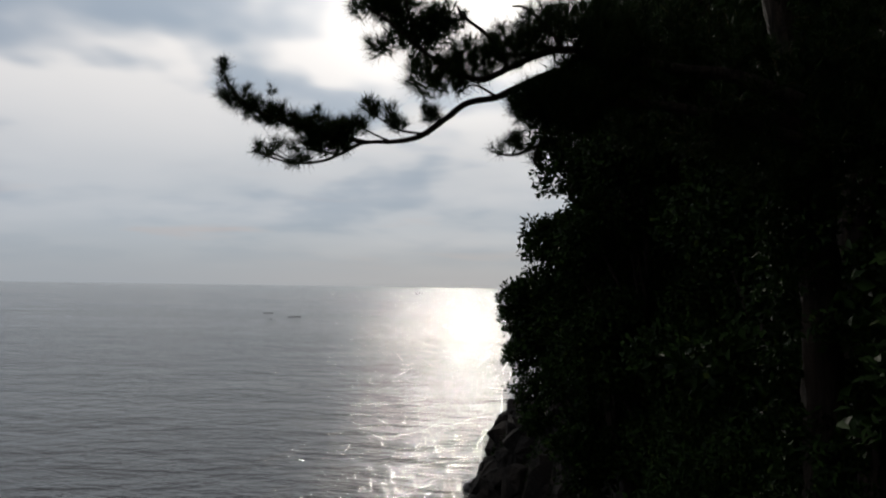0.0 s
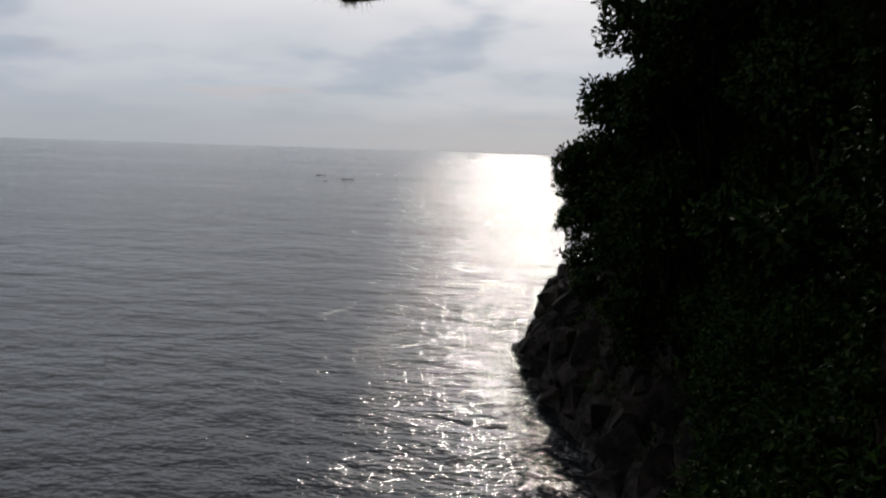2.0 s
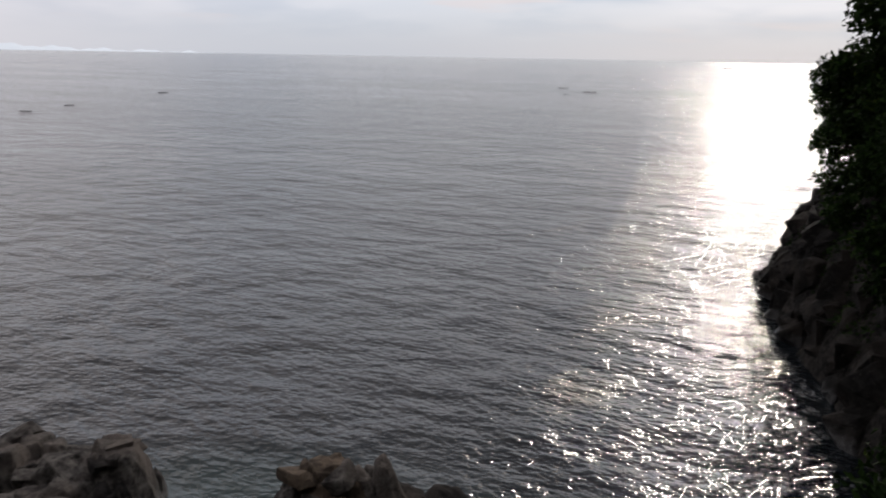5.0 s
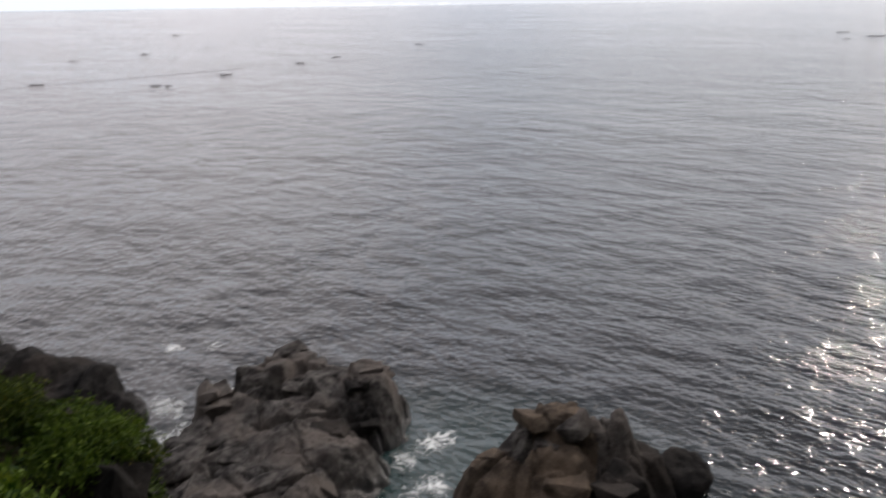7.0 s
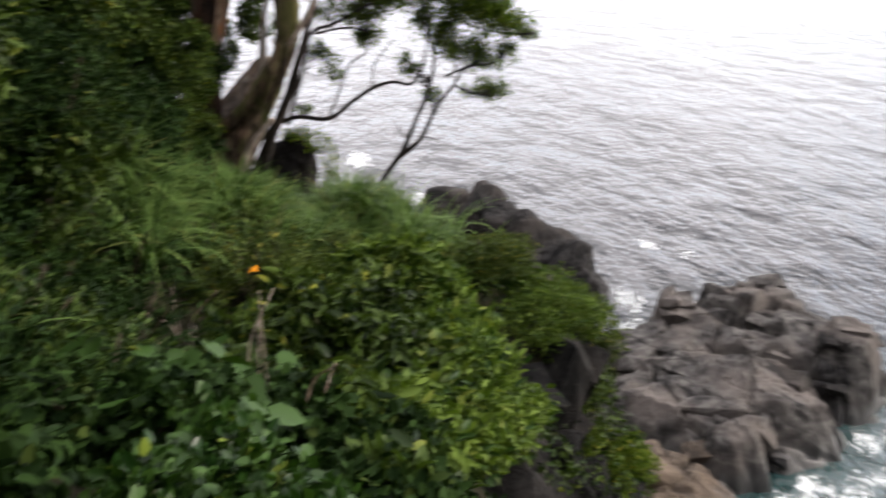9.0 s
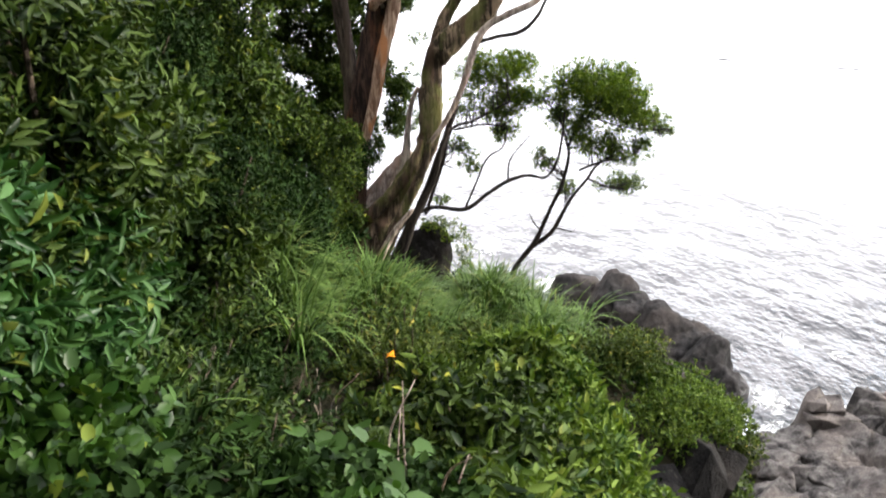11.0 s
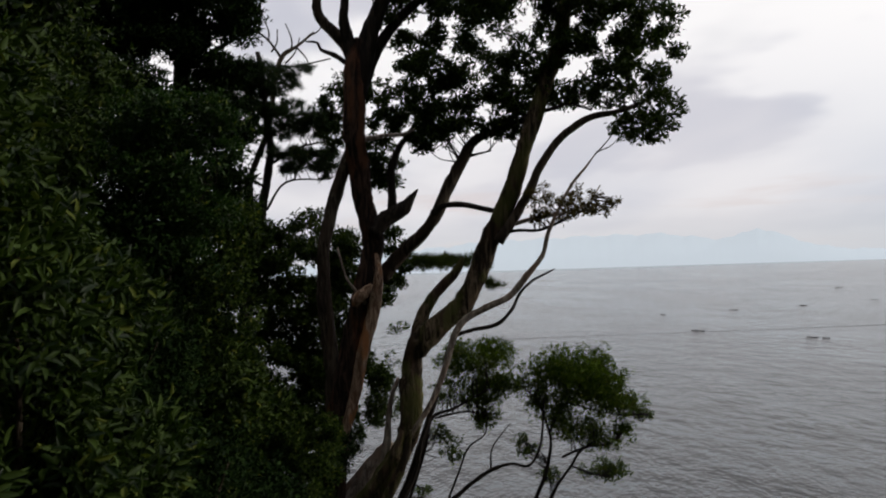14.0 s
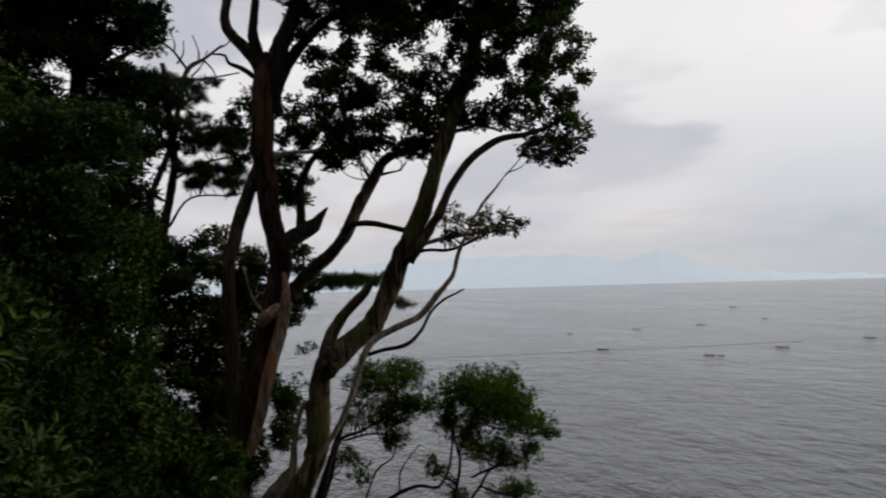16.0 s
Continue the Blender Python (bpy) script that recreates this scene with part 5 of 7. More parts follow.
conifer_crown = [(-12.42, -2.85, 17.40, 0.59, 0.39), (-12.37, -3.03, 16.85, 0.58, 0.29), (-12.49, -2.52, 17.10, 0.39, 0.19), (-12.43, -2.78, 16.41, 0.48, 0.17), (-12.35, -3.12, 15.90, 0.57, 0.21), (-12.47, -2.64, 15.42, 0.38, 0.17), (-12.37, -3.05, 15.32, 0.56, 0.23), (-12.44, -2.73, 14.79, 0.41, 0.24), (-12.36, -3.07, 14.43, 0.46, 0.28), (-12.42, -2.82, 14.16, 0.46, 0.28), (-12.24, -3.51, 17.17, 0.58, 0.39), (-12.12, -3.89, 17.31, 0.58, 0.29), (-12.17, -3.75, 16.71, 0.58, 0.25), (-12.04, -4.14, 16.15, 0.57, 0.25), (-12.17, -3.76, 15.91, 0.47, 0.23), (-12.14, -3.84, 15.30, 0.56, 0.28), (-11.99, -4.28, 16.84, 0.58, 0.29), (-11.91, -4.50, 15.87, 0.57, 0.28), (-12.52, -2.34, 17.44, 0.23, 0.20), ]
conifer_crown_low = [(-11.64, -4.63, 17.15, 0.67, 0.38), (-11.55, -4.84, 16.37, 0.66, 0.47), (-11.49, -4.98, 15.54, 0.65, 0.56), (-11.72, -4.44, 14.98, 0.74, 0.46), (-11.97, -3.71, 14.66, 0.64, 0.46), (-11.46, -5.05, 14.72, 0.64, 0.55), (-12.08, -3.34, 13.89, 0.55, 0.46), (-11.92, -3.87, 13.90, 0.73, 0.46), (-11.66, -4.59, 14.15, 0.73, 0.55), (-12.10, -3.28, 17.92, 1.07, 0.39), (-11.73, -4.41, 17.69, 0.97, 0.48), (-11.38, -5.23, 17.23, 0.58, 0.77), (-12.31, -2.37, 13.79, 0.36, 0.27), (-12.28, -2.55, 13.26, 0.45, 0.45), ]
mid_leaves = [(-11.44, -1.39, 13.66, 0.42, 0.34), (-11.49, -0.99, 13.49, 0.33, 0.33), (-11.41, -1.64, 13.26, 0.50, 0.33), (-11.48, -1.00, 13.08, 0.25, 0.42), (-11.53, -0.16, 13.47, 0.22, 0.28), (-11.53, -0.09, 13.06, 0.20, 0.20), (-11.52, -0.34, 12.81, 0.17, 0.17), (-11.43, -1.50, 12.68, 0.42, 0.33), (-11.38, -1.84, 12.19, 0.42, 0.42), (-11.44, -1.45, 11.84, 0.34, 0.42), (-11.36, -1.95, 13.51, 0.33, 0.33), (-11.36, -1.98, 12.77, 0.33, 0.33), (-11.32, -2.16, 12.04, 0.34, 0.42), (-11.4, -1.34, 12.34, 0.3, 0.35), (-11.4, -1.44, 11.85, 0.3, 0.35), (-11.4, -1.87, 11.36, 0.36, 0.36), (-11.4, -1.55, 11.0, 0.34, 0.36), (-11.4, -2.39, 10.9, 0.4, 0.4), (-11.6, -1.24, 11.6, 0.28, 0.36), (-11.6, -1.42, 10.67, 0.3, 0.36), (-11.6, -1.0, 12.1, 0.22, 0.26), (-11.8, -1.04, 12.44, 0.34, 0.34), (-11.8, -1.2, 11.95, 0.36, 0.36), (-11.8, -0.95, 13.09, 0.3, 0.3), (-11.8, -1.33, 11.31, 0.4, 0.4), (-11.8, -1.06, 10.81, 0.34, 0.34), (-11.8, -1.31, 12.77, 0.34, 0.34), (-11.8, -1.51, 11.2, 0.26, 0.26), (-11.8, -1.33, 11.63, 0.22, 0.22), ]
mid_leaves_near = [(-8.51, -1.96, 13.22, 0.32, 0.38), (-8.53, -1.86, 12.67, 0.32, 0.38), (-8.50, -2.00, 12.06, 0.32, 0.38), (-8.55, -1.76, 13.70, 0.25, 0.25), (-8.54, -1.78, 11.61, 0.32, 0.32), (-8.47, -2.11, 13.59, 0.32, 0.32), (-8.43, -2.25, 11.45, 0.32, 0.32), ]
young_tree = thing('young_tree', (-7.6, -3.4, 10.4), 'young broadleaf tree with fresh green leaves above the hedge', 'tree')
limb('trunk', [(-8.13, -2.58, 11.52, 0.065), (-8.15, -2.52, 12.47, 0.054), (-8.17, -2.42, 13.40, 0.044), (-8.19, -2.37, 14.21, 0.032), (-8.21, -2.32, 14.79, 0.020)], bark_dark, young_tree)
limb('branch', [(-8.07, -2.42, 13.22, 0.024), (-8.14, -2.20, 13.74, 0.020), (-8.19, -1.97, 14.09, 0.012)], bark_dark, young_tree)
limb('branch', [(-8.08, -2.38, 13.63, 0.022), (-8.03, -2.55, 14.14, 0.017), (-8.00, -2.63, 14.58, 0.012)], bark_dark, young_tree)
young_crown = [(-7.74, -2.48, 14.64, 0.36, 0.24), (-7.84, -2.13, 14.71, 0.36, 0.24), (-7.79, -2.30, 14.26, 0.42, 0.24), (-7.91, -1.88, 14.38, 0.24, 0.21), (-7.71, -2.56, 13.99, 0.35, 0.24), (-7.86, -2.06, 13.88, 0.35, 0.24), (-7.93, -1.80, 13.77, 0.20, 0.18), (-7.79, -2.33, 13.49, 0.35, 0.24), (-7.92, -1.82, 14.72, 0.22, 0.18), (-7.65, -2.74, 14.36, 0.30, 0.24), (-7.88, -1.97, 13.38, 0.23, 0.23), ]
spray = [(-11.92, 0.35, 13.22, 0.38, 0.08), (-11.90, 0.78, 13.25, 0.29, 0.06), (-11.86, 1.20, 13.16, 0.10, 0.07), (-11.85, 1.33, 12.90, 0.16, 0.10), (-11.92, 0.18, 13.29, 0.21, 0.07), ]
ivy = [(-9.65, -1.25, 11.04, 0.32, 0.29), (-9.62, -1.47, 10.63, 0.36, 0.36), (-9.66, -1.13, 10.61, 0.22, 0.29), (-9.67, -1.04, 11.17, 0.17, 0.19), (-9.60, -1.59, 11.20, 0.29, 0.29), (-9.65, -1.21, 10.18, 0.29, 0.22), (-9.57, -1.74, 10.72, 0.36, 0.43), (-9.69, -0.90, 11.02, 0.10, 0.22), (-9.3, -1.96, 10.86, 0.36, 0.4), (-9.3, -1.15, 10.7, 0.26, 0.3), (-9.3, -1.44, 10.3, 0.3, 0.3), ]
# ---- the pine that reaches in front of the sky
pine = thing('pine', (3.4, 6.5, 10.5), 'black pine with long needles and a bent bough over the sea', 'pine tree')
limb('bough', [(2.81, 6.11, 14.41, 0.075), (2.33, 6.29, 14.64, 0.065), (1.89, 6.42, 14.81, 0.058), (1.42, 6.53, 14.94, 0.048), (1.13, 6.57, 15.00, 0.041), (0.86, 6.61, 15.01, 0.038), (0.58, 6.63, 14.91, 0.033), (0.33, 6.64, 14.80, 0.029), (0.07, 6.64, 14.74, 0.027), (-0.13, 6.64, 14.60, 0.027), (-0.35, 6.62, 14.44, 0.025), (-0.58, 6.60, 14.38, 0.022), (-0.86, 6.57, 14.36, 0.019), (-1.03, 6.54, 14.27, 0.015), (-1.22, 6.50, 14.18, 0.011), (-1.46, 6.45, 14.15, 0.010), (-1.65, 6.40, 14.19, 0.008), (-1.80, 6.36, 14.24, 0.007)], bark_dark, pine)
limb('branch', [(-0.83, 6.57, 14.36, 0.019), (-1.08, 6.53, 14.40, 0.019), (-1.33, 6.48, 14.44, 0.017), (-1.57, 6.42, 14.52, 0.017), (-1.78, 6.37, 14.60, 0.015), (-1.95, 6.32, 14.72, 0.012), (-2.05, 6.28, 14.88, 0.010), (-2.09, 6.27, 15.05, 0.008)], bark_dark, pine)
limb('bough', [(2.74, 5.93, 14.60, 0.066), (2.26, 6.10, 14.83, 0.060), (1.84, 6.23, 14.95, 0.053), (1.29, 6.35, 15.11, 0.043), (0.81, 6.41, 15.15, 0.037), (0.42, 6.44, 15.01, 0.030), (0.17, 6.44, 14.91, 0.025), (-0.13, 6.44, 15.01, 0.022), (-0.38, 6.42, 15.20, 0.017), (-0.63, 6.40, 15.40, 0.014), (-0.83, 6.37, 15.54, 0.011)], bark_dark, pine)
limb('branch', [(2.77, 6.02, 14.30, 0.061), (2.08, 6.26, 14.58, 0.049), (1.40, 6.43, 14.71, 0.037), (1.16, 6.47, 14.67, 0.029), (0.92, 6.50, 14.50, 0.020), (0.68, 6.52, 14.33, 0.016), (0.46, 6.54, 14.25, 0.012), (0.28, 6.54, 14.29, 0.008)], bark_dark, pine)
limb('branch', [(1.12, 6.47, 14.65, 0.020), (0.83, 6.51, 14.55, 0.018), (0.63, 6.53, 14.63, 0.012), (0.50, 6.53, 14.71, 0.008)], bark_dark, pine)
limb('trunk', [(3.13, 6.41, 9.44, 0.216), (3.12, 6.41, 10.35, 0.192), (3.11, 6.42, 11.28, 0.177), (3.09, 6.43, 12.21, 0.164), (3.06, 6.44, 13.17, 0.154), (3.00, 6.46, 14.14, 0.147), (2.91, 6.50, 15.04, 0.133), (2.80, 6.55, 15.65, 0.123), (2.68, 6.59, 16.29, 0.108)], bark_dark, pine)
limb('twig', [(-0.28, 6.63, 14.45, 0.012), (-0.53, 6.61, 14.48, 0.010), (-0.69, 6.59, 14.56, 0.008), (-0.84, 6.57, 14.68, 0.006)], bark_dark, pine)
limb('twig', [(-0.63, 6.60, 14.38, 0.010), (-0.76, 6.58, 14.43, 0.008), (-0.89, 6.56, 14.50, 0.006)], bark_dark, pine)
limb('twig', [(-0.13, 6.64, 14.59, 0.010), (-0.23, 6.63, 14.62, 0.008), (-0.29, 6.63, 14.67, 0.006)], bark_dark, pine)
limb('twig', [(0.33, 6.64, 14.80, 0.013), (0.12, 6.64, 14.91, 0.010), (-0.03, 6.64, 14.83, 0.008)], bark_dark, pine)
limb('twig', [(-1.08, 6.53, 14.24, 0.010), (-1.27, 6.49, 14.27, 0.008), (-1.47, 6.45, 14.29, 0.006)], bark_dark, pine)
limb('twig', [(-1.46, 6.45, 14.15, 0.008), (-1.66, 6.40, 14.24, 0.008), (-1.75, 6.38, 14.31, 0.006), (-1.81, 6.36, 14.27, 0.004)], bark_dark, pine)
limb('twig', [(0.46, 6.54, 14.25, 0.008), (0.51, 6.53, 14.35, 0.008), (0.46, 6.54, 14.43, 0.006)], bark_dark, pine)
limb('twig', [(0.68, 6.52, 14.32, 0.010), (0.66, 6.52, 14.20, 0.008), (0.72, 6.52, 14.17, 0.006)], bark_dark, pine)
limb('branch', [(-0.38, 6.42, 15.20, 0.016), (-0.43, 6.42, 15.35, 0.015), (-0.48, 6.41, 15.55, 0.013), (-0.51, 6.41, 15.76, 0.011)], bark_dark, pine)
limb('branch', [(0.42, 6.44, 15.01, 0.020), (0.27, 6.44, 15.26, 0.017), (0.02, 6.44, 15.46, 0.013), (-0.04, 6.44, 15.56, 0.008)], bark_dark, pine)
limb('branch', [(0.91, 6.40, 15.15, 0.021), (0.71, 6.42, 15.41, 0.017), (0.56, 6.43, 15.54, 0.013), (0.44, 6.44, 15.56, 0.008)], bark_dark, pine)
pine_mass = [(-0.23, 6.53, 14.96, 0.26, 0.18), (-0.39, 6.52, 15.34, 0.26, 0.19), (-0.14, 6.54, 15.45, 0.19, 0.16), (0.07, 6.54, 15.09, 0.21, 0.21), (0.42, 6.54, 15.19, 0.26, 0.18), (0.72, 6.52, 15.34, 0.26, 0.21), (-0.69, 6.49, 15.53, 0.16, 0.10), (-0.74, 6.48, 15.20, 0.11, 0.07), (0.73, 6.52, 14.68, 0.23, 0.11), (0.92, 6.50, 14.73, 0.21, 0.15), (1.11, 6.48, 15.32, 0.32, 0.32), (-0.59, 6.50, 15.59, 0.21, 0.13), (-0.89, 6.46, 15.55, 0.11, 0.07), (1.21, 6.46, 14.77, 0.26, 0.21), (1.35, 6.44, 15.16, 0.31, 0.31), (0.55, 6.5, 14.67, 0.14, 0.12), (0.72, 6.5, 14.75, 0.2, 0.14), (0.92, 6.5, 14.83, 0.2, 0.16), (0.85, 6.5, 14.6, 0.16, 0.12), (1.02, 6.5, 14.58, 0.2, 0.16), (0.65, 6.5, 14.55, 0.1, 0.08), ]
pine_hind = [(1.70, 6.47, 15.32, 0.37, 0.32), (1.80, 6.45, 14.77, 0.36, 0.26), (2.15, 6.35, 15.09, 0.42, 0.37), (2.15, 6.35, 14.45, 0.36, 0.26), (2.58, 6.20, 14.81, 0.42, 0.37), (2.61, 6.19, 14.19, 0.36, 0.31), (1.52, 6.51, 14.43, 0.26, 0.21), (3.04, 6.01, 14.99, 0.42, 0.42), (3.04, 6.01, 14.25, 0.41, 0.41), ]
bough_needles = [(-2.06, 6.28, 14.90, 0.04, 0.12), (-2.01, 6.29, 14.73, 0.07, 0.08), (-1.90, 6.33, 14.67, 0.09, 0.09), (-1.76, 6.37, 14.60, 0.11, 0.08), (-1.62, 6.41, 14.56, 0.11, 0.08), (-1.50, 6.44, 14.52, 0.09, 0.06), (-1.38, 6.47, 14.48, 0.11, 0.07), (-1.23, 6.50, 14.50, 0.10, 0.08), (-1.08, 6.53, 14.44, 0.10, 0.07), (-0.94, 6.56, 14.50, 0.10, 0.07), (-1.18, 6.51, 14.36, 0.12, 0.06), (-1.35, 6.48, 14.35, 0.09, 0.06), (-1.08, 6.53, 14.34, 0.09, 0.05), (-0.81, 6.57, 14.68, 0.06, 0.06), (-0.64, 6.60, 14.61, 0.07, 0.07), (-0.56, 6.61, 14.51, 0.06, 0.06), (-0.79, 6.58, 14.61, 0.05, 0.05), (-0.26, 6.63, 14.62, 0.06, 0.05), (-1.49, 6.44, 14.28, 0.05, 0.03), (-1.77, 6.37, 14.25, 0.04, 0.03), (0.49, 6.64, 14.40, 0.05, 0.04), (0.71, 6.62, 14.22, 0.04, 0.03), (-1.8, 6.42, 14.27, 0.03, 0.03), (-1.71, 6.42, 14.23, 0.05, 0.04), (-1.61, 6.42, 14.3, 0.05, 0.04), (-1.5, 6.42, 14.15, 0.05, 0.03), (-1.36, 6.42, 14.19, 0.06, 0.04), (-1.2, 6.42, 14.25, 0.06, 0.05), (-1.06, 6.42, 14.28, 0.05, 0.04), (-1.26, 6.42, 14.37, 0.09, 0.05), (-1.06, 6.42, 14.42, 0.09, 0.05), (0.34, 6.53, 14.29, 0.05, 0.04), (0.46, 6.53, 14.38, 0.06, 0.05), (0.58, 6.53, 14.32, 0.06, 0.04), (0.69, 6.53, 14.21, 0.05, 0.04), (0.8, 6.53, 14.35, 0.08, 0.06), (-0.25, 6.53, 14.6, 0.07, 0.05), ]
bough_tips = [(-2.08, 6.27, 14.98, 0.03, 0.06), (-1.87, 6.34, 14.77, 0.03, 0.04), (-1.66, 6.40, 14.79, 0.03, 0.05), (-1.28, 6.49, 14.64, 0.03, 0.05), (-0.85, 6.57, 14.74, 0.03, 0.04), (-0.33, 6.63, 14.70, 0.03, 0.03), (-0.01, 6.64, 15.56, 0.03, 0.06), (0.51, 6.63, 14.76, 0.05, 0.05), (0.58, 6.63, 14.65, 0.07, 0.06), ]
# ---- crowns -------------------------------------------------------------
for clumps, seed in ((leaning_crown, 11), (leaning_crown_top, 12)):
    clumps = broken(clumps, 27, 0.29, 0.55, seed)
    foliage("crown", clumps, leaf_crown, leaning_tree, 0.058, 900, 7, seed, hollow=0.1, slim=0.5, rise=0.2)
    twiggery(clumps, leaning_tree, bark_dark, seed, 1)
bunch = broken(bunch, 7, 0.42, 0.6, 13)
foliage("outer_crown", bunch, leaf_brown, leaning_tree, 0.045, 900, 6, 13, hollow=0.1)
twiggery(bunch, leaning_tree, bark_grey, 13, 2)
for clumps, tree, seed in ((umbrella_crown, umbrella_tree, 14), (low_crown, low_branch_tree, 15)):
    clumps = broken(clumps, 12, 0.58, 0.7, seed)
    foliage("crown", clumps, leaf_sunlit, tree, 0.058, 430, 7, seed, rise=0.6, hollow=0.05, slim=0.34)
    twiggery(clumps, tree, bark_dark, seed, 1)
hind_leaves = broken(hind_leaves, 7, 0.4, 0.7, 16)
foliage("crown", hind_leaves, leaf_fresh, low_branch_tree, 0.055, 900, 7, 16)
twiggery(hind_leaves, low_branch_tree, bark_dark, 16, 1)
pad = broken(pad, 8, 0.38, 0.45, 17)
needles("needle_pad", pad, slope_pine, 0.13, 420, 26, 17, 0.008)
twiggery(pad, slope_pine, bark_dark, 17, 1)
foliage("crown", broken(conifer_crown, 17, 0.40, 0.45, 18), leaf_dark_shaded, dark_conifer, 0.10, 420, 8, 18, slim=0.3)
foliage("crown", broken(conifer_crown_low, 13, 0.42, 0.5, 29), leaf_dark_shaded, dark_conifer, 0.12, 380, 8, 19, slim=0.3)
mid_leaves = broken(mid_leaves, 13, 0.48, 0.6, 20)
foliage("crown", mid_leaves, leaf_crown, forked_tree, 0.062, 900, 7, 20, hollow=0.1, slim=0.5, rise=0.2)
twiggery(mid_leaves, forked_tree, bark_dark, 20, 1)
foliage("crown", mid_leaves_near, leaf_fresh, forked_tree, 0.07, 700, 7, 27)
young_crown = broken(young_crown, 10, 0.42, 0.7, 28)
foliage("crown", young_crown, leaf_broad, young_tree, 0.06, 800, 7, 28, hollow=0.1, slim=0.36)
twiggery(young_crown, young_tree, bark_dark, 28, 1)
spray = broken(spray, 9, 0.4, 0.5, 21)
needles("spray", spray, forked_tree, 0.09, 900, 22, 21, 0.006, mat=spray_mat)
twiggery(spray, forked_tree, bark_dark, 21, 1)
foliage("ivy", broken(ivy, 8, 0.42, 0.8, 22), leaf_fresh, forked_tree, 0.065, 1500, 7, 22, slim=0.3)

# small leafy side shoots between the two trunks
side_leaves = [(-10.76, -0.63, 11.90, 0.17, 0.13), (-10.77, -0.47, 11.70, 0.17, 0.13), (-10.77, -0.34, 11.61, 0.17, 0.13), (-10.77, -0.42, 11.34, 0.17, 0.13), (-10.77, -0.46, 11.14, 0.17, 0.13)]
limb('twig', [(-10.58, -0.80, 12.07, 0.025), (-10.76, -0.63, 11.90, 0.016), (-10.77, -0.42, 11.34, 0.008)], bark_dark, forked_tree)
foliage("crown", side_leaves, leaf_crown, forked_tree, 0.062, 1300, 7, 31, hollow=0.1, slim=0.5, rise=0.2)
foliage("ivy", [(-10.39, -0.96, 10.99, 0.15, 0.20), (-10.39, -0.91, 10.80, 0.15, 0.20), (-10.38, -0.98, 10.57, 0.15, 0.20), (-10.38, -1.05, 10.73, 0.15, 0.20)], leaf_dark_shaded, forked_tree, 0.065, 1300, 7, 33, slim=0.4)
# dark leaf cover added to black out the pine trunk, no known ivy
foliage("ivy", broken([(3.1, 6.41, z, 0.42, 0.5) for z in (10.6, 11.4, 12.2, 13.0, 13.8, 14.6, 15.4, 16.2)], 8, 0.5, 0.8, 31), leaf_dark_shaded, pine, 0.09, 420, 7, 31)
needles("needle_mass", pine_mass, pine, 0.16, 800, 40, 23, 0.0045)
needles("needle_mass", pine_hind, pine, 0.15, 320, 34, 26, 0.008)
needles("needle_tuft", bough_needles, pine, 0.12, 1700, 34, 24, 0.004)
needles("needle_tuft", bough_tips, pine, 0.07, 2500, 20, 25, 0.005, rise=1.6)


# ---- shrubs on the slope ------------------------------------------------
def shrub(name, at, radius, tall, mat, label, seed, size=0.055, density=420, per=7, template=LEAF_LITE, slim=0.42, lumps=9, twigs=5, category="shrub", hollow=0.5, lump=(0.28, 0.5), out=(0.4, 0.95)):
    rng = np.random.default_rng(seed)
    ob = thing(name, at, label, category)
    at = np.array(at)
    clumps = [(at[0], at[1], at[2] + tall * 0.45, radius * 0.7, tall * 0.45)]
    for i in range(lumps):
        a, s = rng.uniform(0, 6.28), rng.uniform(*out)
        r = radius * rng.uniform(*lump)
        clumps.append((at[0] + radius * s * math.cos(a), at[1] + radius * s * math.sin(a), at[2] + tall * (0.25 + 0.6 * rng.uniform() * (1.1 - s * 0.6)), r, min(r, tall * 0.4)))
    for i in range(twigs):
        c = clumps[1 + i % lumps]
        mid = (at * 0.45 + np.array(c[:3]) * 0.55) + rng.normal(0, 0.06, 3)
        limb("stem", [(*at, 0.022), (*mid, 0.014), (c[0], c[1], c[2] + c[4] * 0.5, 0.005)], bark_grey, ob)
    foliage("leaves", clumps, mat, ob, size, density, per, seed, template, slim, hollow=hollow)
    return ob


def on_land(x, y, dz=0.0):
    return (x, y, float(land(np.array([x]), np.array([y]))[0]) + dz)


GLOSSY = "dense glossy dark green evergreen shrub beside the path"
for x, y, r, h, s in [(-3.05, -1.75, 0.72, 3.3, 30), (-3.9, -2.5, 1.15, 4.0, 31), (-4.7, -3.6, 1.5, 4.6, 32), (-3.2, -3.0, 1.2, 4.4, 33), (-6.0, -4.3, 1.5, 4.8, 34), (-2.5, -3.5, 1.2, 4.8, 35)]:
    shrub("evergreen_shrub", on_land(x, y), r, h, leaf_glossy, GLOSSY, s, 0.072, 950, 8, LEAF_FULL, 0.29, 34, 10, hollow=0.3, lump=(0.17, 0.32), out=(0.55, 1.0))
for x, y, r, h, s in [(-2.95, -1.62, 0.42, 1.55, 41), (-2.5, -1.55, 0.38, 1.6, 42), (-3.35, -1.8, 0.45, 1.5, 43)]:
    shrub("broadleaf_shrub", on_land(x, y), r, h, leaf_blue, "low shrub with long blue-green whorled leaves", s, 0.10, 520, 9, LEAF_FULL, 0.27, 12, 5, hollow=0.3, lump=(0.25, 0.45))
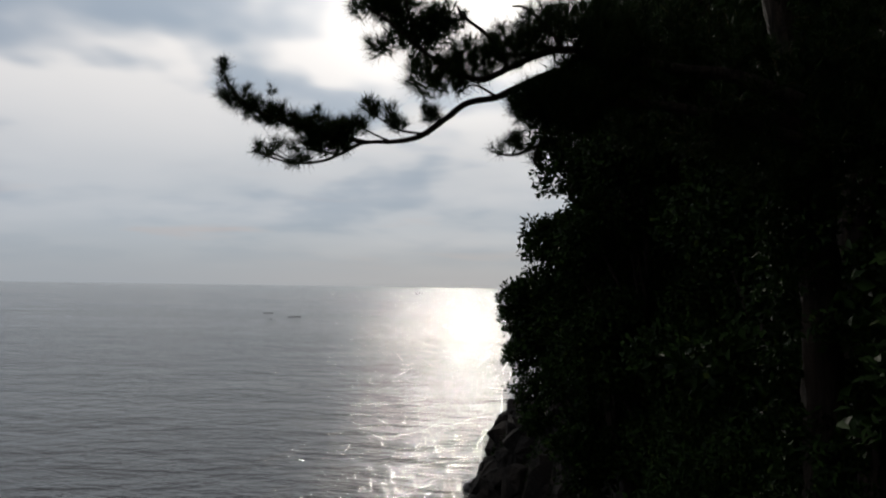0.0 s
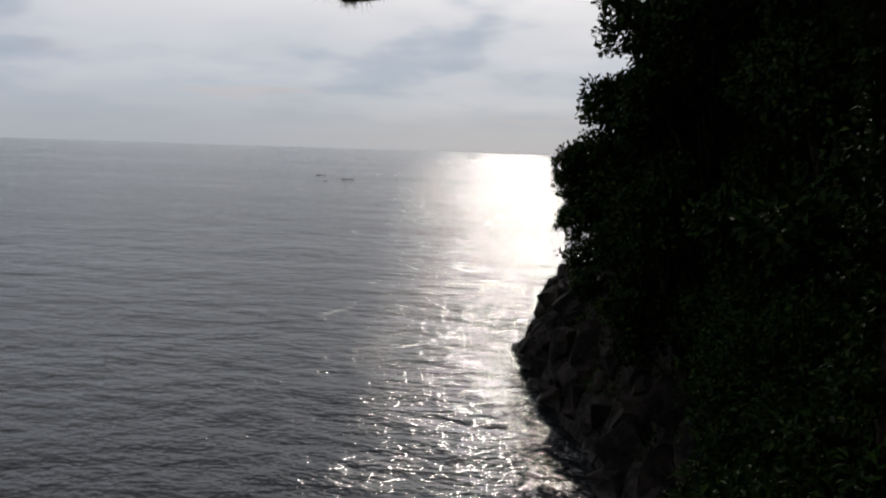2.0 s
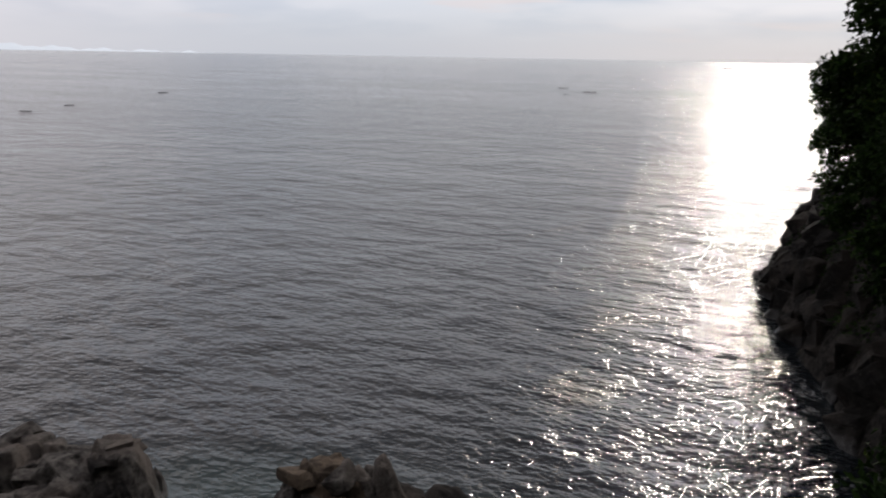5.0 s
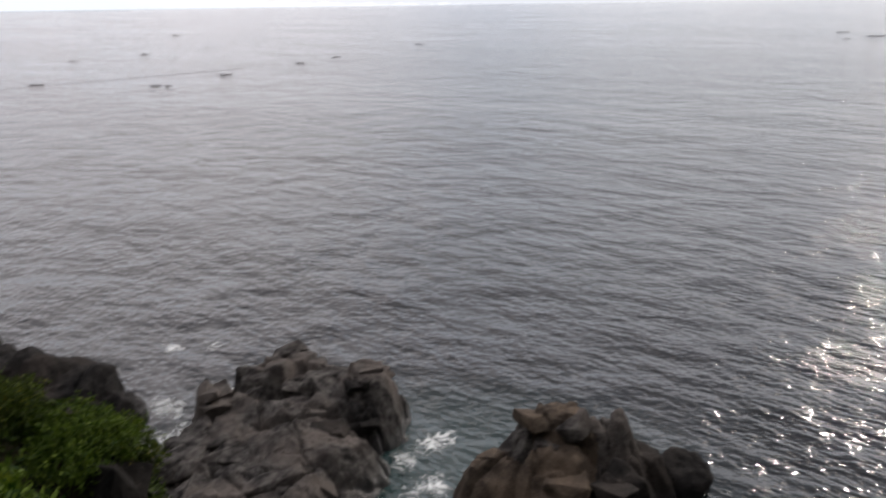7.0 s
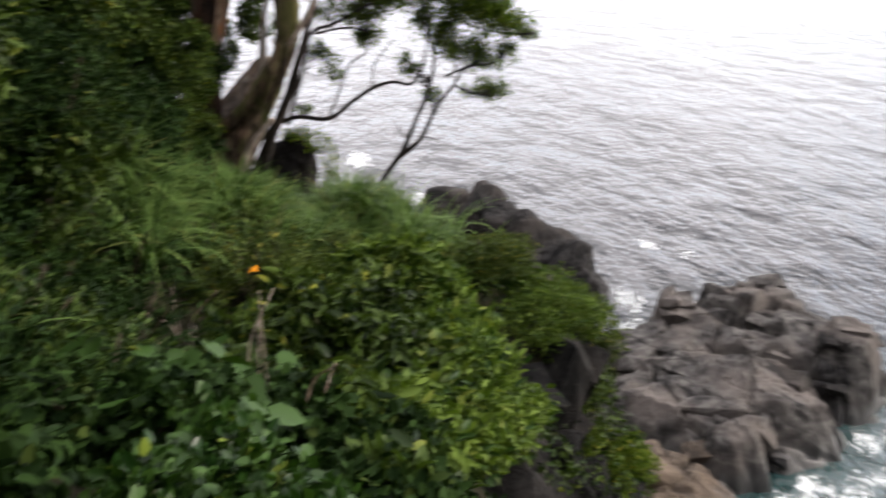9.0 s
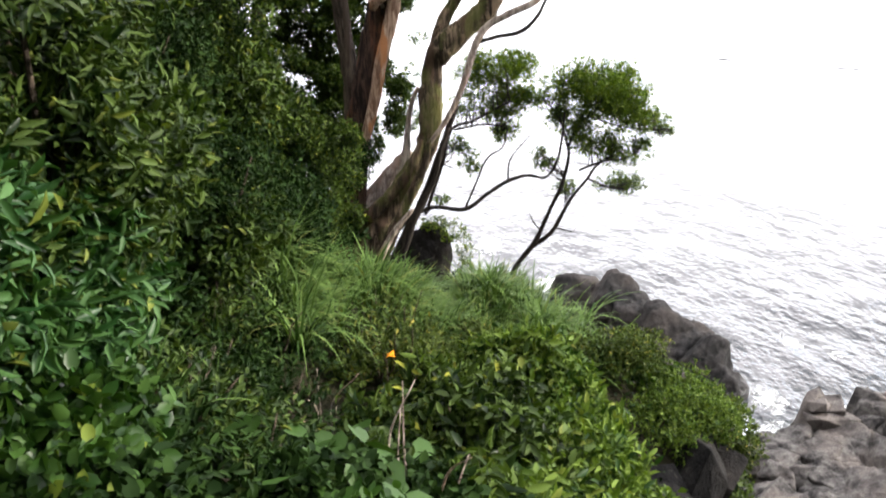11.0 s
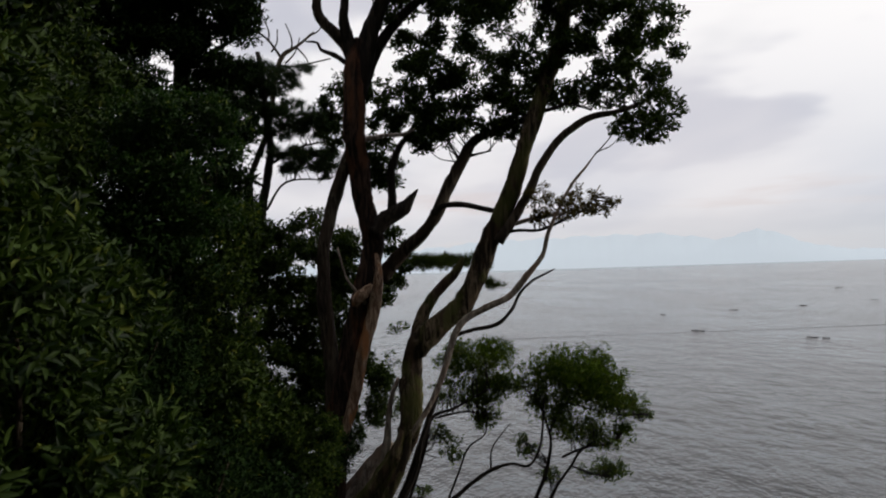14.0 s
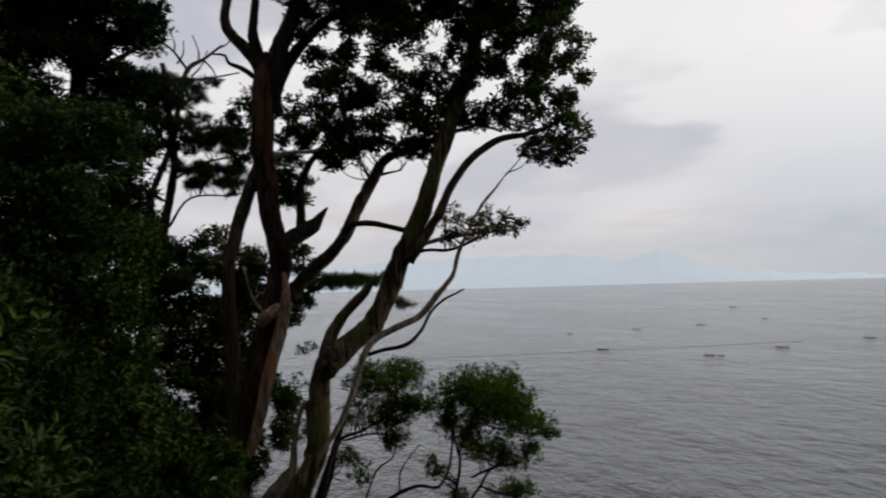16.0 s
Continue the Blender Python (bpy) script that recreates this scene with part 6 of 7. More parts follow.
# hedge shade is put into these shrubs through the near-black leaf colour
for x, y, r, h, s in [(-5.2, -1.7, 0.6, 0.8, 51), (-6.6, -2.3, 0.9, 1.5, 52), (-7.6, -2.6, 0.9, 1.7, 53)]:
    shrub("shade_shrub", on_land(x, y), r, h, leaf_dark_shaded, "dark shrub in the shade of the hedge", s, 0.06, 500, 7, LEAF_LITE, 0.42, 10, 5)
# every second shrub takes the near-black leaf for the shade under the trees
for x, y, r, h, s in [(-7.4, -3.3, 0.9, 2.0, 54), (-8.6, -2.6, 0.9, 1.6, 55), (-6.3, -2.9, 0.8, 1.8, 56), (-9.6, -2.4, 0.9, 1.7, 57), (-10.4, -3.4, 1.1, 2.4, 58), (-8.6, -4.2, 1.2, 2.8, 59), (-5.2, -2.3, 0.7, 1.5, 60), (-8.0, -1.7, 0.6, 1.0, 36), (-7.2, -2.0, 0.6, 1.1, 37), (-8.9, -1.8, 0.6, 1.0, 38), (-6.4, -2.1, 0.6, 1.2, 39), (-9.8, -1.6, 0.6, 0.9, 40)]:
    shrub("evergreen_shrub", on_land(x, y, -0.1), r, h, (leaf_dark_shaded, leaf_glossy)[s % 2], "dense dark evergreen shrub under the trees", s, 0.09, 560, 7, LEAF_FULL, 0.36, 18, 5, hollow=0.3, lump=(0.22, 0.4), out=(0.5, 1.0))
SLOPE = "bushy fresh green undergrowth shrub on the slope"


def bush(at, radius, tall, mat, seed, leaf=0.07, shoots=110, label=SLOPE):
    """A bush of arching leafy shoots on a few bent stems."""
    ob = thing("slope_bush", at, label, "bush")
    rng = np.random.default_rng(seed)
    for i in range(6):
        a, s = rng.uniform(0, 6.28), rng.uniform(0.3, 0.9) * radius
        tip = np.array(at) + (s * math.cos(a), s * math.sin(a), tall * rng.uniform(0.7, 1.0))
        limb("stem", [(*at, 0.014), (*(0.5 * (np.array(at) + tip) + rng.normal(0, 0.05, 3)), 0.010), (*tip, 0.004)], bark_grey, ob)
    sprays("leaves", at, radius, tall, mat, ob, shoots, leaf, 15, seed, rng.uniform(0.26, 0.4), rng.uniform(0.3, 0.6))
    return ob


def mound_bush(at, radius, tall, mat, seed, leaf=0.08, lumps=13, label=SLOPE, slim=0.42, density=900, template=LEAF_FULL):
    """A bush of rounded leafy lumps with deep dark gaps between them, on a few bent stems."""
    rng = np.random.default_rng(seed)
    ob = thing("slope_bush", at, label, "bush")
    at = np.array(at)
    clumps = []
    for i in range(lumps):
        rise, a = 1 - (i + 0.5) / lumps * 0.95, i * 2.4 + rng.uniform(-0.4, 0.4)
        flat = math.sqrt(max(0.0, 1 - rise * rise)) * rng.uniform(0.75, 1.05)
        r = radius * rng.uniform(0.24, 0.42)
        clumps.append((at[0] + radius * flat * math.cos(a), at[1] + radius * flat * math.sin(a), at[2] + tall * rise * rng.uniform(0.6, 1.0), r, r * rng.uniform(0.6, 0.9)))
    for c in clumps[::2]:
        mid = at * 0.5 + np.array(c[:3]) * 0.5 + rng.normal(0, 0.05, 3)
        limb("stem", [(*at, 0.016), (*mid, 0.011), (*c[:3], 0.005)], bark_grey, ob)
    foliage("leaves", clumps, mat, ob, leaf, density, 7, seed, template, slim, 0.5, 0.6)
    return ob


# yellow-green masses along the edge, fresh ones behind them, feathery olive ones among the grass
YELLOWISH = "light yellow-green bush at the cliff edge"
for i, (x, y, r, h) in enumerate([(-7.75, 0.7, 0.5, 0.7), (-7.0, 0.95, 0.6, 0.95), (-6.35, 1.15, 0.6, 0.95), (-5.8, 1.4, 0.5, 0.7), (-5.3, 1.05, 0.55, 0.8), (-4.65, 0.7, 0.5, 0.7), (-4.0, 0.45, 0.42, 0.55)]):
    mound_bush(on_land(x, y, -0.05), r, h, leaf_edge, 600 + i, 0.115, 15, YELLOWISH, 0.32, 520)
for i, (x, y, r, h) in enumerate([(-6.25, 0.25, 0.6, 0.9), (-5.3, 0.35, 0.6, 0.95), (-5.6, -0.35, 0.5, 0.7), (-4.55, 0.1, 0.45, 0.6), (-3.7, 0.15, 0.35, 0.45), (-2.7, 0.3, 0.32, 0.4), (-7.2, 0.15, 0.5, 0.6), (-4.9, -0.35, 0.45, 0.55)]):
    mound_bush(on_land(x, y, -0.05), r, h, (leaf_fresh, leaf_glossy)[i % 2], 620 + i, (0.13, 0.11)[i % 2], 14, SLOPE, (0.32, 0.44)[i % 2], 430)
for i, (x, y, r, h) in enumerate([(-7.6, -0.45, 0.6, 0.85), (-6.9, -0.55, 0.55, 0.8), (-7.9, 0.15, 0.4, 0.5), (-8.6, 0.45, 0.4, 0.35), (-6.6, -0.1, 0.4, 0.6)]):
    bush(on_land(x, y, -0.05), r, h, leaf_olive, 640 + i, 0.085, int(200 * r), "soft olive green bush among the slope grass")
# two in three bushes are coloured near black for the shaded hollow
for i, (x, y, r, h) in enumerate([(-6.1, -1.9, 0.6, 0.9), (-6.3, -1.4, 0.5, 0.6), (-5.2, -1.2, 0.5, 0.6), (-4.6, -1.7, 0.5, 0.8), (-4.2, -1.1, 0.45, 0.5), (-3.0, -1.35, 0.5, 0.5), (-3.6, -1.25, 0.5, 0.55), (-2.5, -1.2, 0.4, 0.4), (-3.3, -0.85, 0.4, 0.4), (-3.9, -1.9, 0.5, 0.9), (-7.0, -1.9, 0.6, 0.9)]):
    bush(on_land(x, y, -0.05), r, h, leaf_dark_shaded if i % 3 else leaf_glossy, 660 + i, 0.08, 90, "dark leafy bush in the shade of the slope")
# most low shrubs get the near-black leaf to paint the slope's dark gaps
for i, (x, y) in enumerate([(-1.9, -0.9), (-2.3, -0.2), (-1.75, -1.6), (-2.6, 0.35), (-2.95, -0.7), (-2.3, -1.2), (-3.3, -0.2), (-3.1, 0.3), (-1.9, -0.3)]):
    shrub("low_shrub", on_land(x, y, -0.05), 0.36, 0.42, (leaf_dark_shaded, leaf_broad, leaf_dark_shaded, leaf_dark_shaded)[i % 4], "low leafy shrub with rounded leaves near the path", 650 + i, 0.06, 1100, 6, LEAF_ROUND, 0.6, 8, 4)
EDGE_SHRUB = "rounded green shrub overhanging the cliff edge"
shrub("edge_shrub", on_land(-8.0, 2.75, 0.05), 0.66, 0.55, leaf_edge, EDGE_SHRUB, 75, 0.05, 1000, 7, LEAF_LITE, 0.42, 12, 4)
shrub("edge_shrub", on_land(-7.9, 3.3, 0.1), 0.5, 0.6, leaf_fresh, EDGE_SHRUB, 81, 0.05, 1000, 7, LEAF_LITE, 0.42, 10, 4)
for x, y, z, r, s in [(-8.35, 3.25, 8.05, 0.5, 78), (-8.8, 3.05, 8.1, 0.5, 79), (-8.0, 3.35, 7.95, 0.42, 80)]:
    shrub("edge_shrub", (x, y, z - 0.38), r, 0.52, leaf_olive, EDGE_SHRUB, s, 0.05, 900, 7, LEAF_LITE, 0.42, 12, 6)
shrub("edge_shrub", on_land(-8.6, 2.2, 0.0), 0.55, 0.6, leaf_olive, EDGE_SHRUB, 76, 0.05, 900, 7, LEAF_LITE, 0.42, 9, 3)
for x, y, z, r, s in [(-7.35, 3.2, 6.9, 0.26, 99), (-7.2, 3.6, 6.2, 0.28, 100), (-7.0, 3.9, 5.6, 0.28, 85), (-7.5, 4.2, 5.0, 0.3, 87), (-7.45, 3.75, 6.5, 0.34, 86), (-7.65, 3.95, 6.2, 0.34, 84)]:
    shrub("fern_patch", (x, y, z - 0.4), r, 0.6, leaf_yellow, "yellow-green ferns clinging to the cliff face", s, 0.07, 700, 7, LEAF_LITE, 0.25, 8, 2, "fern")
# cliff shrubs get the near-black leaf, their backlit side put into the colour
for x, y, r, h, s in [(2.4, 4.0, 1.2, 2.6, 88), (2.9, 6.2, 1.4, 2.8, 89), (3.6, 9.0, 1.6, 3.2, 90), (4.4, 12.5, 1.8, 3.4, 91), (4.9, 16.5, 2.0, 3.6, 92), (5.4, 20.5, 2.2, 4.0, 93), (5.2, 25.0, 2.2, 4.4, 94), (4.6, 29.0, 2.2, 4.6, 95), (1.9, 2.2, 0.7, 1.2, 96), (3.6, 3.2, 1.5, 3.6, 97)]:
    shrub("cliff_shrub", on_land(x + float(np.interp(y, (8, 24), (0.3, 1.8))), y, -0.2), r, h, leaf_dark_shaded, "dense dark shrub on the shaded cliff top", s, 0.09 + 0.004 * y, 260 - 6 * y, 8, LEAF_LITE, 0.45, 14, 4)
# the dark under the roots is built as a solid black boulder
mound = thing("root_hollow_shade", (-10.7, 0.0, 9.2), "solid black mass for the shade of a root hollow, with a mossy edge", "rock")
boulder(mound, (-10.95, 0.0, 9.05), (0.4, 0.42, 0.62), rock_shaded, 66, 0.4, 14, 0.10, 4, name="mound")
foliage("moss", [(-10.85, 0.3, 9.6, 0.2, 0.14), (-10.8, 0.46, 9.3, 0.15, 0.32), (-10.9, 0.05, 9.7, 0.22, 0.08), (-10.75, 0.5, 8.95, 0.14, 0.25)], leaf_yellow, mound, 0.04, 1500, 6, 67)

# broad round leaves low in the undergrowth
broad = thing("leopard_plant", on_land(-3.3, -0.4), "clump of large round bright green leaves in the undergrowth", "plant")
rng = np.random.default_rng(5)
tv, tf = LEAF_ROUND
for i in range(80):
    x, y = -3.35 + rng.normal(0, 0.38), -0.42 + rng.normal(0, 0.16)
    b = np.array([on_land(x, y, rng.uniform(0.12, 0.45))])
    a = rng.uniform(0, 6.28)
    v, f = spread(LEAF_ROUND, b, np.array([(math.cos(a), math.sin(a), -0.25)]), np.array([(0.45 * rng.normal() + 0.3, 0.45 * rng.normal(), 1.0)]), np.array([rng.uniform(0.09, 0.18)]), np.array([rng.uniform(0.10, 0.19)]))
    mesh_object("leaf", v, f, leaf_broad, broad)

# grass: bright tufts on the slope
def tuft(at, length, per, seed, mat=grass_mat, label="tuft of long arching green grass on the slope", width=0.026, r=0.22):
    ob = thing("grass_tuft", at, label, "grass", "grass on the slope")
    rng = np.random.default_rng(seed)
    roots = np.array(at) + np.stack([rng.normal(0, r, 14), rng.normal(0, r, 14), 0 * np.arange(14.0)], -1)
    tagged(blades("sward", roots, mat, ob, length, per, seed, width), kind="stuff")
    return ob


for i, (x, y, l) in enumerate([(-9.8, 1.3, 0.9), (-9.5, 0.6, 0.8), (-8.7, 1.5, 0.7), (-6.4, -1.6, 0.9), (-6.9, -1.45, 0.9), (-8.6, -1.2, 0.7), (-10.0, 1.6, 0.6), (-9.2, 2.0, 0.7), (-7.3, -1.9, 0.9), (-3.15, -1.45, 0.45)]):
    tuft(on_land(x, y, 0.0), l, 13, 200 + i)

def grass_mound(at, r, tall, seed, per=8):
    """A dome of long blades that arch outwards on all sides."""
    ob = thing("grass_mound", at, "lush dome of long arching bright green grass", "grass", "grass on the slope")
    rng = np.random.default_rng(seed)
    a, s = rng.uniform(0, 6.28, 130), np.sqrt(rng.uniform(0, 1, 130))
    out = np.stack([np.cos(a) * s, np.sin(a) * s, 0 * a], -1)
    roots = np.array(at) + out * r + np.array((0, 0, 1.0)) * (tall * (1 - s ** 2) - 0.1)[:, None]
    tagged(blades("sward", roots, grass_mat, ob, 0.52, per, seed, 0.026, out * 2.5, "", 0.05), kind="stuff")
    return ob


for i, (x, y, r, h) in enumerate([(-8.2, -0.8, 0.6, 0.55), (-9.15, -0.5, 0.55, 0.55), (-8.8, -0.05, 0.4, 0.4), (-9.95, 0.7, 0.6, 0.6), (-9.4, 1.4, 0.5, 0.45), (-10.4, 1.0, 0.45, 0.5), (-9.0, 1.0, 0.4, 0.35), (-7.4, -1.7, 0.6, 0.75), (-8.0, -1.5, 0.45, 0.5)]):
    grass_mound(on_land(x, y, -0.05), r, h, 500 + i)

# undergrowth that nobody could count
rng = np.random.default_rng(9)
x, y = rng.uniform(-14, -0.9, 16000), rng.uniform(-7, 3.4, 16000)
keep = (np.hypot(x, y) > 1.2)
x, y = x[keep], y[keep]
z = land(x, y)
keep = z > 6.0
at = np.stack([x, y, z + rng.uniform(0.0, 0.2, len(x))], -1)[keep]
n_leaf = len(at)
v, f = spread(LEAF_LITE, at, rng.normal(size=(n_leaf, 3)), rng.normal(0, 0.5, (n_leaf, 3)) + np.array((0, 0, 1)), rng.uniform(0.04, 0.09, n_leaf), rng.uniform(0.02, 0.05, n_leaf))
# near-black undergrowth paints the shade between the bushes
tagged(mesh_object("undergrowth", v, f, leaf_dark_shaded), "low tangled green undergrowth covering the slope", "undergrowth", kind="stuff")

# ---- the wooded cliff towards the sun
# crowns here are coloured near black, as trees look against the sun
def cliff_tree(at, reach, tall, seed, name="cliff_tree", size=0.16, density=60, lean=0.0, label="dark broadleaf tree leaning out over the cliff edge"):
    rng = np.random.default_rng(seed)
    ob = thing(name, at, label, "tree", "trees on the cliff")
    at = np.array(at)
    clumps = []
    limb("trunk", [(*at, 0.22), (*(at + (rng.normal(0, 0.3) - 0.6 * lean, rng.normal(0, 0.3), tall * 0.4)), 0.16), (*(at + (rng.normal(0, 0.5) - lean, rng.normal(0, 0.5), tall * 0.8)), 0.07)], bark_dark, ob)
    for i in range(16):
        a, s = rng.uniform(0, 6.28), rng.uniform(0.2, 0.9)
        zz = rng.uniform(0.15, 0.95)
        c = at + np.array((reach * s * math.cos(a), reach * s * math.sin(a), tall * zz)) * np.array((1.1 - zz * 0.4, 1.1 - zz * 0.4, 1)) - (lean, 0, 0)
        clumps.append((*c, reach * rng.uniform(0.3, 0.5), reach * rng.uniform(0.25, 0.4)))
        limb("branch", [(*(at + (-0.6 * lean, 0, tall * zz * 0.6)), 0.06), (*(0.5 * (at + (-0.8 * lean, 0, tall * zz * 0.8)) + 0.5 * c), 0.04), (*c, 0.015)], bark_dark, ob)
    foliage("crown", clumps, leaf_dark_shaded, ob, size, density, 8, seed, slim=0.5)
    return ob


for i, (x, y, r, h) in enumerate([(3.75, 33.5, 2.4, 10.5), (4.1, 31, 2.5, 14), (6.8, 28.5, 3.4, 18), (8.2, 34, 3.6, 17), (3.8, 37.0, 2.3, 7.0), (4.9, 24.5, 2.3, 17), (4.5, 29.0, 2.3, 16.5), (6.6, 22, 3.2, 19), (5.9, 17.5, 2.6, 16), (8.6, 17, 3.4, 19), (5.6, 12.5, 2.2, 13), (8.0, 12.5, 2.8, 16), (4.6, 8.8, 1.5, 9.5), (6.9, 9.2, 2.4, 13), (10, 11, 3.2, 16), (4.6, 6.0, 1.3, 7.5), (6.6, 6.0, 2.0, 10), (4.2, 3.8, 1.2, 6.5), (5.6, 36.0, 2.2, 9), (4.2, 26.0, 1.7, 12)]):
    lean = float(np.interp(y, (10, 24, 34, 42), (0.4, 1.8, 1.8, 1.3)))
    cliff_tree(on_land(x + lean, y, -0.3), r, h, 400 + i, lean=lean, size=0.12 + 0.004 * y, density=max(70, 300 - 8 * y))

bower = thing("overhanging_branch", (3.6, 38.0, 10.2), "leafy branch drooping over the bright water", "branch")
limb("branch", [(4.6, 38.0, 10.6, 0.09), (3.6, 38.0, 10.5, 0.07), (2.8, 38.0, 10.3, 0.05), (2.1, 38.0, 10.0, 0.03), (1.7, 38.0, 9.4, 0.012)], bark_dark, bower)
for k, (x, z, r, h) in enumerate([(3.2, 10.6, 0.7, 0.5), (2.5, 10.5, 0.6, 0.45), (1.95, 10.1, 0.35, 0.35), (1.75, 9.5, 0.22, 0.4), (2.4, 9.8, 0.25, 0.3), (2.9, 9.9, 0.3, 0.35), (2.2, 11.2, 0.7, 0.6), (1.75, 11.7, 0.45, 0.4)]):
    foliage("leaves", broken([(x, 38.0, z, r, h)], 9, 0.4, 0.8, 900 + k), leaf_dark_shaded, bower, 0.2, 170, 6, 910 + k, rise=-0.6, slim=0.32)

# creepers and scrub that cover the cliff towards the sun
rng = np.random.default_rng(19)
x, y = rng.uniform(0.6, 14, 70000), rng.uniform(0.5, 50, 70000)
z = land(x, y)
keep = (z > 0.9 + 0.03 * y) & (np.hypot(x, y) > 2.2)
at = np.stack([x, y, z + rng.uniform(-0.05, 0.35, len(x))], -1)[keep]
n_leaf = len(at)
size = rng.uniform(0.10, 0.28, n_leaf)
v, f = spread(LEAF_LITE, at, rng.normal(size=(n_leaf, 3)), rng.normal(0, 0.6, (n_leaf, 3)) + np.array((-0.6, 0, 0.8)), size, size * 0.55)
# scrub leaves carry the cliff's shade in their base colour
tagged(mesh_object("cliff_scrub", v, f, leaf_dark_shaded), "dark creeping scrub that covers the steep cliff", "undergrowth", kind="stuff")

rng = np.random.default_rng(29)
x, y = rng.uniform(-11, -2.5, 26000), rng.uniform(0.8, 6.0, 26000)
z = land(x, y)
keep = (z > 2.0) & (z < 8.6) & (np.sin(2.1 * x + 1.0) * np.sin(1.7 * z) + 0.5 * np.sin(4.3 * x - 2.2 * z) > 0.15)
at = np.stack([x, y + rng.uniform(0.0, 0.5, len(x)), z + rng.uniform(0.0, 0.3, len(x))], -1)[keep]
n_leaf = len(at)
size = rng.uniform(0.05, 0.12, n_leaf)
v, f = spread(LEAF_LITE, at, rng.normal(size=(n_leaf, 3)) + np.array((0, 0.4, -0.4)), rng.normal(0, 0.6, (n_leaf, 3)) + np.array((0, 0.7, 0.6)), size, size * 0.5)
tagged(mesh_object("cliff_creeper", v, f, leaf_crown), "patchy green creeper hanging down the cliff face", "undergrowth", kind="stuff")

# ---- boats, foam and small things ---------------------------------------
boat_mat, n, p = material("dark_painted_hull")
n.put(p.inputs["Base Color"], n.mix(n.noise(here(n), 3, 3), (0.06, 0.062, 0.068), (0.18, 0.18, 0.19)))
p.inputs["Roughness"].default_value = 0.5


def boat(at, turn, size, seed):
    ob = thing("boat", (0, 0, 0), "small dark open fishing boat far out on the water", "boat", "boats on the bay")
    s = np.linspace(-1, 1, 9)
    half = 0.16 * (1 - np.abs(s) ** 2.6) + 0.01
    sheer = 0.14 + 0.10 * s ** 2
    rows = []
    for q, hw, sh in zip(s, half, sheer):
        rows.append([(q * 0.5, -hw, sh), (q * 0.48, -hw * 0.6, -0.03), (q * 0.47, hw * 0.6, -0.03), (q * 0.5, hw, sh), (q * 0.46, hw * 0.8, sh - 0.05), (q * 0.46, -hw * 0.8, sh - 0.05)])
    v = np.array(rows).reshape(-1, 3)
    i, j = np.meshgrid(np.arange(8), np.arange(6), indexing="ij")
    k = (j + 1) % 6
    f = np.stack([i * 6 + j, i * 6 + k, (i + 1) * 6 + k, (i + 1) * 6 + j], -1).reshape(-1, 4)
    mesh_object("hull", v, f, boat_mat, ob)
    bm = bmesh.new()
    bmesh.ops.create_cube(bm, size=1, matrix=Matrix.LocRotScale((-0.12, 0, 0.21), None, (0.18, 0.14, 0.14)))
    bmesh.ops.bevel(bm, geom=bm.edges[:], offset=0.015, segments=1, affect="EDGES")
    me = bpy.data.meshes.new("cabin")
    bm.to_mesh(me)
    bm.free()
    me.materials.append(boat_mat)
    c = new("cabin", me)
    c.parent = ob
    ob.matrix_basis = Matrix.LocRotScale(at, Euler((0, 0, turn)), (size * 0.95, size * 0.7, size * 0.20))
    return ob


for i, (x, y, s) in enumerate([(-146, 55.5, 3.4), (-126.5, 67.5, 2.2), (-124.6, 68.8, 1.8), (-135, 87, 2.8), (-147, 115, 2.8), (-196, 65.5, 2.6), (-205, 88, 2.8), (-214, 112, 3.0), (-232, 144, 2.6), (-180, 190, 3.2), (-337, 193, 5.0), (-155, 133, 2.6),
                                (-89.5, 331, 5.0), (-70.5, 300, 5.5), (-74, 279, 2.5), (-92, 1270, 16.0)]):
    boat((x, y, 0.0), 0.5 + 0.25 * math.sin(i * 2.3), s, i)

foam_mat, n, p = material("sea_foam")
at = n.add("ShaderNodeNewGeometry").outputs["Position"]
away = n.add("ShaderNodeAttribute")
away.attribute_name = "thick"
lace = n.math("ADD", n.noise(at, 2.2, 6, 0.7, 1.2), n.math("MULTIPLY", n.noise(at, 9.0, 4, 0.7, 0.5), 0.35))
cover = n.band(n.math("ADD", lace, n.math("MULTIPLY", away.outputs["Fac"], 0.30)), 0.79, 1.04)
n.put(p.inputs["Base Color"], n.mix(n.noise(at, 30, 4), (0.50, 0.55, 0.55), (0.80, 0.82, 0.82)))
n.put(p.inputs["Alpha"], n.math("MULTIPLY", cover, 0.8))
p.inputs["Roughness"].default_value = 0.8
fv, ff, thick, base = [], [], [], 0
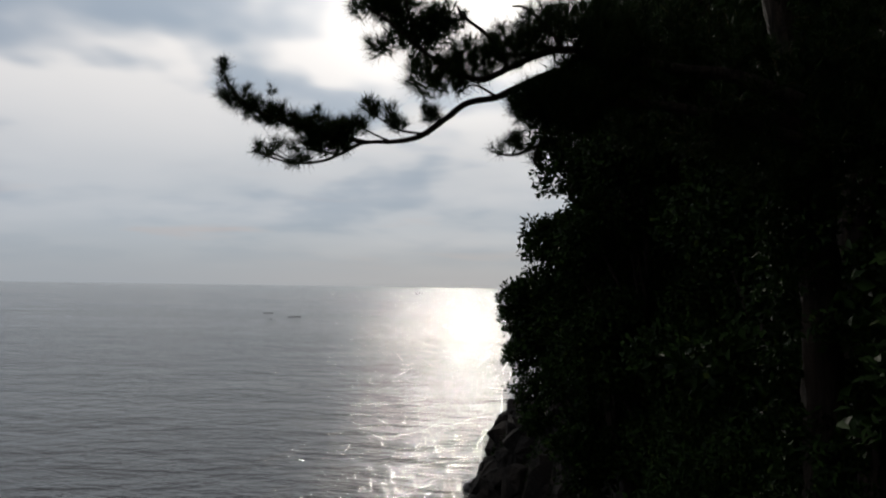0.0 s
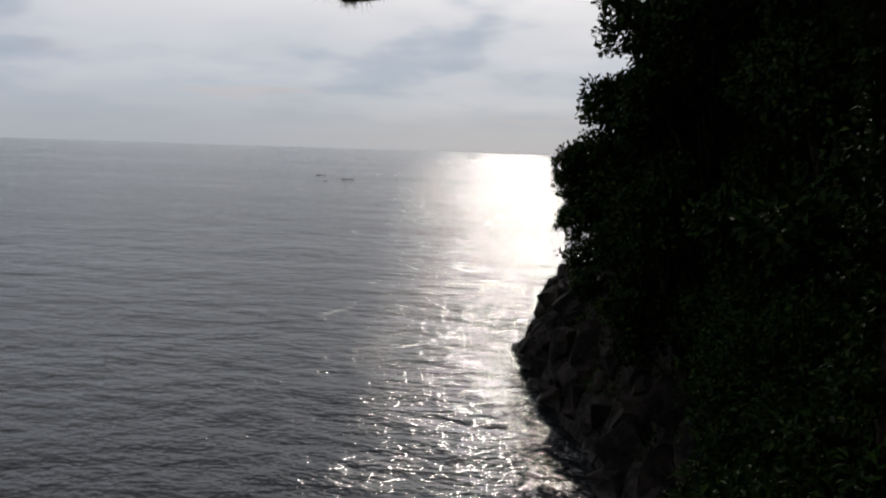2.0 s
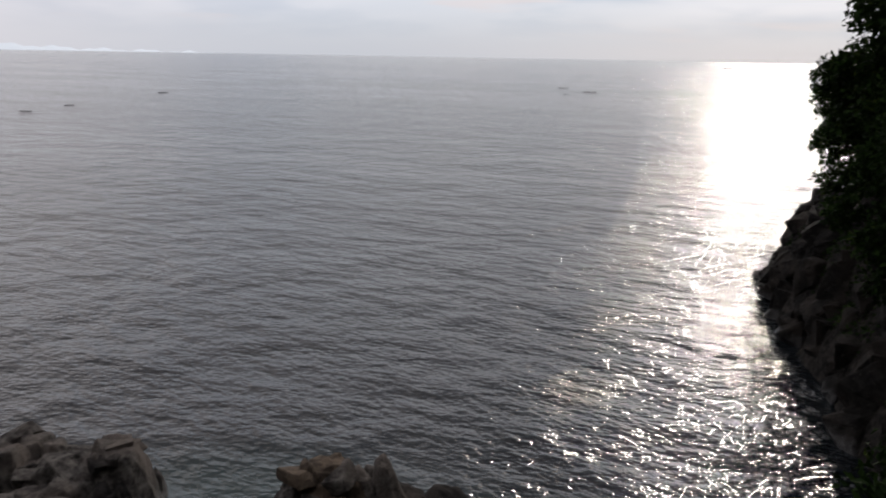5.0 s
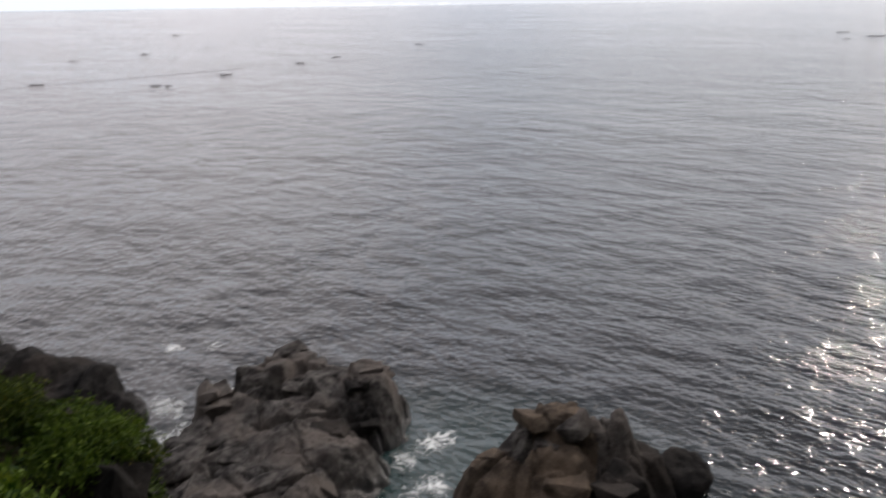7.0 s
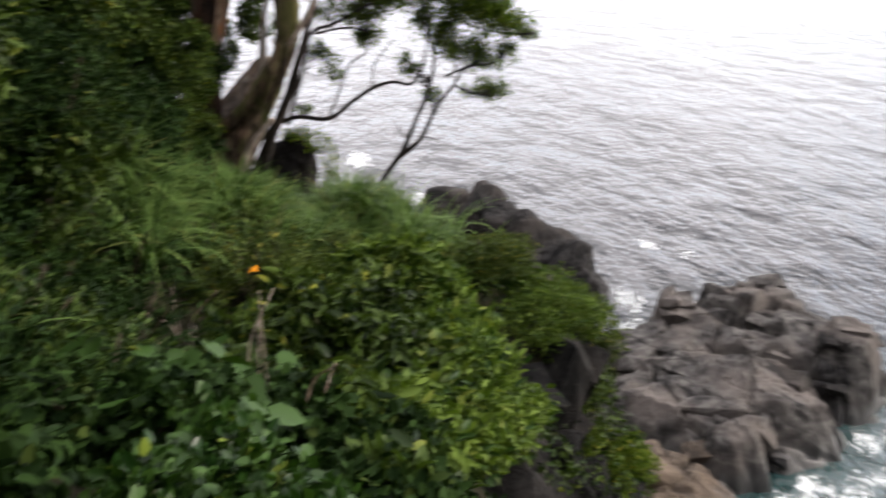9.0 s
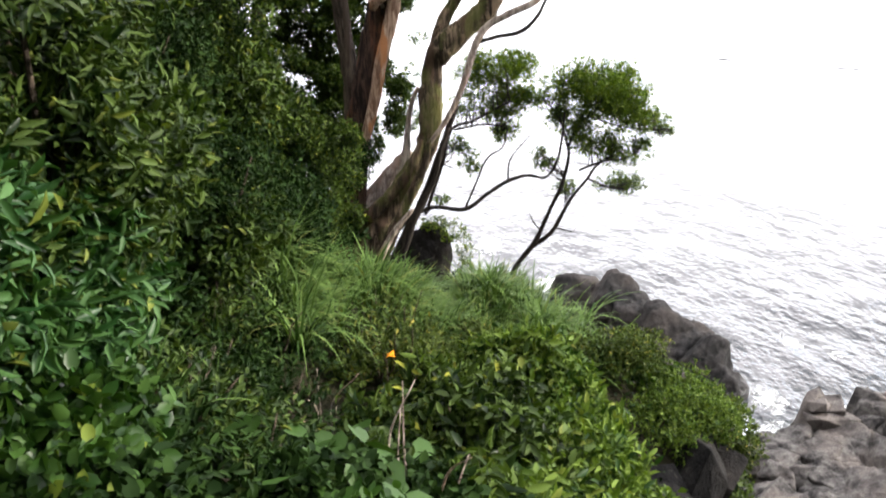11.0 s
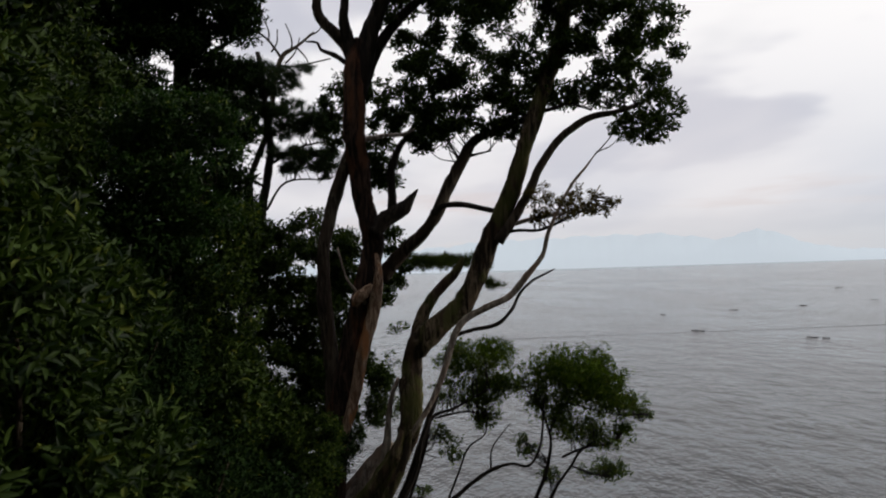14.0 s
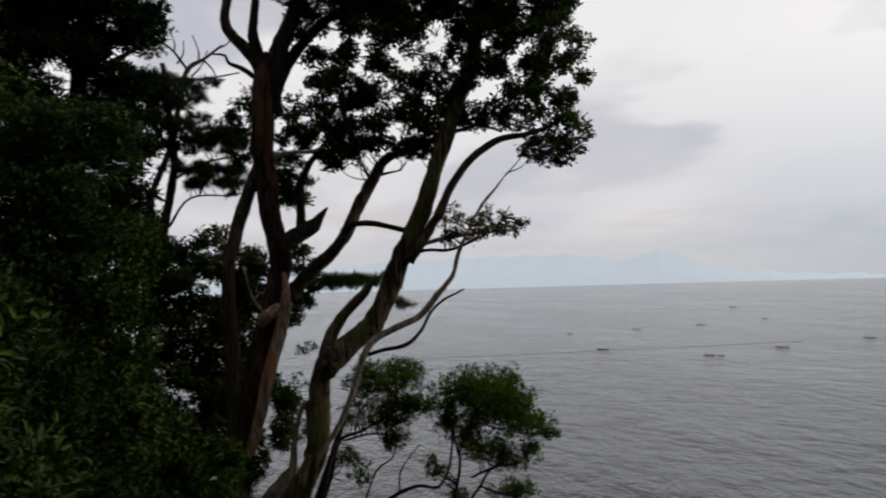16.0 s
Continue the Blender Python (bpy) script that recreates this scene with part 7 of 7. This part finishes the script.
for x, y, rx, ry in [(-18.9, 13.8, 1.5, 1.0), (-17.0, 15.3, 1.5, 0.9), (-20.0, 10.4, 1.5, 1.6), (-25.5, 14.8, 1.0, 0.5), (-14.0, 15.2, 0.8, 1.3), (-12.6, 13.4, 0.9, 1.2), (-12.6, 11.6, 0.9, 1.0), (-29.8, 8.0, 1.8, 1.2), (-25.6, 9.8, 2.2, 0.9), (-22.4, 10.9, 1.4, 0.8),
                     (-39.0, 3.0, 2.6, 1.4), (-11.4, 12.2, 0.8, 0.7), (-33.0, 5.5, 2.0, 1.2), (-21.6, 13.0, 0.9, 0.5), (-20.6, 9.4, 1.5, 1.2), (-21.4, 15.6, 1.2, 0.7), (-19.3, 16.2, 1.3, 0.6), (-14.0, 13.9, 0.8, 0.9), (-12.4, 12.4, 0.8, 1.0), (-12.3, 10.6, 0.7, 0.8), (-26.6, 13.6, 1.0, 0.5), (-22.2, 11.0, 1.0, 0.7)]:
    a = np.arange(24) / 24 * 2 * np.pi
    ring = np.array([(x + rx * s * math.cos(q), y + ry * s * math.sin(q), 0.012) for s in (0.0, 0.35, 0.7, 1.0) for q in a])
    fv.append(ring)
    thick += [w_ for w_ in (1.0, 0.75, 0.35, -0.6) for q in a]
    i, j = np.meshgrid(np.arange(3), np.arange(24), indexing="ij")
    k = (j + 1) % 24
    ff.append(np.stack([i * 24 + j, (i + 1) * 24 + j, (i + 1) * 24 + k, i * 24 + k], -1).reshape(-1, 4) + base)
    base += 96
foam = mesh_object("sea_foam", np.vstack(fv), np.vstack(ff), foam_mat)
foam.data.attributes.new("thick", "FLOAT", "POINT").data.foreach_set("value", np.array(thick, dtype=np.float32))
tagged(foam, "white lacy foam of small waves round the rocks", "foam", kind="stuff")

for k, (x, y, z) in enumerate([(-3.35, -0.12, 10.45), (-5.6, -0.9, 9.6), (-3.9, -0.8, 10.1)]):
    rng = np.random.default_rng(800 + k)
    dry = thing("dry_twig", (x, y, z), "pale dry forked twig standing in the undergrowth", "twig", "dry twigs")
    for i in range(5):
        a = rng.uniform(0, 6.28)
        tip = np.array((x, y, z)) + np.array((0.32 * math.cos(a), 0.32 * math.sin(a), rng.uniform(0.25, 0.6)))
        limb("stem", [(x + 0.08 * math.cos(a), y + 0.08 * math.sin(a), z - 0.1, 0.007), (*(0.5 * (np.array((x, y, z)) + tip) + rng.normal(0, 0.07, 3)), 0.006), (*tip, 0.003)], bark_pale, dry)

wake_mat, n, p = material("smooth_wake_water")
n.put(p.inputs["Base Color"], n.mix(n.noise(here(n), 0.4, 3), (0.004, 0.006, 0.008), (0.010, 0.013, 0.016)))
p.inputs["Roughness"].default_value = 0.35
p.inputs["Specular IOR Level"].default_value = 0.43
p.inputs["IOR"].default_value = 1.33
s = np.linspace(0, 1, 40)
wx, wy = -143.2 + 0.8 * np.sin(4 * s) - 1.0 * s, 14 + s * 84
half = 0.25 + 0.3 * np.abs(2 * s - 0.9)
v = np.vstack([np.stack([wx - half, wy, 0 * s + 0.02], -1), np.stack([wx + half, wy, 0 * s + 0.02], -1)])
k = np.arange(39)
wake = tagged(mesh_object("boat_wake", v, np.stack([k, k + 1, k + 41, k + 40], -1), wake_mat), "thin smooth wake trailing behind a boat", "wake")

log = thing("driftwood_plank", (-11.6, 6.3, 1.1), "weathered orange-edged driftwood plank on the rock shelf", "driftwood")
limb("plank", [(-12.1, 6.2, 1.25, 0.10), (-11.6, 6.5, 1.2, 0.12), (-11.1, 6.7, 1.1, 0.08)], bark_pale, log)

for k, (x, y, z) in enumerate([(-6.45, -0.43, 9.80), (-6.25, -0.50, 9.52)]):
    lily = thing("orange_lily", on_land(x, y), "small orange lily in the undergrowth", "flower")
    limb("stalk", [(*on_land(x, y), 0.006), (x, y, z - 0.2, 0.005), (x + 0.02, y, z, 0.004)], bark_grey, lily)
    for i in range(7):
        a = i * 2.4
        v, f = spread(LEAF_FULL, np.array([(x + 0.02, y + 0.04 * (i % 3), z + 0.03 * (i % 2))]), np.array([(math.cos(a), math.sin(a), 0.5)]), np.array([(0.1, 0.2, 1.0)]), np.array([0.05]), np.array([0.024]))
        mesh_object("petal", v, f, flower_mat, lily)
